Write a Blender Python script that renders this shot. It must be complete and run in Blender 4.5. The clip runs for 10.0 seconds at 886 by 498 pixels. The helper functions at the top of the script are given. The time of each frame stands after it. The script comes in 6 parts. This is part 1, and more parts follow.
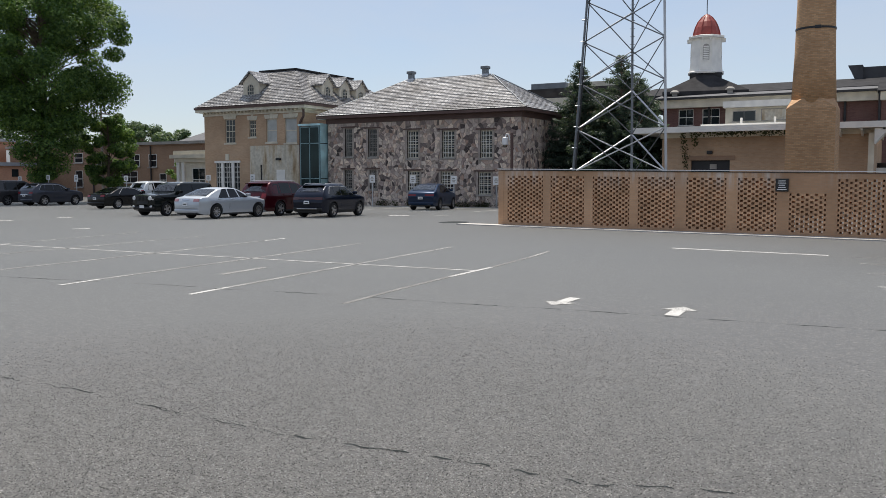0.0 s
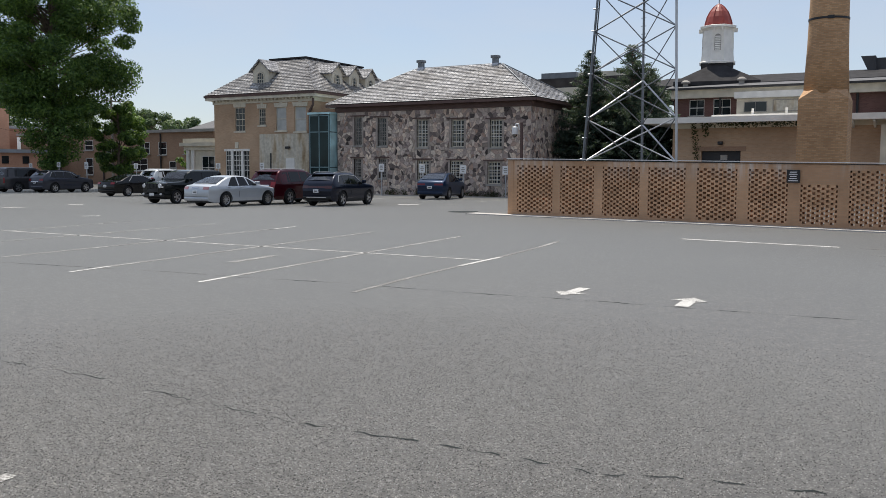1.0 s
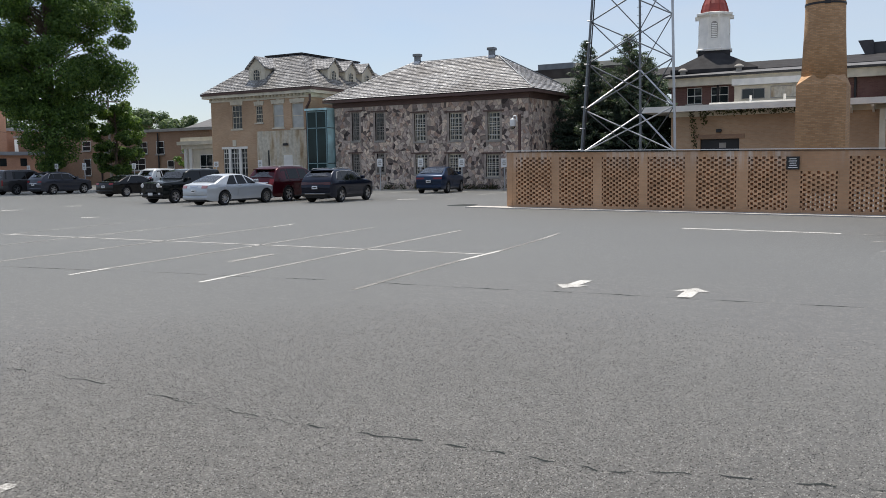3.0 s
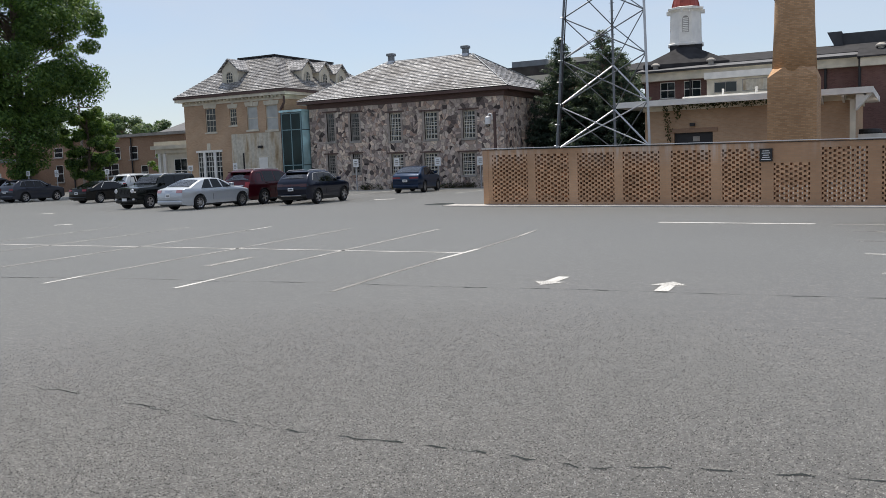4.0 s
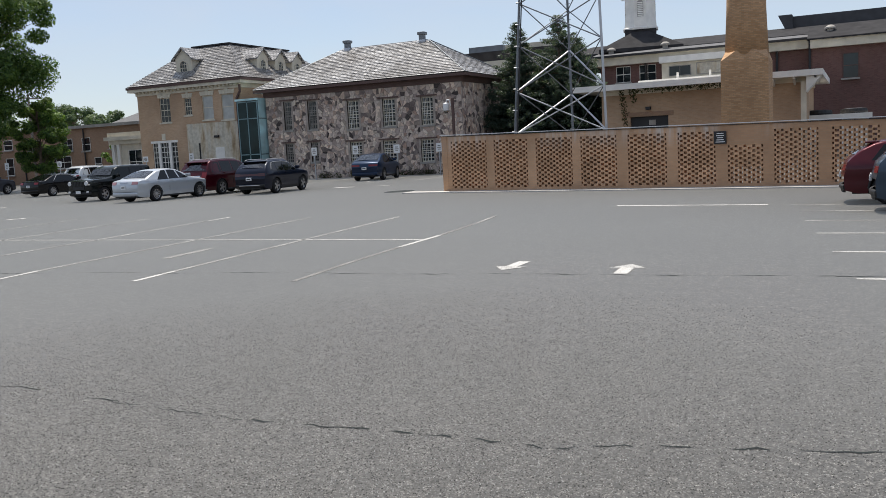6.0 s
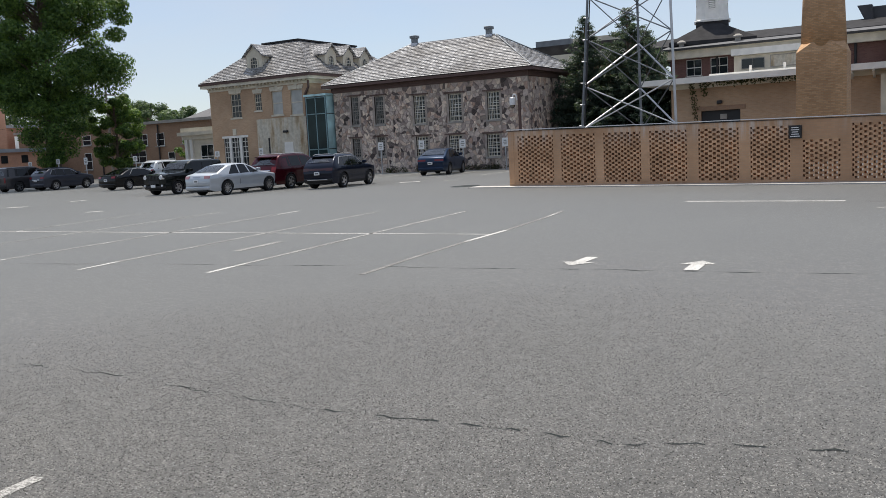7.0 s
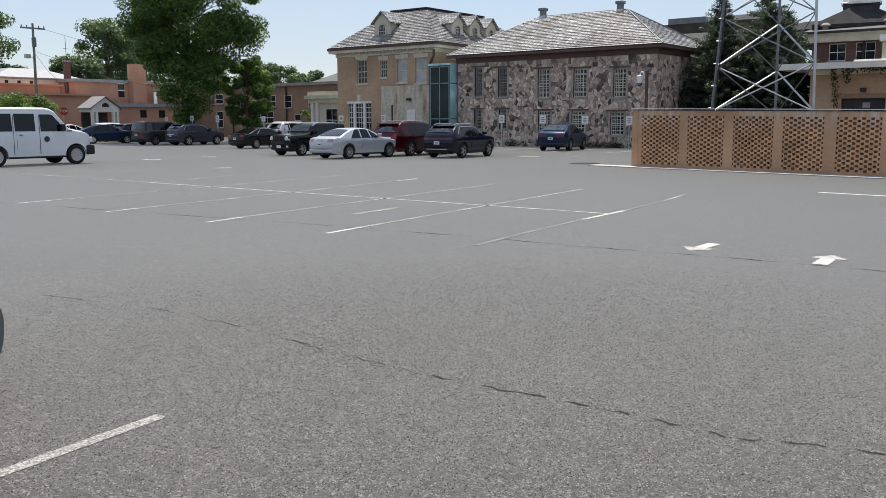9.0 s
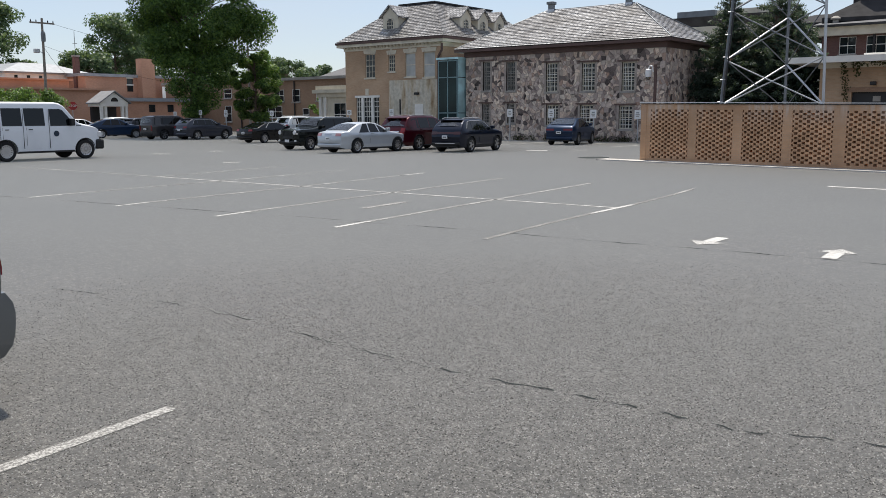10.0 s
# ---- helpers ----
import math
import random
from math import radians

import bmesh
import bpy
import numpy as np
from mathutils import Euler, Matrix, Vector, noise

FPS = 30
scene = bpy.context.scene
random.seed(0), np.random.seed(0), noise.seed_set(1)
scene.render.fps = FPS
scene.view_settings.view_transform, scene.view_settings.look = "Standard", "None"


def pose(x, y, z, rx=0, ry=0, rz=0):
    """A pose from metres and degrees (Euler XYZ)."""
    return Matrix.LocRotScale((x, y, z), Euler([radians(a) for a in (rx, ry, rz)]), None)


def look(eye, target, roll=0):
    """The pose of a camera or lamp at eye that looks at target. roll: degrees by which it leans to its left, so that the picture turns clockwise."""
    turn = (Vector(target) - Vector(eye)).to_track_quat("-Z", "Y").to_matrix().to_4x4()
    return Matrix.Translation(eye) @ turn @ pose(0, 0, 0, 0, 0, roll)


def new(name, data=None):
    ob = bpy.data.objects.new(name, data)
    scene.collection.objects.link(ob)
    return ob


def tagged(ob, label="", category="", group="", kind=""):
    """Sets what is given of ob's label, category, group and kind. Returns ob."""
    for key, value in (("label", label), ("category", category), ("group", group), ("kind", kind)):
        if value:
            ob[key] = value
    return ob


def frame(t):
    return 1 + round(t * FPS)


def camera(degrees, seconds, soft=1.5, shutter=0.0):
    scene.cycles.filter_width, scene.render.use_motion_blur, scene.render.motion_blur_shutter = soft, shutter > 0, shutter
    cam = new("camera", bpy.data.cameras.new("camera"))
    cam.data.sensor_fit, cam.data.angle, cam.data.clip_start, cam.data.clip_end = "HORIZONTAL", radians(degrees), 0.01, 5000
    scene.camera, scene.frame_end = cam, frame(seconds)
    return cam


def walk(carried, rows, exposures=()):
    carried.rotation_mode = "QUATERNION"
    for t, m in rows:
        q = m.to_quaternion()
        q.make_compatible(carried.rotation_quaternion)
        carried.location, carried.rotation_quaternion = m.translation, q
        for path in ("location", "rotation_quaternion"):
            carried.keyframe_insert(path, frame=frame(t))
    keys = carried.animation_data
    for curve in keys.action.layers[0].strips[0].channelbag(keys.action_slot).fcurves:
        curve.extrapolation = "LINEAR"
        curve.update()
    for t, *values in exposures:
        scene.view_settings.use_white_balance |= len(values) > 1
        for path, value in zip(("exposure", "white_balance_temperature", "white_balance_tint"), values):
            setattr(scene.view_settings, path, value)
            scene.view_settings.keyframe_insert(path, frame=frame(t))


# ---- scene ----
cam = camera(53.77, 10.0, soft=0.5)
PATH = [
    (0.0, pose(0.075, -0.004, 1.782, 85.53, 0.09, 29.02)),
    (0.5, pose(0.063, 0.004, 1.770, 85.20, -0.11, 29.34)),
    (1.0, pose(0.055, -0.003, 1.777, 84.84, -0.23, 29.61)),
    (1.5, pose(0.057, -0.003, 1.792, 84.32, -0.19, 29.74)),
    (2.0, pose(0.044, 0.010, 1.790, 84.34, -0.07, 29.79)),
    (3.5, pose(0.023, 0.068, 1.804, 84.39, 1.68, 28.93)),
    (4.0, pose(0.025, 0.080, 1.804, 84.29, 2.16, 27.97)),
    (4.5, pose(0.031, 0.065, 1.810, 84.12, 2.45, 27.36)),
    (5.0, pose(0.035, 0.063, 1.807, 83.73, 2.65, 26.62)),
    (6.3, pose(0.045, 0.022, 1.814, 83.26, 3.05, 25.18)),
    (6.5, pose(0.044, 0.019, 1.814, 83.25, 3.06, 25.43)),
    (6.6, pose(0.040, 0.012, 1.814, 83.24, 3.07, 25.90)),
    (6.7, pose(0.035, 0.005, 1.814, 83.23, 3.08, 27.16)),
    (6.8, pose(0.030, -0.003, 1.813, 83.22, 3.09, 28.02)),
    (6.9, pose(0.026, -0.010, 1.813, 83.21, 3.08, 28.85)),
    (7.0, pose(0.021, -0.016, 1.813, 83.19, 3.04, 29.54)),
    (7.5, pose(0.010, -0.022, 1.803, 82.96, 1.64, 33.05)),
    (8.0, pose(-0.007, -0.004, 1.792, 82.33, 0.65, 34.97)),
    (8.5, pose(-0.024, 0.006, 1.794, 81.97, 0.35, 36.61)),
    (9.0, pose(-0.025, -0.006, 1.798, 81.66, 0.19, 37.36)),
    (9.5, pose(-0.021, -0.019, 1.796, 81.43, 0.17, 37.74)),
    (10.0, pose(-0.015, -0.021, 1.795, 81.29, 0.25, 37.88)),
]
walk(cam, PATH, [(0.0, 0.50), (1.2, 0.50), (2.0, 0.57), (7.0, 0.56), (8.3, 0.62), (10.0, 0.60)])

# ---- light ----
world = bpy.data.worlds.new("sky")
scene.world = world
world.use_nodes = True
wn = world.node_tree
sky = wn.nodes.new("ShaderNodeTexSky")
sky.sky_type = "NISHITA"
sky.sun_disc = False
SUN_EL, SUN_AZ = 69.0, -42.0     # degrees above the horizon; clockwise from +y
sky.sun_elevation = radians(SUN_EL)
sky.sun_rotation = radians(SUN_AZ)
sky.air_density, sky.dust_density, sky.ozone_density, sky.altitude = 1.0, 0.6, 1.5, 10
haze = wn.nodes.new("ShaderNodeMix")
haze.data_type = "RGBA"
haze.inputs[0].default_value = 0.6
haze.inputs[7].default_value = (2.50, 2.76, 3.36, 1)     # even summer haze
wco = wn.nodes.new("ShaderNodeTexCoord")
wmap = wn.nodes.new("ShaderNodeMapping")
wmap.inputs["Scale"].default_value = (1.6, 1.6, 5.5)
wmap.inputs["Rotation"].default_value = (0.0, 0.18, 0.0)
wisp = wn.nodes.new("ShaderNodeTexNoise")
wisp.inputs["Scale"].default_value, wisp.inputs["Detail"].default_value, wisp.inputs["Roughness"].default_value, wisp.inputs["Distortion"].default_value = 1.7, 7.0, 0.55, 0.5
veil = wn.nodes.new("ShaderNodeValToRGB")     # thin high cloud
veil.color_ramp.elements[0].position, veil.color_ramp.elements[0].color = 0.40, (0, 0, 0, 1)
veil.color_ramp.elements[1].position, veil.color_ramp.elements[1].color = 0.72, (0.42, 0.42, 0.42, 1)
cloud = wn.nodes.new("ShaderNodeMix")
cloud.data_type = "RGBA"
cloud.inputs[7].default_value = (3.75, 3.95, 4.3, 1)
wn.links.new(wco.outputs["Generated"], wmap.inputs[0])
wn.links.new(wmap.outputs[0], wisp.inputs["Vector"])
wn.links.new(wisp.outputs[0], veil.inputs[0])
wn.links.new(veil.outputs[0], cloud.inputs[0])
wn.links.new(haze.outputs[2], cloud.inputs[6])
wn.links.new(sky.outputs[0], haze.inputs[6])
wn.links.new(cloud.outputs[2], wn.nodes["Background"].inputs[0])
wn.nodes["Background"].inputs[1].default_value = 0.12
sun = new("sun", bpy.data.lights.new("sun", "SUN"))
sun.data.energy, sun.data.angle, sun.data.color = 4.0, radians(1.0), (1.0, 0.935, 0.84)
sun_dir = Vector((math.sin(radians(SUN_AZ)) * math.cos(radians(SUN_EL)), math.cos(radians(SUN_AZ)) * math.cos(radians(SUN_EL)), math.sin(radians(SUN_EL))))
sun.matrix_world = look(sun_dir * 200, (0, 0, 0))


# ---- material makers ----
def base_mat(name, rough=0.8, metal=0.0):
    m = bpy.data.materials.new(name)
    m.use_nodes = True
    b = m.node_tree.nodes["Principled BSDF"]
    b.inputs["Roughness"].default_value = rough
    b.inputs["Metallic"].default_value = metal
    return m, m.node_tree, b


def link(nt, a, b):
    nt.links.new(a, b)


def node(nt, kind, **values):
    n = nt.nodes.new(kind)
    for key, value in values.items():
        n.inputs[key.replace("_", " ")].default_value = value
    return n


def ramp(nt, fac, stops):
    r = nt.nodes.new("ShaderNodeValToRGB")
    r.color_ramp.elements[0].position, r.color_ramp.elements[0].color = stops[0][0], (*stops[0][1], 1)
    r.color_ramp.elements[1].position, r.color_ramp.elements[1].color = stops[-1][0], (*stops[-1][1], 1)
    for p, c in stops[1:-1]:
        r.color_ramp.elements.new(p).color = (*c, 1)
    link(nt, fac, r.inputs[0])
    return r.outputs[0]


def mix(nt, mode, fac, a, b):
    m = nt.nodes.new("ShaderNodeMix")
    m.data_type, m.blend_type = "RGBA", mode
    for value, socket in ((fac, m.inputs[0]), (a, m.inputs[6]), (b, m.inputs[7])):
        if isinstance(value, (int, float)):
            socket.default_value = value
        elif isinstance(value, tuple):
            socket.default_value = (*value, 1)
        else:
            link(nt, value, socket)
    return m.outputs[2]


def bump(nt, b, height, strength, distance):
    k = node(nt, "ShaderNodeBump", Strength=strength, Distance=distance)
    link(nt, height, k.inputs["Height"])
    link(nt, k.outputs[0], b.inputs["Normal"])


def tex(nt, kind, coord="Object", **values):
    t = node(nt, kind, **values)
    c = nt.nodes.new("ShaderNodeTexCoord")
    link(nt, c.outputs[coord], t.inputs["Vector"])
    return t


def plain(name, color, rough=0.7, metal=0.0, vary=0.12, scale=1.5, grain=40.0, relief=0.15, coat=0.0):
    """A surface with broad stains and fine grain."""
    m, nt, b = base_mat(name, rough, metal)
    a = tex(nt, "ShaderNodeTexNoise", Scale=scale, Detail=6.0)
    g = tex(nt, "ShaderNodeTexNoise", Scale=grain, Detail=3.0)
    lo = tuple(c * (1 - vary) for c in color)
    hi = tuple(min(1, c * (1 + vary)) for c in color)
    col = ramp(nt, a.outputs[0], [(0.3, lo), (0.7, hi)])
    col = mix(nt, "MULTIPLY", vary, col, ramp(nt, g.outputs[0], [(0.3, (0.6, 0.6, 0.6)), (0.7, (1, 1, 1))]))
    link(nt, col, b.inputs["Base Color"])
    if relief:
        bump(nt, b, g.outputs[0], relief, 0.01)
    b.inputs["Coat Weight"].default_value = coat
    b.inputs["Coat Roughness"].default_value = 0.04
    return m


def brick_mat(name, c1, c2, mortar, width=0.215, height=0.075, rough=0.9, joint=0.008, stain=0.35):
    """Courses laid by the face's own metre coordinates."""
    m, nt, b = base_mat(name, rough)
    uv = nt.nodes.new("ShaderNodeTexCoord")
    k = node(nt, "ShaderNodeTexBrick", Color1=(*c1, 1), Color2=(*c2, 1), Mortar=(*mortar, 1), Scale=1.0)
    k.inputs["Brick Width"].default_value, k.inputs["Row Height"].default_value = width, height
    k.inputs["Mortar Size"].default_value, k.inputs["Bias"].default_value = joint, 0.0
    link(nt, uv.outputs["UV"], k.inputs["Vector"])
    a = tex(nt, "ShaderNodeTexNoise", Scale=0.35, Detail=8.0)
    col = mix(nt, "MULTIPLY", stain, k.outputs[0], ramp(nt, a.outputs[0], [(0.35, (0.55, 0.52, 0.5)), (0.58, (1, 1, 1)), (0.74, (1.28, 1.3, 1.34))]))
    link(nt, col, b.inputs["Base Color"])
    bump(nt, b, k.outputs["Fac"], -0.5, 0.008)
    return m


def paint_mat(name, color, rough=0.3, metal=0.0):
    m = plain(name, color, rough, metal, vary=0.05, scale=0.8, grain=8, relief=0.0, coat=0.6)
    m.node_tree.nodes["Principled BSDF"].inputs["Specular IOR Level"].default_value = 0.08
    return m


# ---- mesh makers ----
def box(bm, x0, x1, y0, y1, z0, z1, bevel=0.0):
    vs = [bm.verts.new(p) for p in ((x0, y0, z0), (x1, y0, z0), (x1, y1, z0), (x0, y1, z0), (x0, y0, z1), (x1, y0, z1), (x1, y1, z1), (x0, y1, z1))]
    fs = [bm.faces.new([vs[i] for i in q]) for q in ((3, 2, 1, 0), (4, 5, 6, 7), (0, 1, 5, 4), (1, 2, 6, 5), (2, 3, 7, 6), (3, 0, 4, 7))]
    if bevel:
        bmesh.ops.bevel(bm, geom=list({e for f in fs for e in f.edges}), offset=bevel, segments=2, affect="EDGES", profile=0.5)


def prism(bm, pts, axis, a, b):
    """A polygon of two coordinates, drawn out along an axis from a to b."""
    def put(p, w):
        q = list(p)
        q.insert(axis, w)
        return bm.verts.new(q)
    lo, hi = [put(p, a) for p in pts], [put(p, b) for p in pts]
    n = len(pts)
    fs = [bm.faces.new(lo), bm.faces.new(hi[::-1])]
    fs += [bm.faces.new((lo[i], hi[i], hi[(i + 1) % n], lo[(i + 1) % n])) for i in range(n)]
    bmesh.ops.recalc_face_normals(bm, faces=fs)


def tube(bm, p, q, r0, r1=None, sides=8):
    """A round bar from p to q."""
    p, q = Vector(p), Vector(q)
    r1 = r0 if r1 is None else r1
    t = (q - p).normalized()
    u = t.orthogonal().normalized()
    w = t.cross(u)
    rings = [[bm.verts.new(c + (u * math.cos(k * math.tau / sides) + w * math.sin(k * math.tau / sides)) * r) for k in range(sides)] for c, r in ((p, r0), (q, r1))]
    for k in range(sides):
        bm.faces.new((rings[0][k], rings[0][(k + 1) % sides], rings[1][(k + 1) % sides], rings[1][k]))
    bm.faces.new(rings[0][::-1])
    bm.faces.new(rings[1])


def lathe(bm, profile, sides=24, centre=(0, 0), twist=0.0):
    """Rings of (radius, z) round an upright axis, closed at both ends."""
    rings = [[bm.verts.new((centre[0] + r * math.cos(twist + k * math.tau / sides), centre[1] + r * math.sin(twist + k * math.tau / sides), z)) for k in range(sides)] for r, z in profile]
    for a, b in zip(rings, rings[1:]):
        for k in range(sides):
            bm.faces.new((a[k], a[(k + 1) % sides], b[(k + 1) % sides], b[k]))
    bm.faces.new(rings[0][::-1])
    bm.faces.new(rings[-1])


def finish(name, bm, material, smooth=False):
    """The mesh of a bmesh, with metre coordinates on every face."""
    bm.normal_update()
    uv = bm.loops.layers.uv.verify()
    for f in bm.faces:
        n = f.normal
        t = Vector((0, 0, 1)).cross(n)
        t = t.normalized() if t.length > 0.05 else Vector((1, 0, 0))
        b = n.cross(t)
        for l in f.loops:
            l[uv].uv = (l.vert.co.dot(t), l.vert.co.dot(b))
        f.smooth = smooth
    me = bpy.data.meshes.new(name)
    bm.to_mesh(me)
    bm.free()
    me.materials.append(material)
    return me


def part(name, bm, material, parent=None, label="", smooth=False):
    ob = new(name, finish(name, bm, material, smooth))
    if parent:
        ob.parent = parent
    return tagged(ob, label)


def boxed(name, dims, material, parent=None, label="", bevel=0.0):
    bm = bmesh.new()
    box(bm, *dims, bevel=bevel)
    return part(name, bm, material, parent, label)


def thing(name, m, label, category, group="", kind=""):
    ob = new(name)
    ob.matrix_world = m if isinstance(m, Matrix) else Matrix.Translation(m)
    ob.empty_display_size = 0.2
    return tagged(ob, label, category, group, kind)


# ---- materials ----
def asphalt_mat():
    m, nt, b = base_mat("asphalt", 0.66)
    b.inputs["Specular IOR Level"].default_value = 0.22
    v = node(nt, "ShaderNodeTexVoronoi", Scale=140.0)
    co = nt.nodes.new("ShaderNodeTexCoord")
    mp = nt.nodes.new("ShaderNodeMapping")
    mp.inputs["Scale"].default_value = (0.8, 0.8, 0.8)
    link(nt, co.outputs["Object"], mp.inputs["Vector"])
    link(nt, mp.outputs[0], v.inputs["Vector"])
    g = tex(nt, "ShaderNodeTexNoise", Scale=140.0, Detail=3.0, Roughness=0.7)
    broad = tex(nt, "ShaderNodeTexNoise", Scale=0.22, Detail=7.0, Roughness=0.6)
    mid = tex(nt, "ShaderNodeTexNoise", Scale=4.5, Detail=6.0, Roughness=0.7)
    clod = tex(nt, "ShaderNodeTexNoise", Scale=44.0, Detail=3.0, Roughness=0.7)
    stones = ramp(nt, v.outputs["Color"], [(0.27, (0.006, 0.006, 0.0057)), (0.46, (0.021, 0.0203, 0.0188)), (0.60, (0.043, 0.0415, 0.0384)), (0.80, (0.112, 0.108, 0.100))])
    col = mix(nt, "MULTIPLY", 0.6, stones, ramp(nt, g.outputs[0], [(0.36, (0.30, 0.30, 0.30)), (0.62, (1.45, 1.45, 1.44))]))
    col = mix(nt, "MULTIPLY", 0.55, col, ramp(nt, broad.outputs[0], [(0.32, (0.72, 0.71, 0.70)), (0.66, (1.2, 1.19, 1.16))]))
    col = mix(nt, "MULTIPLY", 0.85, col, ramp(nt, clod.outputs[0], [(0.38, (0.30, 0.30, 0.30)), (0.62, (1.75, 1.75, 1.75))]))
    lump = tex(nt, "ShaderNodeTexNoise", Scale=15.0, Detail=4.0, Roughness=0.75)
    col = mix(nt, "MULTIPLY", 0.8, col, ramp(nt, lump.outputs[0], [(0.38, (0.32, 0.32, 0.32)), (0.62, (1.8, 1.8, 1.8))]))
    col = mix(nt, "MULTIPLY", 0.6, col, ramp(nt, mid.outputs[0], [(0.36, (0.6, 0.6, 0.6)), (0.64, (1.45, 1.45, 1.45))]))
    link(nt, col, b.inputs["Base Color"])
    bump(nt, b, v.outputs["Distance"], -0.9, 0.010)
    b.inputs["Sheen Weight"].default_value = 0.54
    b.inputs["Sheen Tint"].default_value = (1.0, 0.94, 0.83, 1)
    b.inputs["Sheen Roughness"].default_value = 0.5
    return m


def worn_paint_mat(name, wear, white=0.5):
    """White road paint, rubbed through to the asphalt."""
    m, nt, b = base_mat(name, 0.85)
    g = tex(nt, "ShaderNodeTexNoise", Scale=55.0, Detail=6.0, Roughness=0.8)
    w = tex(nt, "ShaderNodeTexNoise", Scale=1.3, Detail=4.0)
    s = nt.nodes.new("ShaderNodeMath")
    s.operation = "ADD"
    k = nt.nodes.new("ShaderNodeMath")
    k.operation, k.inputs[1].default_value = "MULTIPLY", 0.25
    link(nt, w.outputs[0], k.inputs[0])
    link(nt, g.outputs[0], s.inputs[0])
    link(nt, k.outputs[0], s.inputs[1])
    link(nt, ramp(nt, s.outputs[0], [(wear - 0.05, (0.13, 0.127, 0.12)), (wear + 0.05, (white, white * 0.985, white * 0.94))]), b.inputs["Base Color"])
    return m


def streak_mat():
    """Old render with grey and rusty streaks that run down it."""
    m, nt, b = base_mat("stained_render", 0.95)
    c = nt.nodes.new("ShaderNodeTexCoord")
    mp = nt.nodes.new("ShaderNodeMapping")
    mp.inputs["Scale"].default_value = (2.2, 2.2, 0.35)
    link(nt, c.outputs["Object"], mp.inputs["Vector"])
    a = node(nt, "ShaderNodeTexNoise", Scale=1.0, Detail=7.0)
    link(nt, mp.outputs[0], a.inputs["Vector"])
    g = tex(nt, "ShaderNodeTexNoise", Scale=5.0, Detail=6.0)
    col = ramp(nt, a.outputs[0], [(0.3, (0.30, 0.21, 0.12)), (0.42, (0.52, 0.44, 0.32)), (0.55, (0.60, 0.56, 0.47)), (0.7, (0.46, 0.42, 0.33))])
    link(nt, mix(nt, "MULTIPLY", 0.5, col, ramp(nt, g.outputs[0], [(0.35, (0.7, 0.68, 0.66)), (0.6, (1.1, 1.1, 1.1))])), b.inputs["Base Color"])
    bump(nt, b, g.outputs[0], 0.3, 0.02)
    return m


def slate_mat(name, tone=1.0):
    m, nt, b = base_mat(name, 0.38)
    uv = nt.nodes.new("ShaderNodeTexCoord")
    k = node(nt, "ShaderNodeTexBrick", Scale=1.0, Color1=(0.29 * tone, 0.287 * tone, 0.283 * tone, 1), Color2=(0.115 * tone, 0.112 * tone, 0.112 * tone, 1), Mortar=(0.02, 0.02, 0.02, 1))
    k.inputs["Brick Width"].default_value, k.inputs["Row Height"].default_value, k.inputs["Mortar Size"].default_value = 0.32, 0.25, 0.022
    link(nt, uv.outputs["UV"], k.inputs["Vector"])
    a = tex(nt, "ShaderNodeTexNoise", Scale=0.5, Detail=7.0)
    p = tex(nt, "ShaderNodeTexNoise", Scale=3.5, Detail=4.0)
    col = mix(nt, "MULTIPLY", 0.7, k.outputs[0], ramp(nt, a.outputs[0], [(0.35, (0.55, 0.52, 0.50)), (0.6, (1.1, 1.1, 1.1))]))
    col = mix(nt, "MULTIPLY", 0.6, col, ramp(nt, p.outputs[0], [(0.3, (0.5, 0.48, 0.46)), (0.6, (1.15, 1.15, 1.15))]))
    link(nt, col, b.inputs["Base Color"])
    bump(nt, b, k.outputs["Color"], 0.9, 0.04)
    return m


def stone_mat():
    """Field stone, each piece of its own tone."""
    m, nt, b = base_mat("field_stone", 0.85)
    o = nt.nodes.new("ShaderNodeObjectInfo")
    g = nt.nodes.new("ShaderNodeNewGeometry")
    add = nt.nodes.new("ShaderNodeMath")
    add.operation = "ADD"
    fr = nt.nodes.new("ShaderNodeMath")
    fr.operation = "FRACT"
    link(nt, o.outputs["Random"], add.inputs[0])
    link(nt, g.outputs["Random Per Island"], add.inputs[1])
    link(nt, add.outputs[0], fr.inputs[0])
    tone = ramp(nt, fr.outputs[0], [(0.0, (0.055, 0.043, 0.040)), (0.14, (0.34, 0.27, 0.245)), (0.36, (0.66, 0.56, 0.49)), (0.5, (0.40, 0.27, 0.21)), (0.66, (0.85, 0.71, 0.58)), (0.80, (0.10, 0.08, 0.076)), (0.88, (0.50, 0.42, 0.37)), (1.0, (0.78, 0.68, 0.57))])
    n = tex(nt, "ShaderNodeTexNoise", Scale=7.0, Detail=7.0)
    link(nt, mix(nt, "MULTIPLY", 0.65, tone, ramp(nt, n.outputs[0], [(0.3, (0.55, 0.53, 0.52)), (0.7, (1.15, 1.13, 1.1))])), b.inputs["Base Color"])
    bump(nt, b, n.outputs[0], 0.5, 0.04)
    return m


def glass_mat(name, color=(0.03, 0.045, 0.05), rough=0.04, shine=0.45):
    m, nt, b = base_mat(name, rough)
    n = tex(nt, "ShaderNodeTexNoise", Scale=0.7, Detail=2.0)
    link(nt, ramp(nt, n.outputs[0], [(0.35, tuple(c * 0.7 for c in color)), (0.65, tuple(c * 1.3 for c in color))]), b.inputs["Base Color"])
    b.inputs["IOR"].default_value = 1.5
    b.inputs["Specular IOR Level"].default_value = shine
    return m


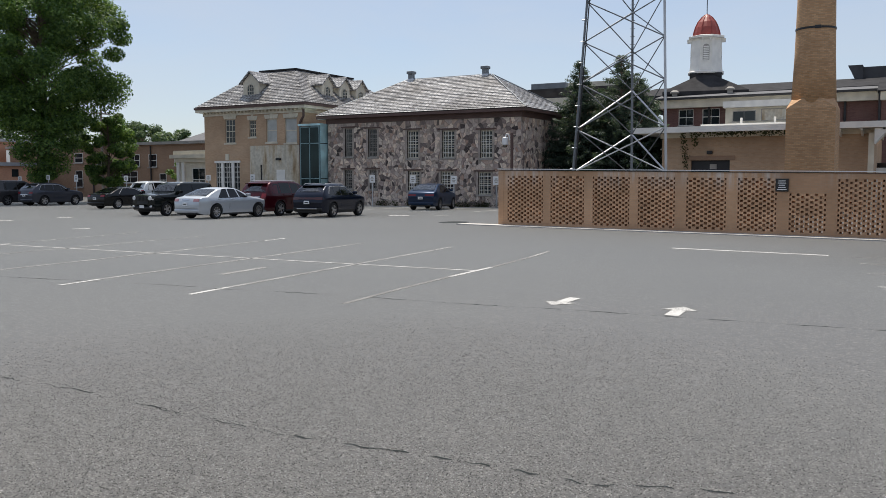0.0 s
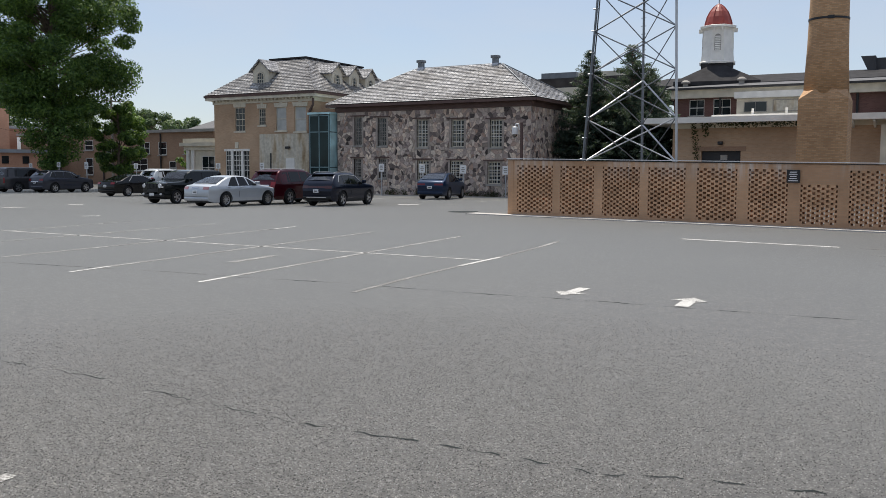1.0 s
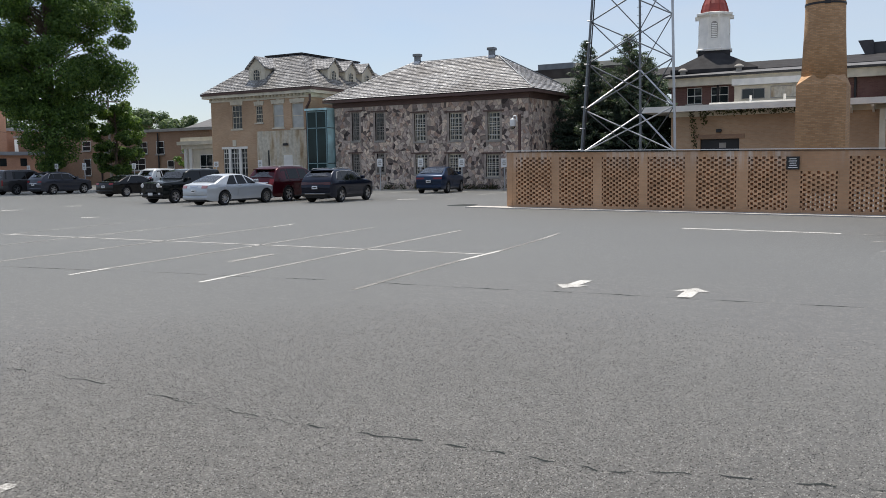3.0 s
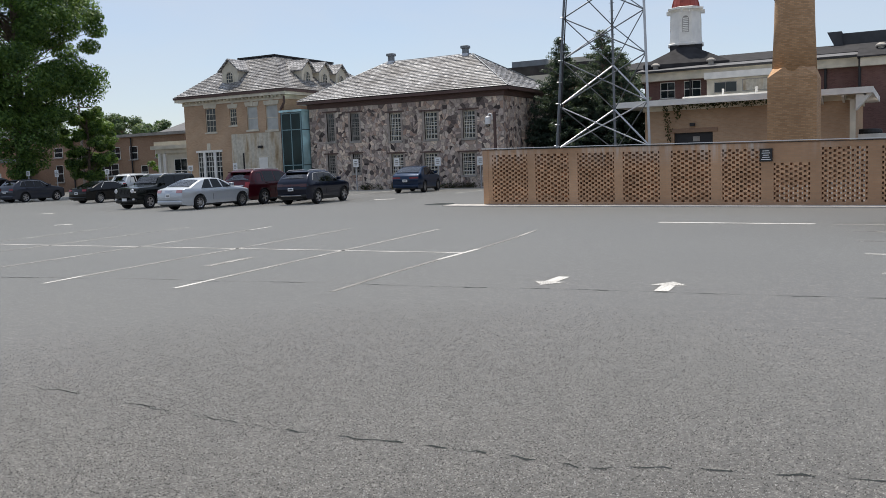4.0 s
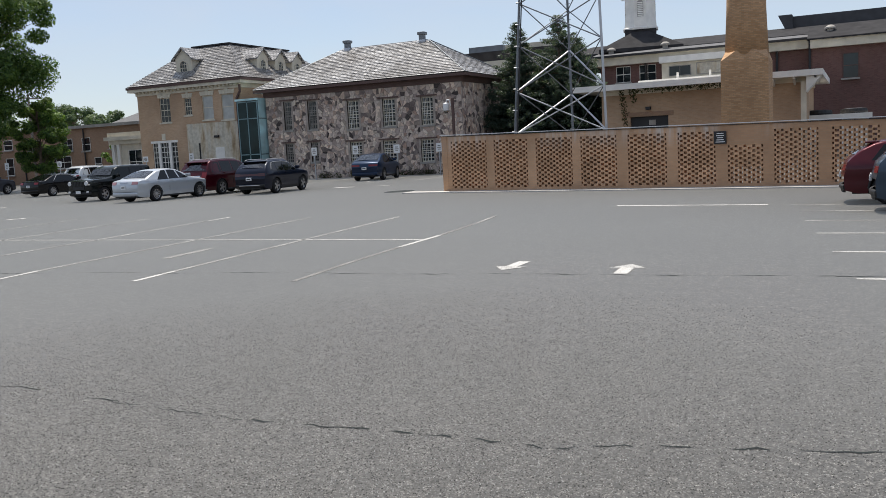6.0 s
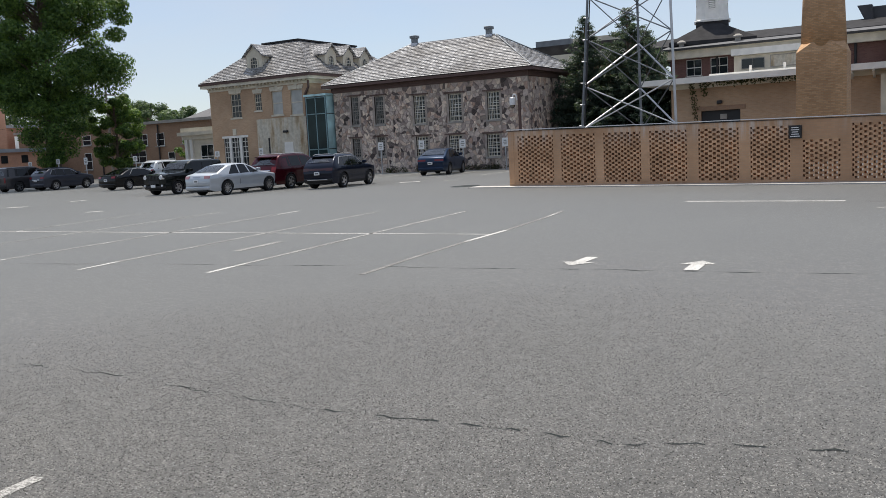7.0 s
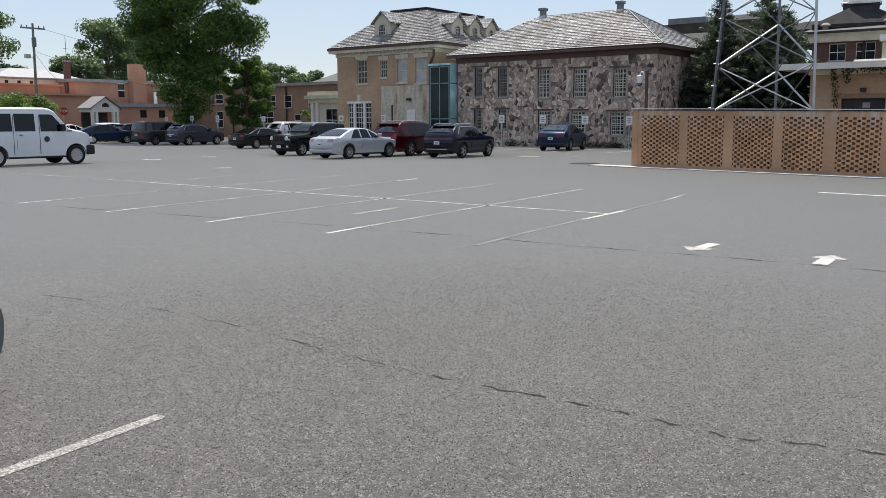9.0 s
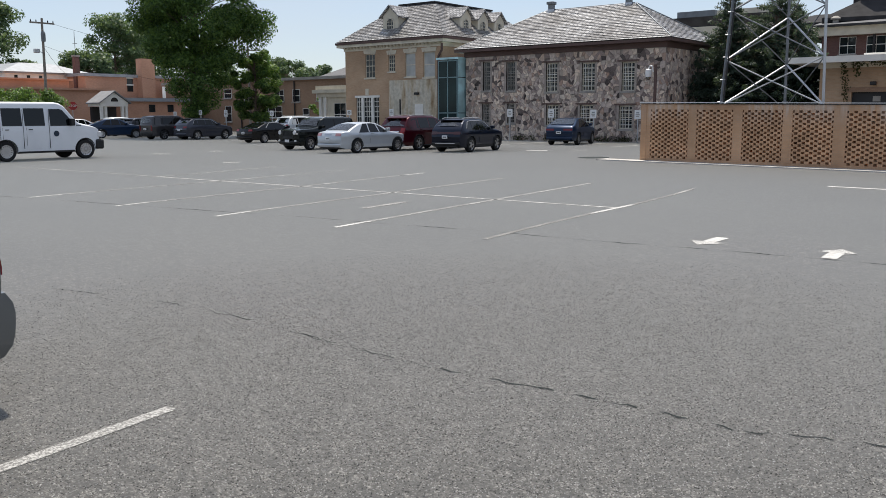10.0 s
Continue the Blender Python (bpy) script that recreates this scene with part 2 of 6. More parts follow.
def leaf_mat(name, lo, hi):
    m, nt, b = base_mat(name, 0.55)
    g = nt.nodes.new("ShaderNodeNewGeometry")
    n = tex(nt, "ShaderNodeTexNoise", Scale=0.35, Detail=3.0)
    col = ramp(nt, g.outputs["Random Per Island"], [(0.0, lo), (1.0, hi)])
    col = mix(nt, "MULTIPLY", 0.6, col, ramp(nt, n.outputs[0], [(0.3, (0.55, 0.6, 0.5)), (0.7, (1.25, 1.2, 1.1))]))
    link(nt, col, b.inputs["Base Color"])
    tr = nt.nodes.new("ShaderNodeBsdfTranslucent")
    link(nt, mix(nt, "MULTIPLY", 1.0, col, (1.35, 1.25, 0.75)), tr.inputs[0])
    ms = nt.nodes.new("ShaderNodeMixShader")
    ms.inputs[0].default_value = 0.45
    link(nt, b.outputs[0], ms.inputs[1])
    link(nt, tr.outputs[0], ms.inputs[2])
    link(nt, ms.outputs[0], nt.nodes["Material Output"].inputs[0])
    return m


ASPHALT = asphalt_mat()
LINE, LINE_MID, LINE_OLD = worn_paint_mat("line_paint", 0.585), worn_paint_mat("faded_line_paint", 0.60), worn_paint_mat("old_line_paint", 0.665)
LINE_FAINT = worn_paint_mat("rubbed_off_line_paint", 0.715)
LINE_NEAR = worn_paint_mat("rubbed_line_paint", 0.625, 0.42)
CRACK = plain("crack_fill", (0.012, 0.017, 0.016), 0.95)
CONCRETE = plain("concrete", (0.48, 0.46, 0.43), 0.9, vary=0.2)
SLATE, SLATE_TAN = slate_mat("slate", 2.1), slate_mat("mansard_slate", 1.7)
STONE = stone_mat()
MORTAR = plain("mortar", (0.36, 0.31, 0.27), 0.95, vary=0.25, scale=3)
TAN_BRICK = brick_mat("tan_brick", (0.51, 0.345, 0.222), (0.44, 0.29, 0.18), (0.46, 0.35, 0.25), stain=0.5)
CHIMNEY_BRICK = brick_mat("chimney_brick", (0.60, 0.36, 0.19), (0.43, 0.24, 0.118), (0.36, 0.26, 0.16), stain=0.5)
FENCE_SOLID = brick_mat("screen_brick_solid", (0.55, 0.330, 0.192), (0.495, 0.292, 0.167), (0.48, 0.315, 0.200), stain=0.6)
RED_BRICK = brick_mat("red_brick", (0.175, 0.088, 0.074), (0.125, 0.062, 0.053), (0.16, 0.10, 0.085))
ORANGE_BRICK = brick_mat("orange_brick", (0.56, 0.305, 0.20), (0.48, 0.255, 0.165), (0.48, 0.30, 0.22))
BROWN_BRICK = brick_mat("brown_brick", (0.36, 0.23, 0.15), (0.31, 0.19, 0.12), (0.25, 0.18, 0.13))
STUCCO = streak_mat()
CREAM = plain("cream_paint", (0.62, 0.57, 0.46), 0.7, vary=0.15)
WHITE = plain("white_paint", (0.78, 0.76, 0.71), 0.6, vary=0.1)
TRIM_BROWN = plain("brown_trim", (0.105, 0.062, 0.052), 0.7, vary=0.15)
SILL = plain("grey_sill", (0.33, 0.31, 0.28), 0.85, vary=0.2)
GLASS = glass_mat("window_glass", (0.016, 0.022, 0.025))
GLASS_TEAL = glass_mat("tower_glass", (0.012, 0.030, 0.032), 0.05, 0.18)
MULLION = plain("teal_aluminium", (0.17, 0.27, 0.29), 0.5, 0.3, vary=0.15)
BLIND = plain("window_blind", (0.42, 0.43, 0.41), 0.5, vary=0.2)
GLASS_PALE = glass_mat("pale_glass", (0.46, 0.70, 0.72), 0.3)
STEEL = plain("galvanised_steel", (0.50, 0.51, 0.52), 0.45, 0.6, vary=0.15)
STEEL_DARK = plain("weathered_steel", (0.20, 0.215, 0.23), 0.55, 0.5, vary=0.2)
DARK_METAL = plain("dark_metal", (0.03, 0.03, 0.032), 0.5, 0.4)
ROOF_DARK = plain("dark_roofing", (0.042, 0.041, 0.043), 0.9, vary=0.25)
ROOF_DARK.node_tree.nodes["Principled BSDF"].inputs["Specular IOR Level"].default_value = 0.12
ROOF_MID = plain("mid_grey_roofing", (0.115, 0.115, 0.12), 0.85, vary=0.15)
PENT = plain("slate_grey_cladding", (0.062, 0.062, 0.066), 0.8, vary=0.2)
PALE_ROOF = plain("pale_metal_roofing", (0.30, 0.315, 0.335), 0.5, vary=0.12)
ROOF_GREY = plain("grey_roofing", (0.21, 0.21, 0.215), 0.8, vary=0.15)
DOME_RED = plain("red_dome", (0.30, 0.055, 0.04), 0.5, vary=0.2)
BARK = plain("bark", (0.16, 0.12, 0.085), 0.95, vary=0.4, scale=4, grain=20, relief=0.6)
WOOD_POLE = plain("pole_wood", (0.27, 0.235, 0.20), 0.95, vary=0.3, scale=3)
LEAF = leaf_mat("leaf", (0.036, 0.092, 0.026), (0.185, 0.30, 0.072))
# paler leaves for the far trees, distance haze put into their colour
LEAF_HAZED = leaf_mat("hazed_leaf", (0.060, 0.115, 0.060), (0.14, 0.205, 0.105))
NEEDLE = leaf_mat("needle", (0.026, 0.052, 0.040), (0.090, 0.130, 0.095))
VINE = leaf_mat("vine", (0.035, 0.045, 0.02), (0.09, 0.10, 0.04))
SIGN_WHITE = plain("sign_white", (0.75, 0.75, 0.74), 0.5, vary=0.05)
SIGN_BLACK = plain("sign_black", (0.015, 0.015, 0.016), 0.5)
RUBBER = plain("rubber", (0.010, 0.010, 0.0105), 0.85, vary=0.2)
RIM = plain("alloy", (0.55, 0.55, 0.56), 0.3, 0.9, vary=0.05)
PLASTIC = plain("black_plastic", (0.011, 0.011, 0.0115), 0.6)
CAR_GLASS = glass_mat("car_glass", (0.010, 0.012, 0.013), 0.02, 0.9)
CAR_GLASS.node_tree.nodes["Principled BSDF"].inputs["IOR"].default_value = 2.0
CAR_GLASS.node_tree.nodes["Principled BSDF"].inputs["Coat Weight"].default_value = 1.0
CAR_SIDE = glass_mat("tinted_car_glass", (0.004, 0.005, 0.0055), 0.02, 0.4)
LAMP_RED = plain("red_lens", (0.17, 0.003, 0.008), 0.25, vary=0.05, relief=0, coat=0.25)
LAMP_DARK = plain("dark_red_lens", (0.06, 0.004, 0.006), 0.2, vary=0.05, relief=0, coat=0.5)
LAMP_PALE = plain("pale_red_lens", (0.40, 0.20, 0.21), 0.2, vary=0.05, relief=0, coat=0.5)
CHROME = plain("chrome", (0.72, 0.72, 0.73), 0.12, 1.0, vary=0.04, relief=0)
LAMP_CLEAR = plain("clear_lens", (0.7, 0.7, 0.7), 0.1, vary=0.05, relief=0, coat=1)

# ---- ground and markings ----
bm = bmesh.new()
bm.faces.new([bm.verts.new(p) for p in ((-900, -300, 0), (700, -300, 0), (700, 1200, 0), (-900, 1200, 0))])
tagged(part("ground", bm, ASPHALT), "grey worn asphalt of the parking lot", "ground", kind="structure")


def stripe(p, q, w, material, name="parking_line", label="white painted line on the asphalt", z=0.004):
    p, q = Vector((*p, z)), Vector((*q, z))
    n = Vector((p.y - q.y, q.x - p.x, 0)).normalized() * w / 2
    bm = bmesh.new()
    bm.faces.new([bm.verts.new(v) for v in (p + n, p - n, q - n, q + n)])
    bm.faces.ensure_lookup_table()
    if bm.faces[0].normal.z < 0:
        bmesh.ops.reverse_faces(bm, faces=bm.faces[:])
    return tagged(part(name, bm, material), label, "road marking", "parking lines", "structure")


for p, q, w, mat in (
        ((-7.30, 10.3), (-7.50, 12.1), 0.09, LINE_FAINT), ((-7.50, 12.1), (-7.66, 14.2), 0.09, LINE_FAINT), ((-7.66, 14.2), (-7.74, 16.1), 0.10, LINE),
        ((-7.74, 16.1), (-7.98, 18.6), 0.08, LINE_FAINT), ((-7.98, 18.6), (-8.25, 20.5), 0.09, LINE_OLD),
        ((-10.05, 10.0), (-10.16, 11.0), 0.10, LINE), ((-10.16, 11.0), (-10.58, 15.2), 0.10, LINE_OLD), ((-10.58, 15.2), (-11.12, 20.7), 0.10, LINE_OLD),
        ((-12.93, 9.85), (-13.08, 10.8), 0.10, LINE), ((-13.08, 10.8), (-13.5, 15.1), 0.10, LINE_OLD), ((-13.5, 15.1), (-14.05, 20.8), 0.10, LINE_OLD),
        ((-16.12, 9.85), (-16.24, 10.7), 0.10, LINE), ((-16.24, 10.7), (-16.64, 15.3), 0.10, LINE_OLD), ((-16.64, 15.3), (-17.25, 20.2), 0.10, LINE_OLD), ((-17.2, 20.0), (-17.4, 21.4), 0.10, LINE),
        ((-19.45, 9.75), (-19.57, 10.6), 0.10, LINE), ((-19.57, 10.6), (-19.95, 15.4), 0.10, LINE_OLD), ((-19.95, 15.4), (-20.5, 21.2), 0.10, LINE_OLD),
        ((-22.9, 15.5), (-24.0, 21.6), 0.10, LINE_OLD),
        ((-22.86, 15.47), (-7.76, 15.38), 0.09, LINE_MID), ((-32.0, 15.6), (-22.9, 15.48), 0.10, LINE_OLD),
        ((-5.79, 23.0), (-1.94, 22.45), 0.20, LINE), ((-1.5, 22.27), (2.0, 22.0), 0.1, LINE_OLD), ((-1.16, 20.55), (2.5, 20.3), 0.1, LINE_OLD), ((-0.9, 18.4), (2.5, 18.25), 0.1, LINE_OLD),
        ((-0.61, 16.2), (4.0, 16.05), 0.10, LINE), ((-0.3, 13.77), (4.3, 13.7), 0.10, LINE), ((0.02, 11.33), (4.6, 11.3), 0.10, LINE),
        ((-4.56, 3.06), (-4.28, 0.2), 0.098, LINE_NEAR), ((-4.3, 0.2), (-4.1, -2.5), 0.11, LINE_OLD),
        ((-11.7, 12.45), (-11.85, 13.9), 0.16, LINE_OLD), ((-37.1, 24.8), (-36.4, 25.3), 0.5, LINE), ((-37.5, 28.5), (-36.9, 28.9), 0.4, LINE), ((-27.9, 21.8), (-27.5, 22.3), 0.3, LINE),
        ((-24.2, 38.0), (-23.2, 38.4), 0.5, LINE), ((-22.0, 38.6), (-21.2, 38.9), 0.4, LINE_OLD),
        ((-33.5, 44.0), (-33.5, 51.0), 0.12, LINE), ((-30.2, 44.0), (-30.2, 50.5), 0.12, LINE), ((-26.0, 44.2), (-26.0, 50.0), 0.12, LINE), ((-22.6, 44.0), (-22.6, 49.0), 0.12, LINE)):
    stripe(p, q, w, mat)


def painted_arrow(x, y, turn, label):
    bm = bmesh.new()
    pts = [(-0.13, -0.62), (0.13, -0.62), (0.13, 0.05), (0.34, 0.05), (0.0, 0.5), (-0.34, 0.05), (-0.13, 0.05)]
    bm.faces.new([bm.verts.new((a * 0.74, b * 0.80, 0.006)) for a, b in pts])
    ob = part("arrow_marking", bm, LINE)
    ob.matrix_world = pose(x, y, 0, 0, 0, turn)
    tagged(ob, label, "road marking", "lane arrows", "structure")


painted_arrow(-4.58, 12.0, 178, "white painted arrow pointing down the lane")
painted_arrow(-2.86, 11.93, 3, "white painted arrow pointing up the lane")


def crack(points, w, seed):
    rnd = random.Random(seed)
    path = []
    for (ax, ay), (bx, by) in zip(points, points[1:]):
        n = max(2, int(math.hypot(bx - ax, by - ay) / 0.06))
        for i in range(n):
            k = i / n
            path.append((ax + (bx - ax) * k + rnd.uniform(-0.012, 0.012), ay + (by - ay) * k + rnd.uniform(-0.022, 0.022), w * (0.55 + 0.45 * math.sin(7.0 * ax + 9.0 * k + seed)) * rnd.uniform(0.4, 1.15)))
    bm = bmesh.new()
    prev = None
    for x, y, ww in path:
        pair = (bm.verts.new((x, y - ww / 2, 0.004)), bm.verts.new((x, y + ww / 2, 0.004)))
        if prev and ww > (0.3 if seed != 3 else 0.08) * w:
            bm.faces.new((prev[0], pair[0], pair[1], prev[1]))
        prev = pair
    tagged(part("crack", bm, CRACK), "thin dark crack running across the asphalt", "crack", "asphalt cracks", "structure")


crack([(-9.5, 4.45), (-7.34, 4.9), (-6.2, 4.92), (-4.68, 4.76), (-3.77, 4.72)], 0.016, 1)
crack([(-5.3, 4.84), (-4.68, 4.765), (-3.77, 4.725)], 0.014, 5)
crack([(-3.77, 4.72), (-3.02, 4.77), (-2.53, 4.8), (-2.06, 4.81), (-1.59, 4.79), (-1.4, 4.91), (-0.9, 5.05), (-0.3, 5.15), (1.2, 5.5)], 0.026, 2)
crack([(-22, 9.3), (-16, 10.1), (-11.26, 10.75), (-10.0, 10.8), (-7.95, 11.08), (-5.94, 11.1), (-4.27, 11.3), (-2.72, 11.35), (-1.68, 11.4), (-0.3, 11.5), (3, 11.8)], 0.034, 3)

# dark oval lying flat on the asphalt
bm = bmesh.new()
bm.faces.new([bm.verts.new((-17.7 + 0.62 * math.cos(k * math.tau / 20), 33.0 + 0.8 * math.sin(k * math.tau / 20), 0.006)) for k in range(20)])
tagged(part("tar_patch", bm, CRACK), "dark oval patch on the asphalt", "patch", kind="structure")

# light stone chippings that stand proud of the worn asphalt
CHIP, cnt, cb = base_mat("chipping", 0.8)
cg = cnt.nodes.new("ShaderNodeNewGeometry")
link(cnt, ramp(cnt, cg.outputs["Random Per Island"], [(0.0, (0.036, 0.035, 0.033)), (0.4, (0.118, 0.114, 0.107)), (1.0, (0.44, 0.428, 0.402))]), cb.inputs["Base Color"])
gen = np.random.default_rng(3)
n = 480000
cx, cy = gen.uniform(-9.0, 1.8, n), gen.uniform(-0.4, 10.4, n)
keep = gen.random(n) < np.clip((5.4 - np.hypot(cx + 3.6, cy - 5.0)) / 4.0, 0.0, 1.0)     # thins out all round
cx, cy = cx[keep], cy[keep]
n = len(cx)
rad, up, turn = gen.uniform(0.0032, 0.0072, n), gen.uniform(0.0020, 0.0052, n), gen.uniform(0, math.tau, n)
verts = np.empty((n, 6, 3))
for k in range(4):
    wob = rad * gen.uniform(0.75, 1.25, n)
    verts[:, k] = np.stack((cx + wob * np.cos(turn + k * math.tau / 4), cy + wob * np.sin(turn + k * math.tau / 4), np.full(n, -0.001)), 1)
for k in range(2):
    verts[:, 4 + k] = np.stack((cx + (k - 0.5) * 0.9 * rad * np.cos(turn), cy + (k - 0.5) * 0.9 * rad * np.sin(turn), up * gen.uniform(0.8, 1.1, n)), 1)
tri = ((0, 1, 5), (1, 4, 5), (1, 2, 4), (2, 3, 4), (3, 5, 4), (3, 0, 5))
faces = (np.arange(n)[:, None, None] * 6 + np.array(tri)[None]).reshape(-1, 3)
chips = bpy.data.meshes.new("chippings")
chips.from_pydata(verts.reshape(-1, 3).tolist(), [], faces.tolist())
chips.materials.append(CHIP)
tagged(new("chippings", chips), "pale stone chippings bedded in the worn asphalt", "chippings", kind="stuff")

# unseen plain walls closing the lot behind the camera, added to darken car reflections
for nm, dims in (("wall_south", (-130, 60, -42.5, -42, -0.2, 2.6)), ("wall_east", (60, 60.5, -42, 120, -0.2, 2.6))):
    tagged(boxed(nm, dims, RED_BRICK), "unseen dark brick wall added to darken car reflections", "wall", kind="structure")

# ---- windows and doors of buildings ----
def window(parent, x0, x1, z0, z1, y, frame_mat, glass, cols=2, rows=2, depth=0.10, bar=0.05, sill=True, sill_mat=None, inset=0.12):
    """A window set into the -y face at y, in the parent's coordinates."""
    w = boxed("window", (x0, x1, y + inset - 0.01, y + inset, z0, z1), glass, parent)
    w.name = "window"
    bm = bmesh.new()
    fy0, fy1 = y + inset - 0.05, y + inset - 0.012
    for a in (x0, x1 - bar):
        box(bm, a, a + bar, fy0, fy1, z0, z1)
    for a in (z0, z1 - bar):
        box(bm, x0 + bar, x1 - bar, fy0, fy1, a, a + bar)
    part("frame", bm, frame_mat, w)
    bm = bmesh.new()
    for i in range(1, cols):
        a = x0 + (x1 - x0) * i / cols
        box(bm, a - 0.015, a + 0.015, fy0 + 0.012, fy1, z0 + bar, z1 - bar)
    for i in range(1, rows):
        a = z0 + (z1 - z0) * i / rows
        h = 0.03 if i * 2 == rows else 0.014
        box(bm, x0 + bar, x1 - bar, fy0 + 0.006, fy1 - 0.004, a - h, a + h)
    if cols > 1 or rows > 1:
        part("muntin", bm, frame_mat, w)
    else:
        bm.free()
    if sill:
        boxed("sill", (x0 - 0.1, x1 + 0.1, y - 0.08, y + inset - 0.06, z0 - 0.12, z0), sill_mat or SILL, w)
    return w


def wall_y(x0, x1, z0, z1, y0, y1, openings):
    """A wall along x with rectangular holes (x0, x1, z0, z1) through it."""
    bm = bmesh.new()
    xs = sorted({x0, x1, *[v for o in openings for v in o[:2]]})
    zs = sorted({z0, z1, *[v for o in openings for v in o[2:]]})
    grid = {}

    def vert(i, j, y):
        if (i, j, y) not in grid:
            grid[i, j, y] = bm.verts.new((xs[i], y, zs[j]))
        return grid[i, j, y]

    def solid(i, j):
        if not (0 <= i < len(xs) - 1 and 0 <= j < len(zs) - 1):
            return False
        a, b = (xs[i] + xs[i + 1]) / 2, (zs[j] + zs[j + 1]) / 2
        return not any(o[0] <= a <= o[1] and o[2] <= b <= o[3] for o in openings)

    for i in range(len(xs) - 1):
        for j in range(len(zs) - 1):
            if not solid(i, j):
                continue
            bm.faces.new((vert(i, j, y0), vert(i + 1, j, y0), vert(i + 1, j + 1, y0), vert(i, j + 1, y0)))
            bm.faces.new((vert(i, j + 1, y1), vert(i + 1, j + 1, y1), vert(i + 1, j, y1), vert(i, j, y1)))
            for di, dj, p, q in ((-1, 0, (i, j), (i, j + 1)), (1, 0, (i + 1, j + 1), (i + 1, j)), (0, -1, (i + 1, j), (i, j)), (0, 1, (i, j + 1), (i + 1, j + 1))):
                if not solid(i + di, j + dj):
                    bm.faces.new((vert(*p, y0), vert(*q, y0), vert(*q, y1), vert(*p, y1)))
    return bm


def hip_roof(bm, x0, x1, y0, y1, z0, rx0, rx1, ry0, ry1, z1, thick=0.12):
    a = [bm.verts.new(p) for p in ((x0, y0, z0), (x1, y0, z0), (x1, y1, z0), (x0, y1, z0))]
    b = [bm.verts.new(p) for p in ((rx0, ry0, z1), (rx1, ry0, z1), (rx1, ry1, z1), (rx0, ry1, z1))]
    c = [bm.verts.new(p) for p in ((x0, y0, z0 - thick), (x1, y0, z0 - thick), (x1, y1, z0 - thick), (x0, y1, z0 - thick))]
    for i in range(4):
        j = (i + 1) % 4
        bm.faces.new((a[i], a[j], b[j], b[i]))
        bm.faces.new((c[i], c[j], a[j], a[i]))
    bm.faces.new(b)
    bm.faces.new(c[::-1])


def coursed_roof(bm, x0, x1, y0, y1, z0, rx0, rx1, ry0, ry1, z1, row=0.25):
    """A hip roof laid in overlapping courses, each with its own butt edge."""
    a = [Vector(p) for p in ((x0, y0, z0), (x1, y0, z0), (x1, y1, z0), (x0, y1, z0))]
    b = [Vector(p) for p in ((rx0, ry0, z1), (rx1, ry0, z1), (rx1, ry1, z1), (rx0, ry1, z1))]
    rnd = random.Random(5)
    for i in range(4):
        j = (i + 1) % 4
        mid0, mid1 = (a[i] + a[j]) / 2, (b[i] + b[j]) / 2
        n = (a[j] - a[i]).cross(mid1 - mid0).normalized()
        count = max(4, int((mid1 - mid0).length / row))
        prev = [bm.verts.new(a[i]), bm.verts.new(a[j])]
        for k in range(count):
            t0, t1 = k / count, (k + 1) / count
            up = n * (0.034 + rnd.uniform(-0.006, 0.006))
            low = [bm.verts.new(a[i].lerp(b[i], t0) + up), bm.verts.new(a[j].lerp(b[j], t0) + up)]
            top = [bm.verts.new(a[i].lerp(b[i], t1)), bm.verts.new(a[j].lerp(b[j], t1))]
            bm.faces.new((prev[0], prev[1], low[1], low[0]))
            bm.faces.new((low[0], low[1], top[1], top[0]))
            prev = top
    bm.faces.new([bm.verts.new(q) for q in b])
    bmesh.ops.remove_doubles(bm, verts=bm.verts[:], dist=0.001)


# ---- stone building ----
SX0, SX1, SY0, SY1, STOP = -39.1, -23.45, 53.0, 62.0, 6.0
stone_house = thing("stone_building", (0, 0, 0), "two-storey field stone building with grey slate hip roof", "building")
S_UP = [(-37.55, -36.9, 3.55, 5.6), (-35.5, -34.75, 3.5, 5.5), (-32.2, -31.3, 3.36, 5.3), (-29.4, -28.42, 3.36, 5.22), (-26.45, -25.55, 3.3, 5.15)]
S_LO = [(-37.6, -36.95, 1.2, 2.58), (-35.4, -34.8, 1.2, 2.58), (-32.15, -31.2, 1.1, 2.45), (-29.5, -28.5, 1.05, 2.42), (-26.6, -25.65, 0.85, 2.35)]
S_OPEN = S_UP + S_LO
wall = part("wall", wall_y(SX0, SX1, -0.3, STOP, SY0, SY0 + 0.5, S_OPEN), MORTAR, stone_house, "rough mortar bed between field stones")
bm = bmesh.new()
box(bm, SX1 - 0.5, SX1, SY0 + 0.5, SY1, -0.3, STOP)
side_wall = part("wall", bm, MORTAR, stone_house)
bm = bmesh.new()
box(bm, SX0, SX0 + 0.5, SY0 + 0.5, SY1, -0.3, STOP)
box(bm, SX0 + 0.5, SX1 - 0.5, SY1 - 0.5, SY1, -0.3, STOP)
part("wall", bm, MORTAR, stone_house)
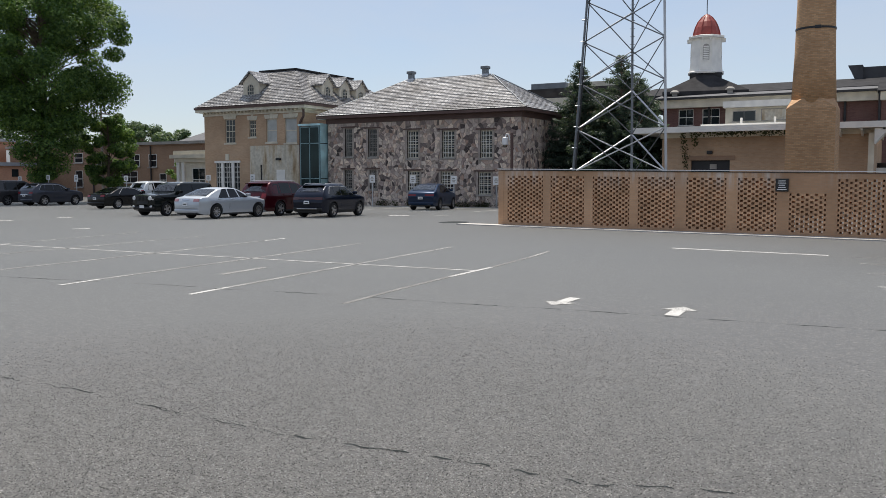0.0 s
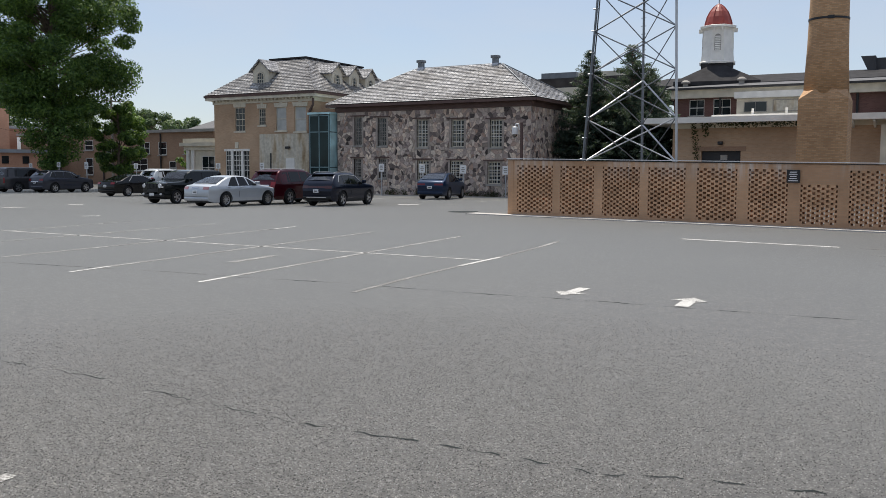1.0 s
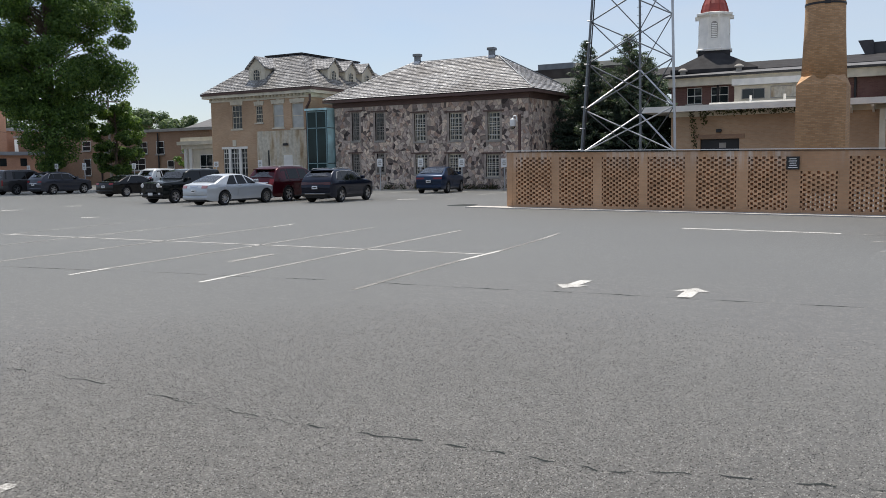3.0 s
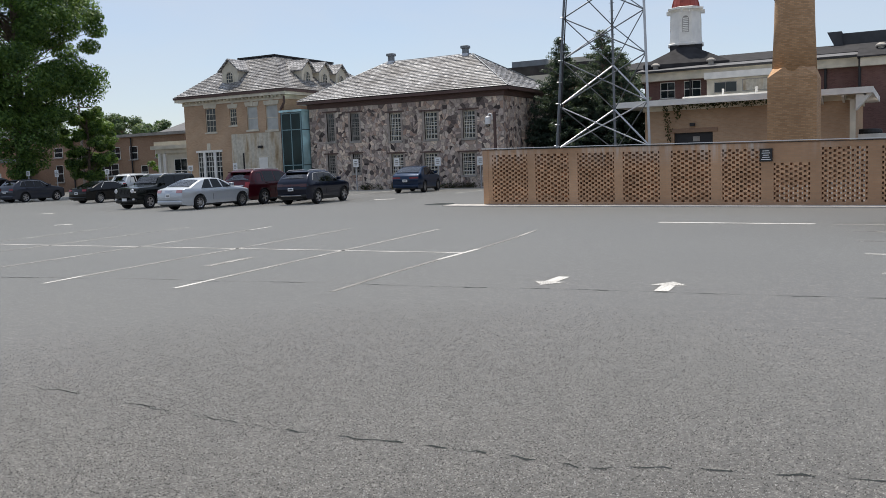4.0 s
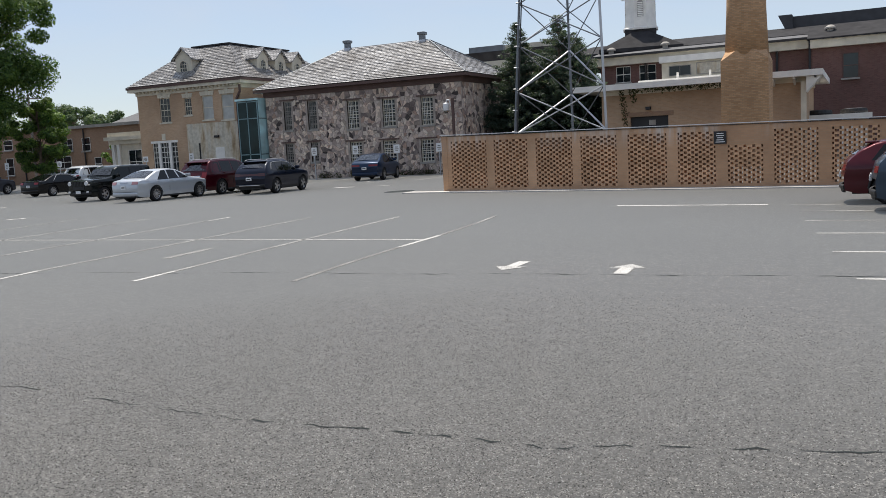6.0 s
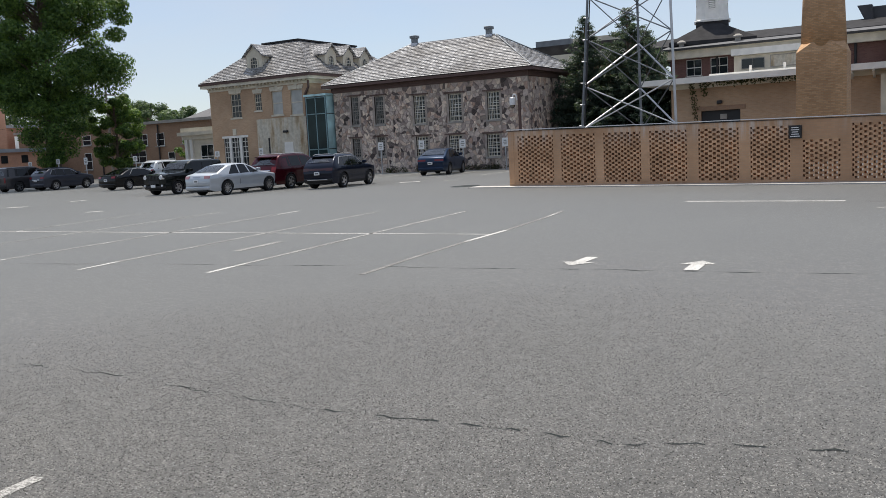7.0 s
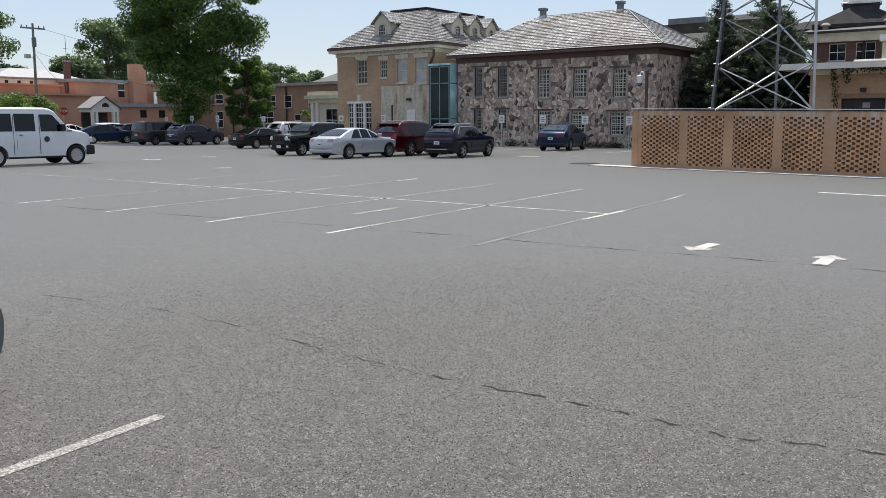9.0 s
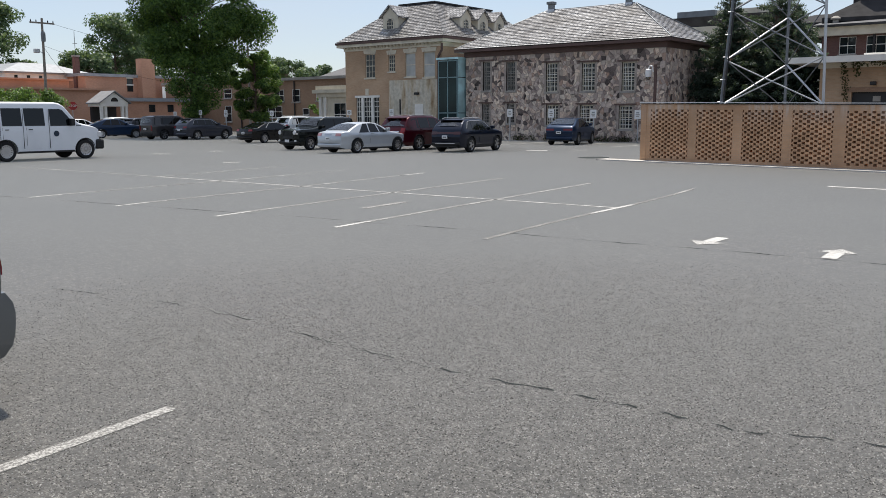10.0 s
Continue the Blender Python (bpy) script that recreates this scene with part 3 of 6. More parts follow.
for i, (a, b, c, d) in enumerate(S_OPEN):
    w = window(stone_house, a, b, c, d, SY0, SILL if i % 5 < 2 else CREAM, GLASS, 3, 6, inset=0.16, bar=0.07)
    boxed("drip_stone", (a - 0.30, b + 0.30, SY0 - 0.11, SY0 + 0.05, d + 0.052, d + 0.14), TRIM_BROWN, w)
    for k in range(2):
        boxed("jamb", ((a - 0.16, b)[k], (a, b + 0.16)[k], SY0 - 0.03, SY0 + 0.1, c - 0.05, d + 0.05), MORTAR, w)
    rails = [((a + (b - a) * k / 4, c), (a + (b - a) * k / 4, d)) for k in (1, 2, 3)] + [((a, c + (d - c) * k / 5), (b, c + (d - c) * k / 5)) for k in (1, 2, 3, 4)]
    for p, q in rails:
        bm = bmesh.new()
        tube(bm, (p[0], SY0 + 0.05, p[1]), (q[0], SY0 + 0.05, q[1]), 0.016, sides=5)
        part("window_bar", bm, WHITE if i % 5 >= 2 else SILL, w)
bm = bmesh.new()
box(bm, SX0 - 0.1, SX1 + 0.1, SY0 - 0.1, SY1 + 0.1, STOP - 0.02, STOP + 0.32)
part("frieze", bm, TRIM_BROWN, stone_house, "dark brown painted frieze board")
bm = bmesh.new()
box(bm, SX0 - 0.62, SX1 + 0.62, SY0 - 0.62, SY1 + 0.62, STOP + 0.32, STOP + 0.50)
part("gutter", bm, TRIM_BROWN, stone_house)
bm = bmesh.new()
coursed_roof(bm, SX0 - 0.6, SX1 + 0.6, SY0 - 0.6, SY1 + 0.6, STOP + 0.54, -34.9, -27.9, 57.4, 57.6, 9.42)
stone_roof = part("roof", bm, SLATE, stone_house, "weathered grey slate roof")
bm = bmesh.new()
tube(bm, (-34.95, 57.5, 9.43), (-27.85, 57.5, 9.43), 0.06)
for ex, ey, rx in ((SX0 - 0.6, SY0 - 0.6, -34.9), (SX1 + 0.6, SY0 - 0.6, -27.75), (SX1 + 0.6, SY1 + 0.6, -27.75)):
    tube(bm, (ex, ey, STOP + 0.57), (rx, 57.5, 9.44), 0.04)
part("ridge_cap", bm, STEEL_DARK, stone_house)


def roof_vent(x, y, z):
    v = thing("roof_vent", (x, y, z), "dark grey metal ventilator on the slate ridge", "vent", "roof vents")
    bm = bmesh.new()
    box(bm, -0.19, 0.19, -0.19, 0.19, -0.15, 0.5, 0.02)
    part("stack", bm, STEEL_DARK, v)
    bm = bmesh.new()
    box(bm, -0.28, 0.28, -0.28, 0.28, 0.45, 0.66, 0.04)
    part("cap", bm, STEEL_DARK, v)
    bm = bmesh.new()
    hip_roof(bm, -0.33, 0.33, -0.33, 0.33, -0.02, -0.24, 0.24, -0.24, 0.24, 0.1, 0.1)
    part("flashing", bm, STEEL, v)


roof_vent(-34.55, 57.5, 9.38)
roof_vent(-28.3, 57.5, 9.38)

# ---- tan brick house with dormers ----
TX0, TX1, TY0, TY1, TTOP = -51.9, -41.75, 53.5, 68.0, 7.3
tan_house = thing("tan_brick_house", (0, 0, 0), "old two-storey tan brick house with slate mansard roof", "building")
T_OPEN = [(-49.65, -48.6, 4.82, 6.7), (-47.15, -46.45, 5.25, 6.55), (-45.4, -44.35, 4.8, 6.6), (-43.55, -42.4, 4.7, 6.6), (-50.75, -48.2, 0.85, 3.35)]
part("wall", wall_y(TX0, TX1, -0.3, TTOP, TY0, TY0 + 0.35, T_OPEN), TAN_BRICK, tan_house, "stained tan brick wall")
bm = bmesh.new()
box(bm, TX0, TX0 + 0.35, TY0 + 0.35, TY1, -0.3, TTOP)
box(bm, TX1 - 0.35, TX1, TY0 + 0.35, TY1, -0.3, TTOP)
box(bm, TX0 + 0.35, TX1 - 0.35, TY1 - 0.35, TY1, -0.3, TTOP)
part("wall", bm, TAN_BRICK, tan_house)
for i, (a, b, c, d) in enumerate(T_OPEN[:4]):
    w = window(tan_house, a, b, c, d, TY0, CREAM, GLASS if i < 2 else BLIND, 3 if i < 2 else 1, 4 if i < 2 else 2, sill_mat=CREAM)
    bm = bmesh.new()
    for k in range(5):
        x = a - 0.1 + (b - a + 0.2) * k / 5
        prism(bm, [(x + 0.01, d + 0.02), (x + (b - a + 0.2) / 5 - 0.01, d + 0.02), (x + (b - a + 0.2) / 5 + (k - 1.5) * 0.03, d + 0.34 + 0.1 * (k == 2)), (x + (k - 2.5) * 0.03, d + 0.34 + 0.1 * (k == 2))], 1, TY0 - 0.05, TY0 + 0.05)
    part("lintel", bm, CREAM, w, "splayed pale stone lintel with keystone")
a, b, c, d = T_OPEN[4]
w3 = window(tan_house, a, b, c, d, TY0, WHITE, GLASS, 1, 1, sill_mat=CREAM)
bm = bmesh.new()
for x in (a + 0.6, b - 0.85):
    box(bm, x, x + 0.25, TY0 - 0.04, TY0 + 0.1, c, d)
box(bm, a - 0.1, b + 0.1, TY0 - 0.05, TY0 + 0.1, d - 0.12, d + 0.06)
part("mullion", bm, WHITE, w3, "flaking white painted mullions")
bm = bmesh.new()
for x0, x1, n in ((a, a + 0.6, 2), (a + 0.85, b - 0.85, 3), (b - 0.6, b, 2)):
    for k in range(1, n):
        x = x0 + (x1 - x0) * k / n
        box(bm, x - 0.015, x + 0.015, TY0 + 0.06, TY0 + 0.105, c, d)
    for z in (c + 0.85, c + 1.25, c + 1.65, c + 2.05):
        box(bm, x0, x1, TY0 + 0.065, TY0 + 0.10, z - 0.02, z + 0.02)
part("muntin", bm, WHITE, w3)
boxed("keystone", (-49.65, -49.3, TY0 - 0.06, TY0 + 0.02, 3.45, 3.95), CREAM, tan_house)
boxed("render_patch", (-47.1, TX1 - 0.02, TY0 - 0.03, TY0 - 0.004, 0.0, 4.55), STUCCO, tan_house, "stained yellowish render patch")
boxed("side_door", (-44.40, -43.55, TY0 - 0.06, TY0 - 0.034, 0, 2.65), WHITE, tan_house, "plain white painted door")
boxed("door_frame", (-44.50, -43.45, TY0 - 0.05, TY0 - 0.032, 2.652, 2.74), CREAM, tan_house)
bm = bmesh.new()
box(bm, TX0 - 0.08, TX1 + 0.08, TY0 - 0.08, TY1, TTOP - 0.30, TTOP)
part("frieze", bm, CREAM, tan_house)
for k in range(28):
    x = TX0 + 0.1 + k * (TX1 - TX0 - 0.2) / 27.5
    boxed("dentil", (x, x + 0.16, TY0 - 0.30, TY0 - 0.08, TTOP - 0.12, TTOP), CREAM, tan_house)
bm = bmesh.new()
box(bm, TX0 - 0.5, TX1 + 0.5, TY0 - 0.5, TY1 + 0.5, TTOP, TTOP + 0.22)
part("cornice", bm, CREAM, tan_house)
bm = bmesh.new()
box(bm, TX0 - 0.58, TX1 + 0.58, TY0 - 0.58, TY1 + 0.58, TTOP + 0.22, TTOP + 0.40)
part("gutter", bm, TRIM_BROWN, tan_house)
RZ0, RZ1 = TTOP + 0.44, 10.75
bm = bmesh.new()
coursed_roof(bm, TX0 - 0.5, TX1 + 0.5, TY0 - 0.5, TY1 + 0.5, RZ0, TX0 + 3.3, TX1 - 3.3, TY0 + 3.3, TY1 - 3.3, RZ1, 0.22)
part("roof", bm, SLATE_TAN, tan_house, "mossy patched grey slate roof")
bm = bmesh.new()
hip_roof(bm, TX0 + 3.15, TX1 - 3.15, TY0 + 3.15, TY1 - 3.15, RZ1 + 0.12, TX0 + 4.8, TX1 - 4.8, TY0 + 5, TY1 - 5, RZ1 + 0.2, 0.12)
part("deck", bm, ROOF_DARK, tan_house)


def dormer(m):
    """A gabled dormer that looks along its own -y."""
    d = new("dormer")
    d.matrix_world = m
    tagged(d, "cream painted gabled dormer with round-headed window")
    d.parent = tan_house
    prof = [(-0.72, -0.1), (0.72, -0.1), (0.72, 1.35), (0.0, 2.0), (-0.72, 1.35)]
    bm = bmesh.new()
    prism(bm, prof, 1, 0.0, 3.2)
    part("cheek", bm, CREAM, d)
    bm = bmesh.new()
    for s in (-1, 1):
        prism(bm, [(0, 2.02), (s * 0.95, 1.17), (s * 0.95, 1.27), (0, 2.14)], 1, -0.22, 3.3)
    part("roof", bm, SLATE_TAN, d)
    bm = bmesh.new()
    arch = [(-0.33, 0.1), (0.33, 0.1)] + [(0.33 * math.cos(k * math.pi / 8), 0.85 + 0.33 * math.sin(k * math.pi / 8)) for k in range(9)]
    prism(bm, arch, 1, -0.02, 0.0)
    pane = part("pane", bm, GLASS, d)
    bm = bmesh.new()
    outer = [(0.33 * math.cos(k * math.pi / 8), 0.85 + 0.33 * math.sin(k * math.pi / 8)) for k in range(9)]
    for p, q in zip(outer, outer[1:]):
        tube(bm, (p[0], -0.03, p[1]), (q[0], -0.03, q[1]), 0.045, sides=6)
    for x in (-0.33, 0.33):
        box(bm, x - 0.045, x + 0.045, -0.06, -0.021, 0.1, 0.85)
    box(bm, -0.42, 0.42, -0.10, -0.021, 0.0, 0.1)
    for x in (-0.11, 0.11):
        box(bm, x - 0.015, x + 0.015, -0.045, -0.022, 0.1, 1.12)
    for z in (0.4, 0.65, 0.9):
        box(bm, -0.3, 0.3, -0.043, -0.0225, z - 0.018, z + 0.018)
    part("frame", bm, CREAM, d)
    return d


dormer(pose(-47.45, 54.15, 8.2) @ Matrix.Diagonal((1.12, 1, 1.08, 1)))
for y in (57.4, 59.75, 62.1):
    dormer(pose(TX1 - 0.6, y, 8.15, 0, 0, 90))
dormer(pose(TX0 + 0.3, 58.8, 8.2, 0, 0, -90))
bm = bmesh.new()
tube(bm, (-41.62, 53.35, 7.2), (-41.62, 53.35, 6.7), 0.09)
tube(bm, (-41.62, 53.35, 6.7), (-42.0, 53.38, 6.2), 0.09)
tube(bm, (-42.0, 53.38, 6.2), (-42.0, 53.38, 0.0), 0.08)
tagged(part("downspout", bm, TRIM_BROWN), "brown metal downspout on the tan brick wall", "downspout")
boxed("conduit", (-45.97, -45.87, TY0 - 0.09, TY0 - 0.031, 0.9, 3.05), DARK_METAL, tan_house)
lamp = thing("wall_lamp", (-44.12, TY0 - 0.032, 3.48), "small dark flood lamp on the stained render", "lamp")
boxed("housing", (-0.2, 0.2, -0.24, -0.05, -0.10, 0.08), DARK_METAL, lamp, bevel=0.03)
boxed("bracket", (-0.05, 0.05, -0.06, 0.0, -0.06, 0.06), DARK_METAL, lamp)

# side porch of the tan house
porch = thing("side_porch", (-57.4, 55.6, 0), "low cream side porch with flat roof and pilasters", "porch")
boxed("wall", (0.3, 5.4, 0.1, 3.0, 0, 3.4), CREAM, porch)
boxed("roof", (-0.3, 5.45, -0.45, 3.2, 3.75, 4.05), CREAM, porch)
boxed("frieze", (0.0, 5.42, -0.15, 3.1, 3.4, 3.75), CREAM, porch)
boxed("coping", (-0.1, 5.42, -0.2, 3.1, 4.05, 4.4), CREAM, porch)
for x in (0.15, 0.75):
    boxed("pilaster", (x, x + 0.32, -0.1, 0.1, 0, 3.4), WHITE, porch, bevel=0.02)
window(porch, 1.9, 3.4, 0.9, 2.9, 0.1 - 0.14, WHITE, GLASS, 2, 2, inset=0.13)

# glass stair tower between the two houses
tower_g = thing("glass_link", (-41.1, 52.2, 0), "glazed stair link with aluminium mullions between brick and stone", "glass link")
boxed("core", (0.12, 1.75, 0.16, 2.0, 0.0, 5.6), DARK_METAL, tower_g)
for i in range(2):
    for k, (z0, z1) in enumerate(((0.1, 1.95), (1.95, 4.55), (4.55, 5.75))):
        boxed("pane", (0.08 + i * 0.86, 0.90 + i * 0.86, 0.02, 0.05, z0 + 0.03, z1 - 0.03), GLASS_TEAL, tower_g)
for z0, z1 in ((0.1, 1.95), (1.95, 4.55), (4.55, 5.9)):
    boxed("pane", (1.84, 1.87, 0.08, 0.95, z0 + 0.03, z1 - 0.03), GLASS_PALE, tower_g)
bm = bmesh.new()
for x in (0, 0.86, 1.74):
    box(bm, x, x + 0.08, 0, 0.1, 0, 5.85)
for z in (0.05, 1.92, 4.52, 5.72):
    box(bm, 0.08, 1.74, 0.0, 0.09, z, z + 0.07)
box(bm, 1.8, 1.88, 0.95, 1.03, 0, 6.0)
part("mullion", bm, MULLION, tower_g)
boxed("roof", (-0.1, 1.95, -0.1, 2.0, 5.85, 6.0), GLASS_PALE, tower_g)

# ---- boiler house, chimney and mast behind the screen wall ----
boiler = thing("boiler_house", (0, 0, 0), "single-storey tan brick boiler house with flat overhanging roof", "building")
B_OPEN = [(-12.65, -10.35, 0, 2.98)]
part("wall", wall_y(-14.4, -2.7, -0.2, 4.35, 54.0, 54.35, B_OPEN), TAN_BRICK, boiler)
boxed("wall", (-14.4, -14.05, 54.36, 64, -0.2, 4.35), TAN_BRICK, boiler)
boxed("wall", (-3.05, -2.7, 54.36, 64, -0.2, 4.35), TAN_BRICK, boiler)
boxed("frieze", (-14.5, -2.6, 53.9, 64, 4.35, 4.62), CREAM, boiler)
boxed("roof", (-15.85, -1.75, 52.7, 65, 4.62, 4.96), WHITE, boiler, "flat roof with pale fascia")
boxed("lintel", (-12.95, -10.05, 53.95, 54.3, 2.985, 3.25), BROWN_BRICK, boiler)
boxed("door", (-12.65, -10.35, 54.22, 54.28, 0, 2.98), DARK_METAL, boiler)
boxed("door_sign", (-11.55, -11.15, 54.19, 54.215, 2.45, 2.75), SILL, boiler)
boxed("corner_post", (-2.9, -2.62, 53.2, 53.5, 0, 4.35), CREAM, boiler)
for x in (-5.4, -4.4, -3.3, -2.2):
    bm = bmesh.new()
    prism(bm, [(53.98, 4.55), (52.9, 4.6), (52.9, 4.5), (53.98, 4.2)], 0, x, x + 0.12)
    part("bracket", bm, WHITE, boiler)
bm = bmesh.new()
prism(bm, [(-1.85, 4.6), (-2.6, 4.6), (-2.6, 3.75)], 1, 52.9, 54.3)
part("end_bracket", bm, WHITE, boiler)
boxed("flood_lamp", (-11.65, -11.35, 53.7, 53.95, 3.35, 3.55), DARK_METAL, boiler, bevel=0.03)
boxed("roof_box", (-12.9, -7.0, 57.5, 60.0, 4.96, 5.35), WHITE, boiler)
for x in (-10.4, -8.4):
    bm = bmesh.new()
    tube(bm, (x, 57.6, 5.3), (x, 57.6, 5.7), 0.07)
    part("roof_pipe", bm, WHITE, boiler)


def vine(points, seed, n):
    rnd = random.Random(seed)
    bm = bmesh.new()
    for p, q in zip(points, points[1:]):
        for _ in range(n):
            k = rnd.random()
            c = Vector(p).lerp(Vector(q), k) + Vector((rnd.gauss(0, 0.09), rnd.uniform(-0.12, 0.0), rnd.gauss(0, 0.09)))
            s = rnd.uniform(0.04, 0.09)
            u = Vector((rnd.uniform(-1, 1), rnd.uniform(-1, 1), rnd.uniform(-1, 1))).normalized()
            w = u.orthogonal().normalized()
            bm.faces.new([bm.verts.new(c + u * s * a + w * s * b) for a, b in ((-1, 0), (0, -0.7), (1, 0), (0, 0.7))])
    tagged(part("vine", bm, VINE), "dry dark creeper hanging from the eave", "creeper", kind="stuff")


vine([(-12.4, 53.0, 4.55), (-7.0, 53.0, 4.5)], 4, 420)
vine([(-13.0, 53.2, 4.6), (-12.95, 53.7, 3.9), (-12.9, 53.85, 2.5)], 5, 90)
vine([(-12.3, 53.2, 4.55), (-12.25, 53.6, 3.8)], 6, 60)

chimney = thing("brick_chimney", (-5.2, 48.3, 0), "tall tan brick boiler chimney on a square base", "chimney")
bm = bmesh.new()
box(bm, -1.15, 1.15, -1.15, 1.15, -0.2, 5.35)
part("base", bm, CHIMNEY_BRICK, chimney)
bm = bmesh.new()
lo = [bm.verts.new((x * 1.15, y * 1.15, 5.352)) for x, y in ((-1, -1), (1, -1), (1, 1), (-1, 1))]
hi = [bm.verts.new((1.09 * math.cos(k * math.tau / 8 + math.pi / 8), 1.09 * math.sin(k * math.tau / 8 + math.pi / 8), 5.85)) for k in range(8)]
for c, ks in ((0, (4, 5)), (1, (6, 7)), (2, (0, 1)), (3, (2, 3))):
    bm.faces.new((lo[c], hi[ks[1]], hi[ks[0]]))
    bm.faces.new((lo[c], lo[(c + 1) % 4], hi[(ks[1] + 1) % 8], hi[ks[1]]))
bmesh.ops.recalc_face_normals(bm, faces=bm.faces[:])
part("shoulder", bm, CHIMNEY_BRICK, chimney)
bm = bmesh.new()
lathe(bm, [(1.08, 5.5), (0.97, 8.0), (0.90, 11.0), (0.72, 22.0)], 40)
shaft = part("shaft", bm, CHIMNEY_BRICK, chimney, smooth=True)
uvs = shaft.data.uv_layers.active.data
for poly in shaft.data.polygons:
    mid = math.atan2(poly.center.y, poly.center.x)
    for li in poly.loop_indices:
        co = shaft.data.vertices[shaft.data.loops[li].vertex_index].co
        a = math.atan2(co.y, co.x)
        a += math.tau * round((mid - a) / math.tau)
        uvs[li].uv = (a * 0.95, co.z)
for z, r in ((9.35, 0.955), (14.5, 0.87)):
    bm = bmesh.new()
    lathe(bm, [(r - 0.04, z - 0.05), (r + 0.012, z - 0.05), (r + 0.012, z + 0.05), (r - 0.04, z + 0.05)], 40)
    part("steel_band", bm, DARK_METAL, chimney)
bm = bmesh.new()
box(bm, 0.05, 0.35, -0.98, -0.90, 9.27, 9.43, 0.01)
part("band_clamp", bm, DARK_METAL, chimney)

mast = thing("lattice_mast", (0, 0, 0), "tall three-legged galvanised steel lattice mast", "lattice mast")
ML = lambda z: Vector((-16.62 + 0.077 * z, 44.0, z))
MR = lambda z: Vector((-11.46 - 0.026 * z, 44.0, z))
MM = lambda z: Vector((-14.35 + 0.006 * z, 47.6 - 0.05 * z, z))
for leg in (ML, MR, MM):
    bm = bmesh.new()
    tube(bm, leg(0), leg(24), 0.07, 0.055, sides=10)
    part("leg", bm, STEEL_DARK if leg is not MR else STEEL, mast)
LEVELS = [0.0, 2.2, 4.45, 6.82, 8.95, 11.0, 13.1, 15.2, 17.2, 19.2]
for i, (z0, z1) in enumerate(zip(LEVELS, LEVELS[1:])):
    m0, m1 = max(0.0, z0 - 0.15), z1 - 0.15
    for p, q in (((ML, z0), (MM, m1)), ((MR, z0), (MM, m1)), ((ML, z1), (MM, m0)), ((MR, z1), (MM, m0))):
        bm = bmesh.new()
        bright = p[1] == z0 and i < 3
        tube(bm, p[0](p[1]), q[0](q[1]), 0.045 if bright else 0.028, sides=8)
        part("brace", bm, STEEL if bright else STEEL_DARK, mast)
    for p, q in (((ML, z0), (MR, z1)), ((MR, z0), (ML, z1))):
        bm = bmesh.new()
        tube(bm, p[0](p[1]), q[0](q[1]), 0.033, sides=8)
        part("brace", bm, STEEL_DARK if i > 1 else STEEL, mast)
for k in range(40):
    z = 2.0 + k * 0.42
    bm = bmesh.new()
    p = MM(z)
    tube(bm, p - Vector((0.14, 0.02, 0)), p + Vector((0.14, -0.02, 0)), 0.015, sides=5)
    part("step", bm, STEEL_DARK, mast)
for k in range(8):
    z = 2.4 + k * 1.1
    bm = bmesh.new()
    tube(bm, ML(z) - Vector((0.16, 0.04, 0)), ML(z) + Vector((0.1, -0.04, 0)), 0.03, sides=6)
    part("clamp", bm, STEEL, mast)
bm = bmesh.new()
tube(bm, ML(0) + Vector((0.16, -0.1, 0)), ML(16) + Vector((0.16, -0.1, 0)), 0.035, sides=6)
part("conduit", bm, DARK_METAL, mast)

# ---- long main building behind ----
WHITE_BOX_X = ((-3.03, -2.07), (-0.91, 0.56))
main = thing("main_building", (0, 0, 0), "long brick institution with cream bands and dark roofs", "building")
M_OPEN = [(-17.95, -16.75, 6.2, 7.5), (-16.05, -14.7, 6.2, 7.5)]
part("wall", wall_y(-19.2, -3.3, -0.2, 7.6, 72.0, 72.4, M_OPEN), RED_BRICK, main)
for a, b, c, d in M_OPEN:
    window(main, a, b, c, d, 72.0, WHITE, GLASS, 2, 2)
boxed("wall", (-3.3, 14.0, 71.0, 71.4, -0.2, 7.5), RED_BRICK, main)
boxed("fascia", (-19.6, -2.9, 71.5, 84, 7.6, 8.25), CREAM, main)
boxed("fascia", (-3.2, 14.3, 70.5, 84, 7.5, 8.1), CREAM, main)
for dims, mt in (((-13.95, -9.0, 70.5, 71.98, 5.9, 7.35), CREAM), ((-14.1, -8.8, 70.2, 71.99, 7.36, 7.85), WHITE), ((-14.3, -8.4, 69.8, 71.97, 5.35, 5.88), WHITE)):
    boxed("bay", dims, mt, main)
window(main, -13.4, -11.7, 6.3, 7.1, 70.5 - 0.14, SILL, GLASS, 2, 1, sill=False, inset=0.13)
window(main, -11.3, -9.3, 6.3, 7.2, 70.5 - 0.14, SILL, STUCCO, 1, 1, sill=False, inset=0.13)
window(main, -1.05, 0.0, 5.2, 7.0, 71.0 - 0.14, TRIM_BROWN, GLASS, 1, 2, inset=0.13)
bm = bmesh.new()
hip_roof(bm, -19.9, -2.6, 71.2, 90, 8.35, -19.9, -2.6, 74.0, 90, 8.85, 0.1)
part("roof", bm, ROOF_MID, main)
boxed("gutter", (-19.95, -2.6, 71.08, 71.2, 8.26, 8.40), DARK_METAL, main)
bm = bmesh.new()
hip_roof(bm, -24.0, 14.5, 75, 95, 9.0, -22.0, 14.5, 80, 95, 10.1, 0.6)
part("roof", bm, ROOF_DARK, main)
bm = bmesh.new()
hip_roof(bm, -3.4, 14.5, 70.3, 90, 8.2, -3.4, 14.5, 73.5, 90, 9.4, 0.1)
part("roof", bm, ROOF_DARK, main)
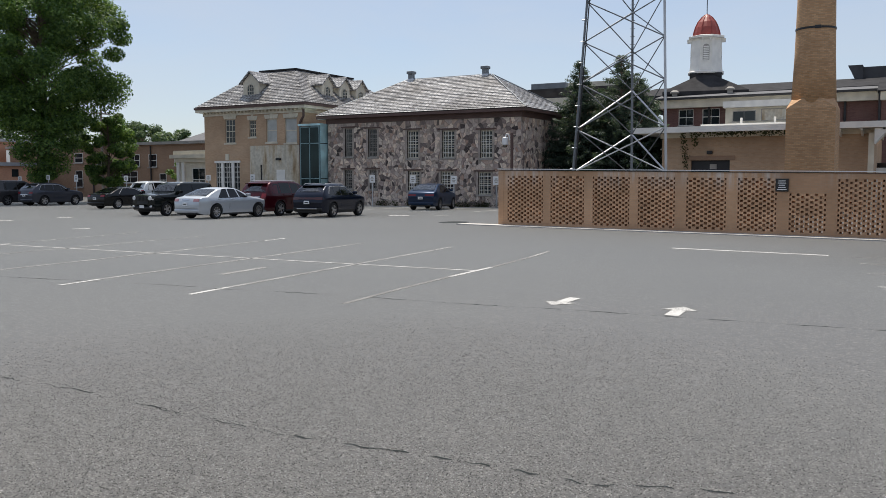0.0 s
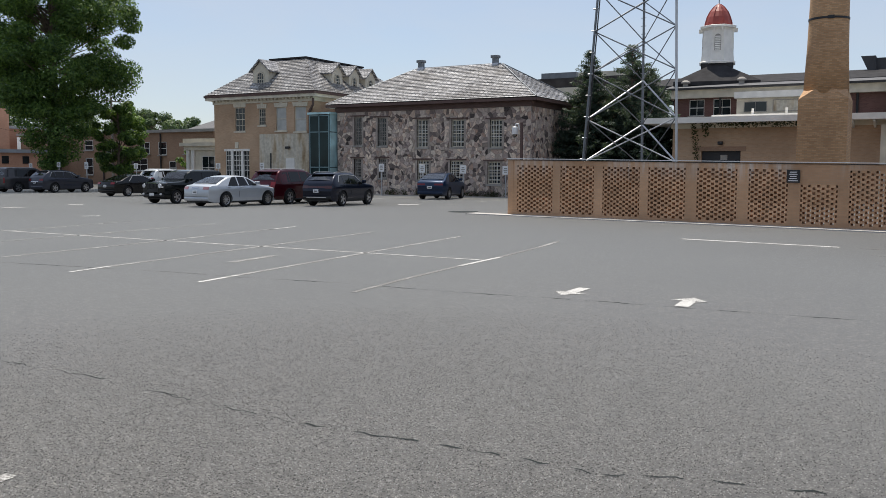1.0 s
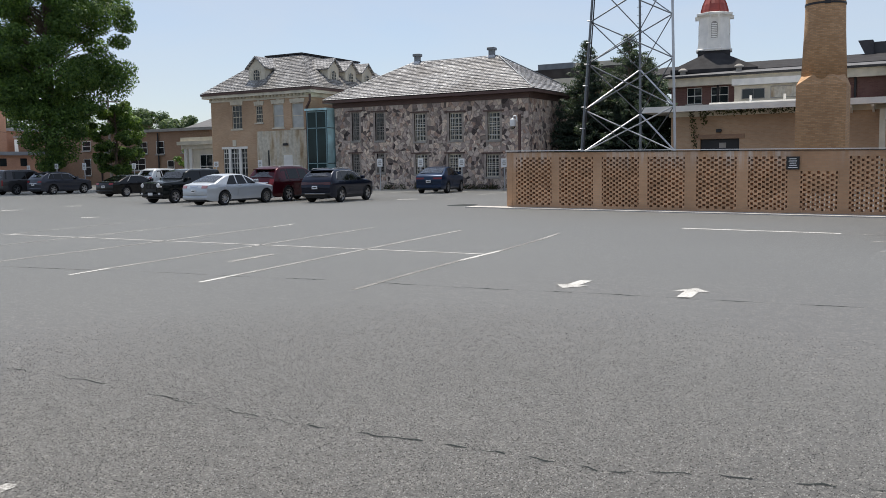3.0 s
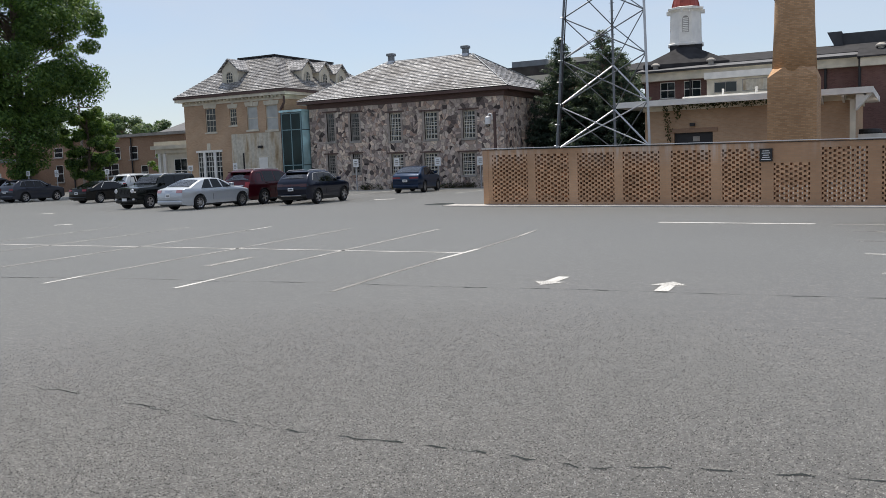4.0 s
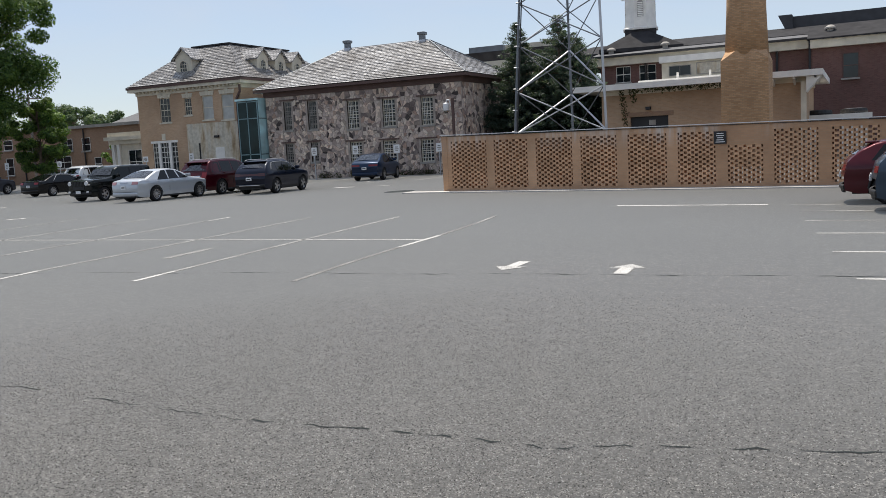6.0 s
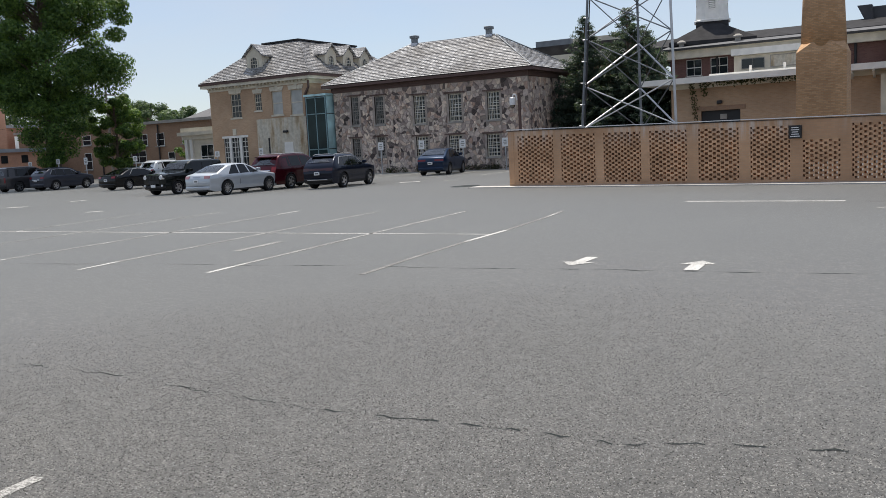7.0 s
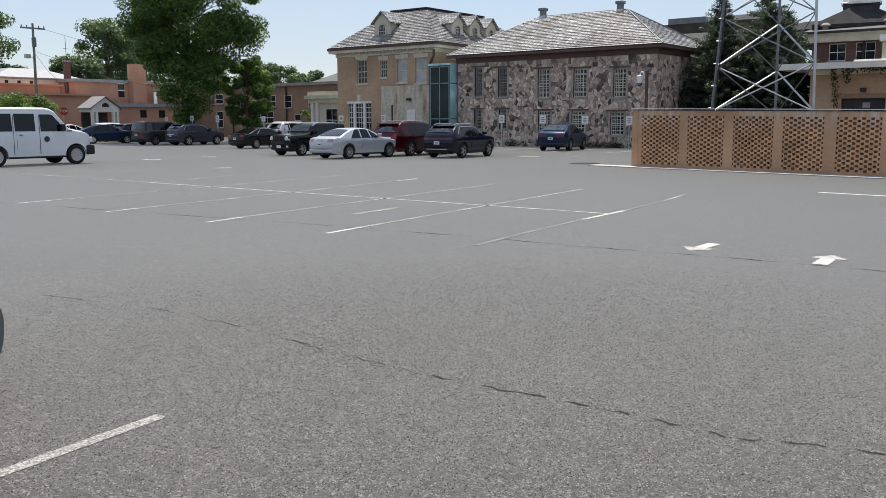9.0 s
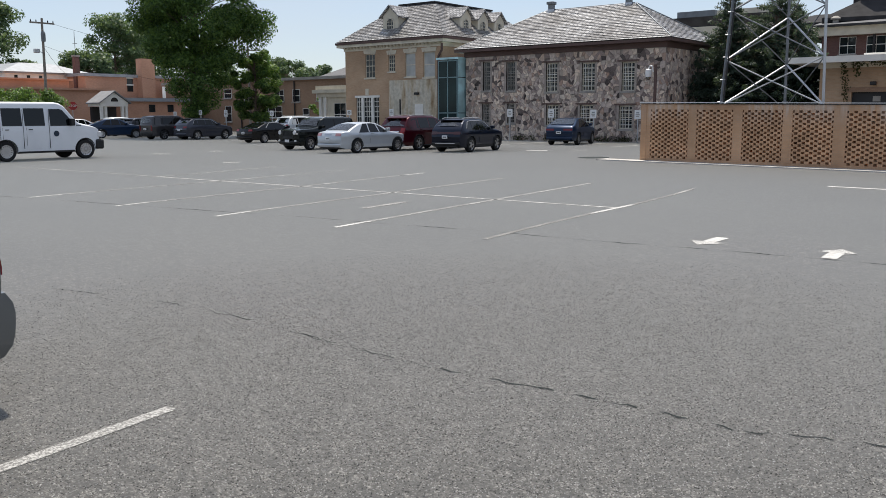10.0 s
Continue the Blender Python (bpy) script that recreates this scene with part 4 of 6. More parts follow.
for x, y in ((-15.5, 71.9), (-5.6, 71.9), (-3.25, 70.9)):
    bm = bmesh.new()
    tube(bm, (x, y, 3.0), (x, y, 8.2), 0.09)
    part("downspout", bm, DARK_METAL, main)
for x, y, z in ((-18.6, 73.2, 8.8), (-14.2, 73.4, 8.9), (-1.9, 72.0, 8.8), (4.0, 72.0, 8.8)):
    bm = bmesh.new()
    lathe(bm, [(0.22, -0.2), (0.22, 0.12), (0.38, 0.14), (0.38, 0.24), (0.15, 0.4)], 14, (x, y))
    for v in bm.verts:
        v.co.z += z
    part("roof_cowl", bm, SILL, main, smooth=False)
boxed("penthouse", (-5.4, 2.9, 80, 88, 9.6, 11.0), PENT, main)
bm = bmesh.new()
prism(bm, [(-6.1, 11.15), (-5.4, 9.7), (-4.9, 9.7), (-5.0, 11.15)], 1, 79.6, 88)
part("penthouse_end", bm, PENT, main)
boxed("chiller_deck", (-3.05, 0.75, 58.0, 61.5, 2.2, 2.5), WHITE, main)
# two plain white boxes under the deck, behind the holes of the screen wall
for x0, x1 in WHITE_BOX_X:
    boxed("chiller_casing", (x0, x1, 58.2, 60.4, 0.0, 2.19), WHITE, main, "plain white box under the chiller deck", 0.03)
for x in (-2.2, -0.25):
    bm = bmesh.new()
    lathe(bm, [(0.74, 2.5), (0.78, 2.6), (0.72, 2.78), (0.4, 2.82)], 20, (x, 59.2))
    part("chiller_fan", bm, PLASTIC, main)

wing = thing("rear_wing", (0, 0, 0), "far cream-banded wing with dark flat roof", "building")
boxed("wall", (-40.0, -24.0, 78, 88, 0, 8.6), BROWN_BRICK, wing)
boxed("fascia", (-40.2, -23.8, 77.5, 88.5, 8.6, 9.5), CREAM, wing)
boxed("roof", (-39.5, -24.2, 78.5, 88, 9.5, 10.5), ROOF_DARK, wing)
boxed("roof_plant", (-34.4, -30.8, 80, 83, 10.5, 11.2), STEEL_DARK, wing)
boxed("parapet", (-30.2, -26.5, 79.0, 83, 10.5, 11.0), CREAM, wing)

cupola = thing("cupola", pose(-16.95, 77.0, 9.3, 0, 0, 12), "white octagonal louvred cupola with red dome", "cupola")
bm = bmesh.new()
hip_roof(bm, -3.4, 3.4, -3.4, 3.4, -0.2, -0.6, 0.6, -1.3, 1.3, 1.3, 0.3)
part("base_roof", bm, ROOF_DARK, cupola)
boxed("plinth", (-1.3, 1.3, -1.3, 1.3, 0.8, 1.5), ROOF_DARK, cupola)
bm = bmesh.new()
lathe(bm, [(1.56, 1.48), (1.58, 1.64), (1.46, 1.70), (1.38, 2.3), (1.29, 3.1), (1.24, 4.35)], 8, twist=math.pi / 8)
part("drum", bm, WHITE, cupola)
bm = bmesh.new()
lathe(bm, [(1.2, 4.2), (1.35, 4.4), (1.55, 4.46), (1.57, 4.62), (1.25, 4.7)], 8, twist=math.pi / 8)
part("cornice", bm, WHITE, cupola)
bm = bmesh.new()
lathe(bm, [(1.16, 4.66), (1.13, 4.95), (1.0, 5.4), (0.78, 5.85), (0.46, 6.25), (0.15, 6.5), (0.05, 6.58)], 16, twist=math.pi / 8)
part("dome", bm, DOME_RED, cupola, "red painted ribbed dome")
for k in range(8):
    bm = bmesh.new()
    a = k * math.tau / 8 + math.pi / 8
    prof = [(1.18, 4.7), (1.15, 4.95), (1.02, 5.4), (0.80, 5.85), (0.48, 6.25), (0.16, 6.5)]
    for (r0, z0), (r1, z1) in zip(prof, prof[1:]):
        tube(bm, (r0 * math.cos(a), r0 * math.sin(a), z0), (r1 * math.cos(a), r1 * math.sin(a), z1), 0.035, sides=5)
    part("dome_rib", bm, DOME_RED, cupola)
bm = bmesh.new()
tube(bm, (0, 0, 6.5), (0, 0, 8.9), 0.035)
tube(bm, (-0.25, 0, 8.3), (0.25, 0, 8.3), 0.025)
part("finial", bm, DARK_METAL, cupola)
for k in range(0, 8, 2):
    a = k * math.tau / 8
    m = pose(1.17 * math.cos(a), 1.17 * math.sin(a), 2.35, 0, 0, math.degrees(a) + 90)
    bm = bmesh.new()
    arch = [(-0.26, 0.0), (0.26, 0.0)] + [(0.26 * math.cos(j * math.pi / 8), 1.3 + 0.26 * math.sin(j * math.pi / 8)) for j in range(9)]
    prism(bm, arch, 1, -0.08, 0.1)
    bmesh.ops.transform(bm, matrix=m, verts=bm.verts[:])
    lv = part("louvre", bm, SILL, cupola)
    for j in range(9):
        bm = bmesh.new()
        prism(bm, [(-0.12, 0.08 + j * 0.15), (-0.075, 0.16 + j * 0.15), (-0.075, 0.19 + j * 0.15), (-0.12, 0.11 + j * 0.15)], 0, -0.22, 0.22)
        bmesh.ops.transform(bm, matrix=m, verts=bm.verts[:])
        part("slat", bm, WHITE, lv)
    for j in range(2):
        bm = bmesh.new()
        x = (-0.36, 0.28)[j]
        box(bm, x, x + 0.08, -0.08, 0.1, 0.6, 1.9)
        box(bm, x - 0.01, x + 0.09, -0.40, 0.1, 1.84, 2.08)
        bmesh.ops.transform(bm, matrix=m, verts=bm.verts[:])
        part("bracket", bm, WHITE, cupola)


# ---- trees ----
def leaf_cloud(bm, centre, radii, n, size, rnd, slim=0.6):
    c, r = Vector(centre), Vector(radii)
    for _ in range(n):
        while True:
            p = Vector((rnd.uniform(-1, 1), rnd.uniform(-1, 1), rnd.uniform(-1, 1)))
            if 0.25 < p.length < 1:
                break
        o = Vector((p.x * r.x, p.y * r.y, p.z * r.z)) + c
        nrm = (p + Vector((rnd.gauss(0, 0.5), rnd.gauss(0, 0.5), rnd.gauss(0.4, 0.5)))).normalized()
        u = nrm.orthogonal().normalized()
        w = nrm.cross(u)
        a = rnd.uniform(0, math.tau)
        u, w = u * math.cos(a) + w * math.sin(a), w * math.cos(a) - u * math.sin(a)
        s = size * rnd.uniform(0.6, 1.4)
        bm.faces.new([bm.verts.new(o + q) for q in (u * -s, w * -s * slim, u * s, w * s * slim)])


def broad_tree(name, m, h, spread, trunk, clumps, leaves, size, seed, material, label, low=0.3, forced=(), bare=None):
    rnd = random.Random(seed)
    t = thing(name, m, label, "tree")
    bm = bmesh.new()
    tube(bm, (0, 0, -0.3), (0.1, 0, h * 0.3), trunk, trunk * 0.75, 12)
    tube(bm, (0.1, 0, h * 0.3), (0.2, 0.1, h * 0.6), trunk * 0.75, trunk * 0.4, 10)
    tube(bm, (0.2, 0.1, h * 0.6), (0.1, 0, h * 0.92), trunk * 0.4, trunk * 0.1, 8)
    spots = []
    for k in range(clumps):
        a, zz = rnd.uniform(0, math.tau), rnd.uniform(low, 0.97)
        prof = math.sin(math.pi * min(1, (zz - low * 0.6) / (1.04 - low * 0.6))) ** 0.6
        r = spread * prof * rnd.uniform(0.35, 1.0)
        spots.append((r * math.cos(a), r * math.sin(a), zz * h))
    spots = [p for p in spots if bare is None or not bare(*p)] + list(forced)
    for x, y, z in spots:
        b = Vector((0.12, 0, max(h * 0.22, z - 0.45 * math.hypot(x, y) - 0.5)))
        if b.z < h * 0.8:
            mid = b.lerp(Vector((x, y, z)), 0.5) + Vector((0, 0, 0.3))
            tube(bm, b, mid, trunk * 0.15, trunk * 0.07, 6)
            tube(bm, mid, mid.lerp(Vector((x, y, z)), 0.8), trunk * 0.07, trunk * 0.02, 5)
    part("trunk", bm, BARK, t)
    bm = bmesh.new()
    for x, y, z in spots:
        q = rnd.uniform(0.65, 1.3) * spread / 5.2
        leaf_cloud(bm, (x, y, z), (q * 1.25, q * 1.25, q * 0.85), leaves, size, rnd)
    crown = part("crown", bm, material, t)
    return t


def conifer(m, h, r, seed, label):
    rnd = random.Random(seed)
    t = thing("conifer", m, label, "tree", "conifers")
    bm = bmesh.new()
    tube(bm, (0, 0, -0.2), (0, 0, h * 0.97), 0.22, 0.03, 8)
    leaf = bmesh.new()
    z = 0.6
    while z < h:
        k = 1 - z / h
        n = max(5, int(13 * k) + 4)
        for j in range(n):
            a = rnd.uniform(0, math.tau)
            ln = (r * k ** 0.8 + 0.12) * rnd.uniform(0.7, 1.2)
            d = Vector((math.cos(a), math.sin(a), rnd.uniform(0.0, 0.45)))
            tip = Vector((0, 0, z)) + d * ln
            tube(bm, (0, 0, z), tip, 0.03, 0.008, 4)
            for s in range(max(3, int(ln / 0.11))):
                c = Vector((0, 0, z)).lerp(tip, 0.25 + 0.8 * rnd.random())
                leaf_cloud(leaf, c, (0.24, 0.24, 0.16), 9, 0.12, rnd, 0.22)
        z += 0.25
    part("trunk", bm, BARK, t)
    part("crown", leaf, NEEDLE, t)


RIGHTWARD = Vector((0.61, 0.79, 0))
lobes = [tuple(RIGHTWARD * r + Vector((0.79, -0.61, 0)) * d + Vector((0, 0, z))) for r, d, z in (
    (5.6, 0, 15.8), (6.3, 0.3, 15.0), (5.2, 1, 14.7), (4.2, 0, 15.8), (5.2, -1, 16.6), (6.4, 0, 14.0), (5.8, 0, 12.6), (4.4, 0.5, 10.4), (5.0, -0.5, 9.8), (5.6, 0.2, 9.4), (4.2, 1, 9.2), (3.2, 1.5, 9.0), (5.2, 0, 8.6), (5.9, 0.4, 10.2), (3.0, 2, 10.6), (4.2, 1, 11.0),
    (1.8, 2, 6.4), (2.6, 1, 7.4), (0.4, 2.5, 4.6), (1.2, 1, 4.4), (-0.8, 3, 6.5), (-2.6, 3, 8), (1.6, 3.5, 8.4), (0, 4, 11), (-3, 3, 12), (1.8, 3.5, 13), (0.9, 1.0, 3.2), (0.3, 1.2, 2.4), (-0.3, 1.2, 3.4), (-0.4, 1.0, 2.2), (2.0, 0.5, 4.8), (-1.2, 2.0, 5.2), (3.0, 2, 17.5), (4.0, 1.5, 17.2), (2.5, 3, 16.0), (3.4, 3, 14.8), (4.2, 2, 14.2), (1.4, 4, 15.0), (-2.2, 2.4, 6.6), (-3.2, 2.6, 7.6), (0.6, 2.4, 6.2), (-1.4, 1.6, 4.2), (1.6, 1.8, 5.6))]


def crown_gap(x, y, z):
    """Open sky between the two right-hand boughs, and the bare taper towards the trunk."""
    r = x * RIGHTWARD.x + y * RIGHTWARD.y
    return (r > 3.9 and 11.2 < z < 13.7) or (z < 8.4 and abs(r) > 1.2 + 0.5 * (z - 2.0)) or r > 5.4


broad_tree("broadleaf_tree", pose(-64.8, 48.0, 0), 21.5, 5.6, 0.62, 150, 820, 0.105, 11, LEAF, "large full-crowned broadleaf tree in summer leaf", 0.30, lobes, crown_gap)
broad_tree("small_tree", pose(-63.2, 53.2, 0), 7.8, 2.5, 0.14, 84, 300, 0.10, 12, LEAF, "small leafy tree in front of the brick wing", 0.2)
broad_tree("shrub", pose(-60.5, 60.0, 0), 4.2, 2.0, 0.08, 16, 130, 0.10, 13, LEAF, "small shrub beside the porch", 0.2)
conifer(pose(-21.3, 58.0, 0), 9.9, 2.9, 21, "dark green cedar behind the lattice mast")
conifer(pose(-18.5, 58.6, 0), 10.3, 3.9, 22, "dark green cedar behind the lattice mast")
conifer(pose(-16.9, 57.6, 0), 8.6, 2.9, 23, "dark green cedar behind the lattice mast")

# ---- vehicles ----
PAINT = {
    "silver": paint_mat("silver_paint", (0.50, 0.53, 0.56), 0.28, 0.35),
    "black": paint_mat("black_paint", (0.005, 0.0055, 0.0065), 0.25),
    "green_black": paint_mat("dark_green_paint", (0.006, 0.009, 0.009), 0.25),
    "red": paint_mat("dark_red_paint", (0.048, 0.003, 0.008), 0.28, 0.2),
    "bright_red": paint_mat("deep_red_paint", (0.07, 0.006, 0.012), 0.28, 0.2),
    "navy": paint_mat("navy_paint", (0.006, 0.010, 0.024), 0.28, 0.2),
    "blue": paint_mat("blue_paint", (0.010, 0.026, 0.062), 0.28, 0.2),
    "slate_blue": paint_mat("slate_blue_paint", (0.035, 0.055, 0.08), 0.3, 0.2),
    "grey": paint_mat("grey_paint", (0.045, 0.050, 0.066), 0.3, 0.3),
    "brown_grey": paint_mat("brown_grey_paint", (0.060, 0.058, 0.061), 0.3, 0.3),
    "mid_grey": paint_mat("mid_grey_paint", (0.15, 0.153, 0.15), 0.3, 0.3),
    "white": paint_mat("white_van_paint", (0.78, 0.80, 0.82), 0.35),
    "pale": paint_mat("pale_silver_paint", (0.55, 0.58, 0.60), 0.35, 0.2),
}
# outline of the top from the rear to the front (share of length, share of height), rear glass, windscreen, side panes, belt
SHAPES = {
    "sedan": dict(top=[(0, .36), (.004, .55), (.02, .66), (.05, .695), (.12, .725), (.20, .84), (.285, .945), (.37, .992), (.46, 1.0), (.54, .968), (.62, .86), (.71, .71), (.82, .655), (.93, .585), (.985, .50), (1, .36)],
                  rear=((.135, .745), (.28, .938)), front=((.55, .958), (.695, .73)),
                  sides=[[(.255, .70), (.395, .705), (.395, .945), (.34, .94)], [(.41, .705), (.535, .71), (.51, .935), (.455, .95), (.41, .948)], [(.55, .71), (.66, .715), (.58, .84), (.53, .92)]], belt=.68),
    "suv": dict(top=[(0, .33), (.0, .52), (.015, .60), (.03, .68), (.06, .80), (.10, .92), (.14, .975), (.25, 1.0), (.40, 1.0), (.52, .98), (.585, .93), (.65, .82), (.72, .70), (.83, .66), (.94, .60), (.985, .52), (1, .34)],
                rear=((.032, .69), (.098, .915)), front=((.592, .925), (.715, .71)),
                sides=[[(.10, .69), (.23, .685), (.23, .91), (.155, .90)], [(.245, .685), (.405, .685), (.405, .925), (.245, .925)], [(.42, .685), (.56, .69), (.535, .91), (.42, .925)], [(.575, .69), (.665, .70), (.595, .84), (.55, .895)]], belt=.66),
    "coupe_suv": dict(top=[(0, .34), (.0, .50), (.01, .62), (.03, .68), (.10, .745), (.20, .86), (.30, .955), (.40, .995), (.48, 1.0), (.55, .965), (.63, .84), (.71, .70), (.83, .66), (.94, .59), (.985, .50), (1, .35)],
                      rear=((.11, .76), (.285, .945)), front=((.56, .955), (.70, .715)),
                      sides=[[(.23, .70), (.385, .70), (.385, .935), (.33, .93)], [(.40, .70), (.545, .705), (.52, .925), (.46, .94), (.40, .94)], [(.56, .705), (.66, .71), (.585, .84), (.54, .91)]], belt=.67),
    "raked": dict(top=[(0, .33), (0, .46), (.012, .56), (.02, .66), (.05, .745), (.11, .87), (.16, .945), (.20, .975), (.30, 1.0), (.42, 1.0), (.52, .98), (.585, .93), (.65, .82), (.72, .70), (.83, .66), (.94, .60), (.985, .52), (1, .34)],
                  rear=((.057, .765), (.155, .935)), front=((.592, .925), (.715, .71)),
                  sides=[[(.15, .72), (.25, .70), (.25, .91), (.205, .905)], [(.265, .70), (.405, .69), (.405, .925), (.265, .92)], [(.42, .69), (.56, .69), (.535, .91), (.42, .925)], [(.575, .69), (.665, .70), (.595, .84), (.55, .895)]], belt=.66),
    "boxy": dict(top=[(0, .33), (0, .60), (.01, .66), (.03, .90), (.05, .97), (.10, 1.0), (.50, 1.0), (.56, .985), (.61, .93), (.68, .71), (.76, .67), (.95, .64), (.995, .60), (1, .36)],
                 rear=((.012, .68), (.03, .88)), front=((.617, .92), (.672, .735)),
                 sides=[[(.05, .68), (.20, .68), (.20, .92), (.07, .92)], [(.215, .68), (.39, .68), (.39, .93), (.215, .93)], [(.405, .68), (.585, .68), (.56, .925), (.405, .93)]], belt=.65),
    "van": dict(top=[(0, .22), (0, .50), (.004, .85), (.015, .95), (.04, .985), (.12, 1.0), (.64, 1.0), (.675, .985), (.705, .94), (.80, .668), (.82, .64), (.90, .60), (.965, .555), (.988, .52), (.993, .46), (.995, .34), (1, .25)],
                rear=((.006, .60), (.018, .90)), front=((.71, .925), (.797, .69)),
                sides=[[(.235, .60), (.375, .60), (.375, .90), (.235, .90)], [(.395, .60), (.545, .60), (.545, .90), (.395, .90)], [(.585, .595), (.775, .595), (.768, .64), (.685, .875), (.665, .89), (.585, .89)]], belt=.58),
}


def sheet(bm, pts, thick):
    """A thin pane through points, drawn out along its own normal."""
    vs = [bm.verts.new(p) for p in pts]
    f = bm.faces.new(vs)
    f.normal_update()
    n = f.normal.copy() * thick
    up = [bm.verts.new(Vector(p) + n) for p in pts]
    bm.faces.new(up)
    bm.faces.remove(f)
    k = len(pts)
    for i in range(k):
        bm.faces.new((vs[i], vs[(i + 1) % k], up[(i + 1) % k], up[i]))
    bm.faces.new(vs[::-1])
    bmesh.ops.recalc_face_normals(bm, faces=bm.faces[:])


# rear lamp and head lamp of each shape: spans across the half width and up the body
LAMPS = {
    "sedan": ((.60, .98), (.82, .95), (.55, .95), (.45, .54)),
    "suv": ((.70, .99), (.72, .97), (.55, .95), (.49, .57)),
    "raked": ((.58, .99), (.80, .93), (.55, .95), (.49, .57)),
    "coupe_suv": ((.35, .99), (.80, .90), (.55, .95), (.49, .57)),
    "boxy": ((.82, .99), (.58, .92), (.70, .90), (.48, .52)),
    "van": ((.84, .98), (.50, .92), (.60, .95), (.38, .48)),
}
WHEELS = {}


def wheel_meshes(r, w, spokes):
    if (r, w, spokes) in WHEELS:
        return WHEELS[r, w, spokes]
    bm = bmesh.new()
    lathe(bm, [(r * 0.66, -w / 2), (r * 0.92, -w / 2), (r, -w * 0.36), (r, w * 0.36), (r * 0.92, w / 2), (r * 0.66, w / 2), (r * 0.64, w * 0.35), (r * 0.64, -w * 0.35)], 28)
    tyre = finish("tyre", bm, RUBBER)
    bm = bmesh.new()
    lathe(bm, [(r * 0.60, -w * 0.1), (r * 0.60, w * 0.2), (0.02, w * 0.22)], 28)
    disc = finish("brake_disc", bm, DARK_METAL)
    bm = bmesh.new()
    ring = [(r * 0.60, w * 0.42), (r * 0.69, w * 0.46), (r * 0.69, w * 0.30), (r * 0.60, w * 0.30), (r * 0.60, w * 0.42)]
    rings = [[bm.verts.new((q * math.cos(k * math.tau / 28), q * math.sin(k * math.tau / 28), z)) for k in range(28)] for q, z in ring[:4]]
    for i in range(4):
        a, b = rings[i], rings[(i + 1) % 4]
        for k in range(28):
            bm.faces.new((a[k], a[(k + 1) % 28], b[(k + 1) % 28], b[k]))
    for k in range(spokes):
        a = k * math.tau / spokes
        c, s = math.cos(a), math.sin(a)
        hw = 0.5 * r * (0.26 if spokes < 7 else 0.15)
        pts = [(0.08 * r, -hw * 0.8), (0.64 * r, -hw), (0.64 * r, hw), (0.08 * r, hw * 0.8)]
        lo = [bm.verts.new((x * c - y * s, x * s + y * c, w * 0.30)) for x, y in pts]
        hi = [bm.verts.new((x * c - y * s, x * s + y * c, w * 0.42)) for x, y in pts]
        bm.faces.new(hi)
        for i in range(4):
            bm.faces.new((lo[i], lo[(i + 1) % 4], hi[(i + 1) % 4], hi[i]))
    lathe(bm, [(0.16 * r, w * 0.28), (0.16 * r, w * 0.44), (0.06 * r, w * 0.47)], 12)
    bmesh.ops.recalc_face_normals(bm, faces=bm.faces[:])
    WHEELS[r, w, spokes] = (tyre, disc, finish("rim", bm, RIM))
    return WHEELS[r, w, spokes]


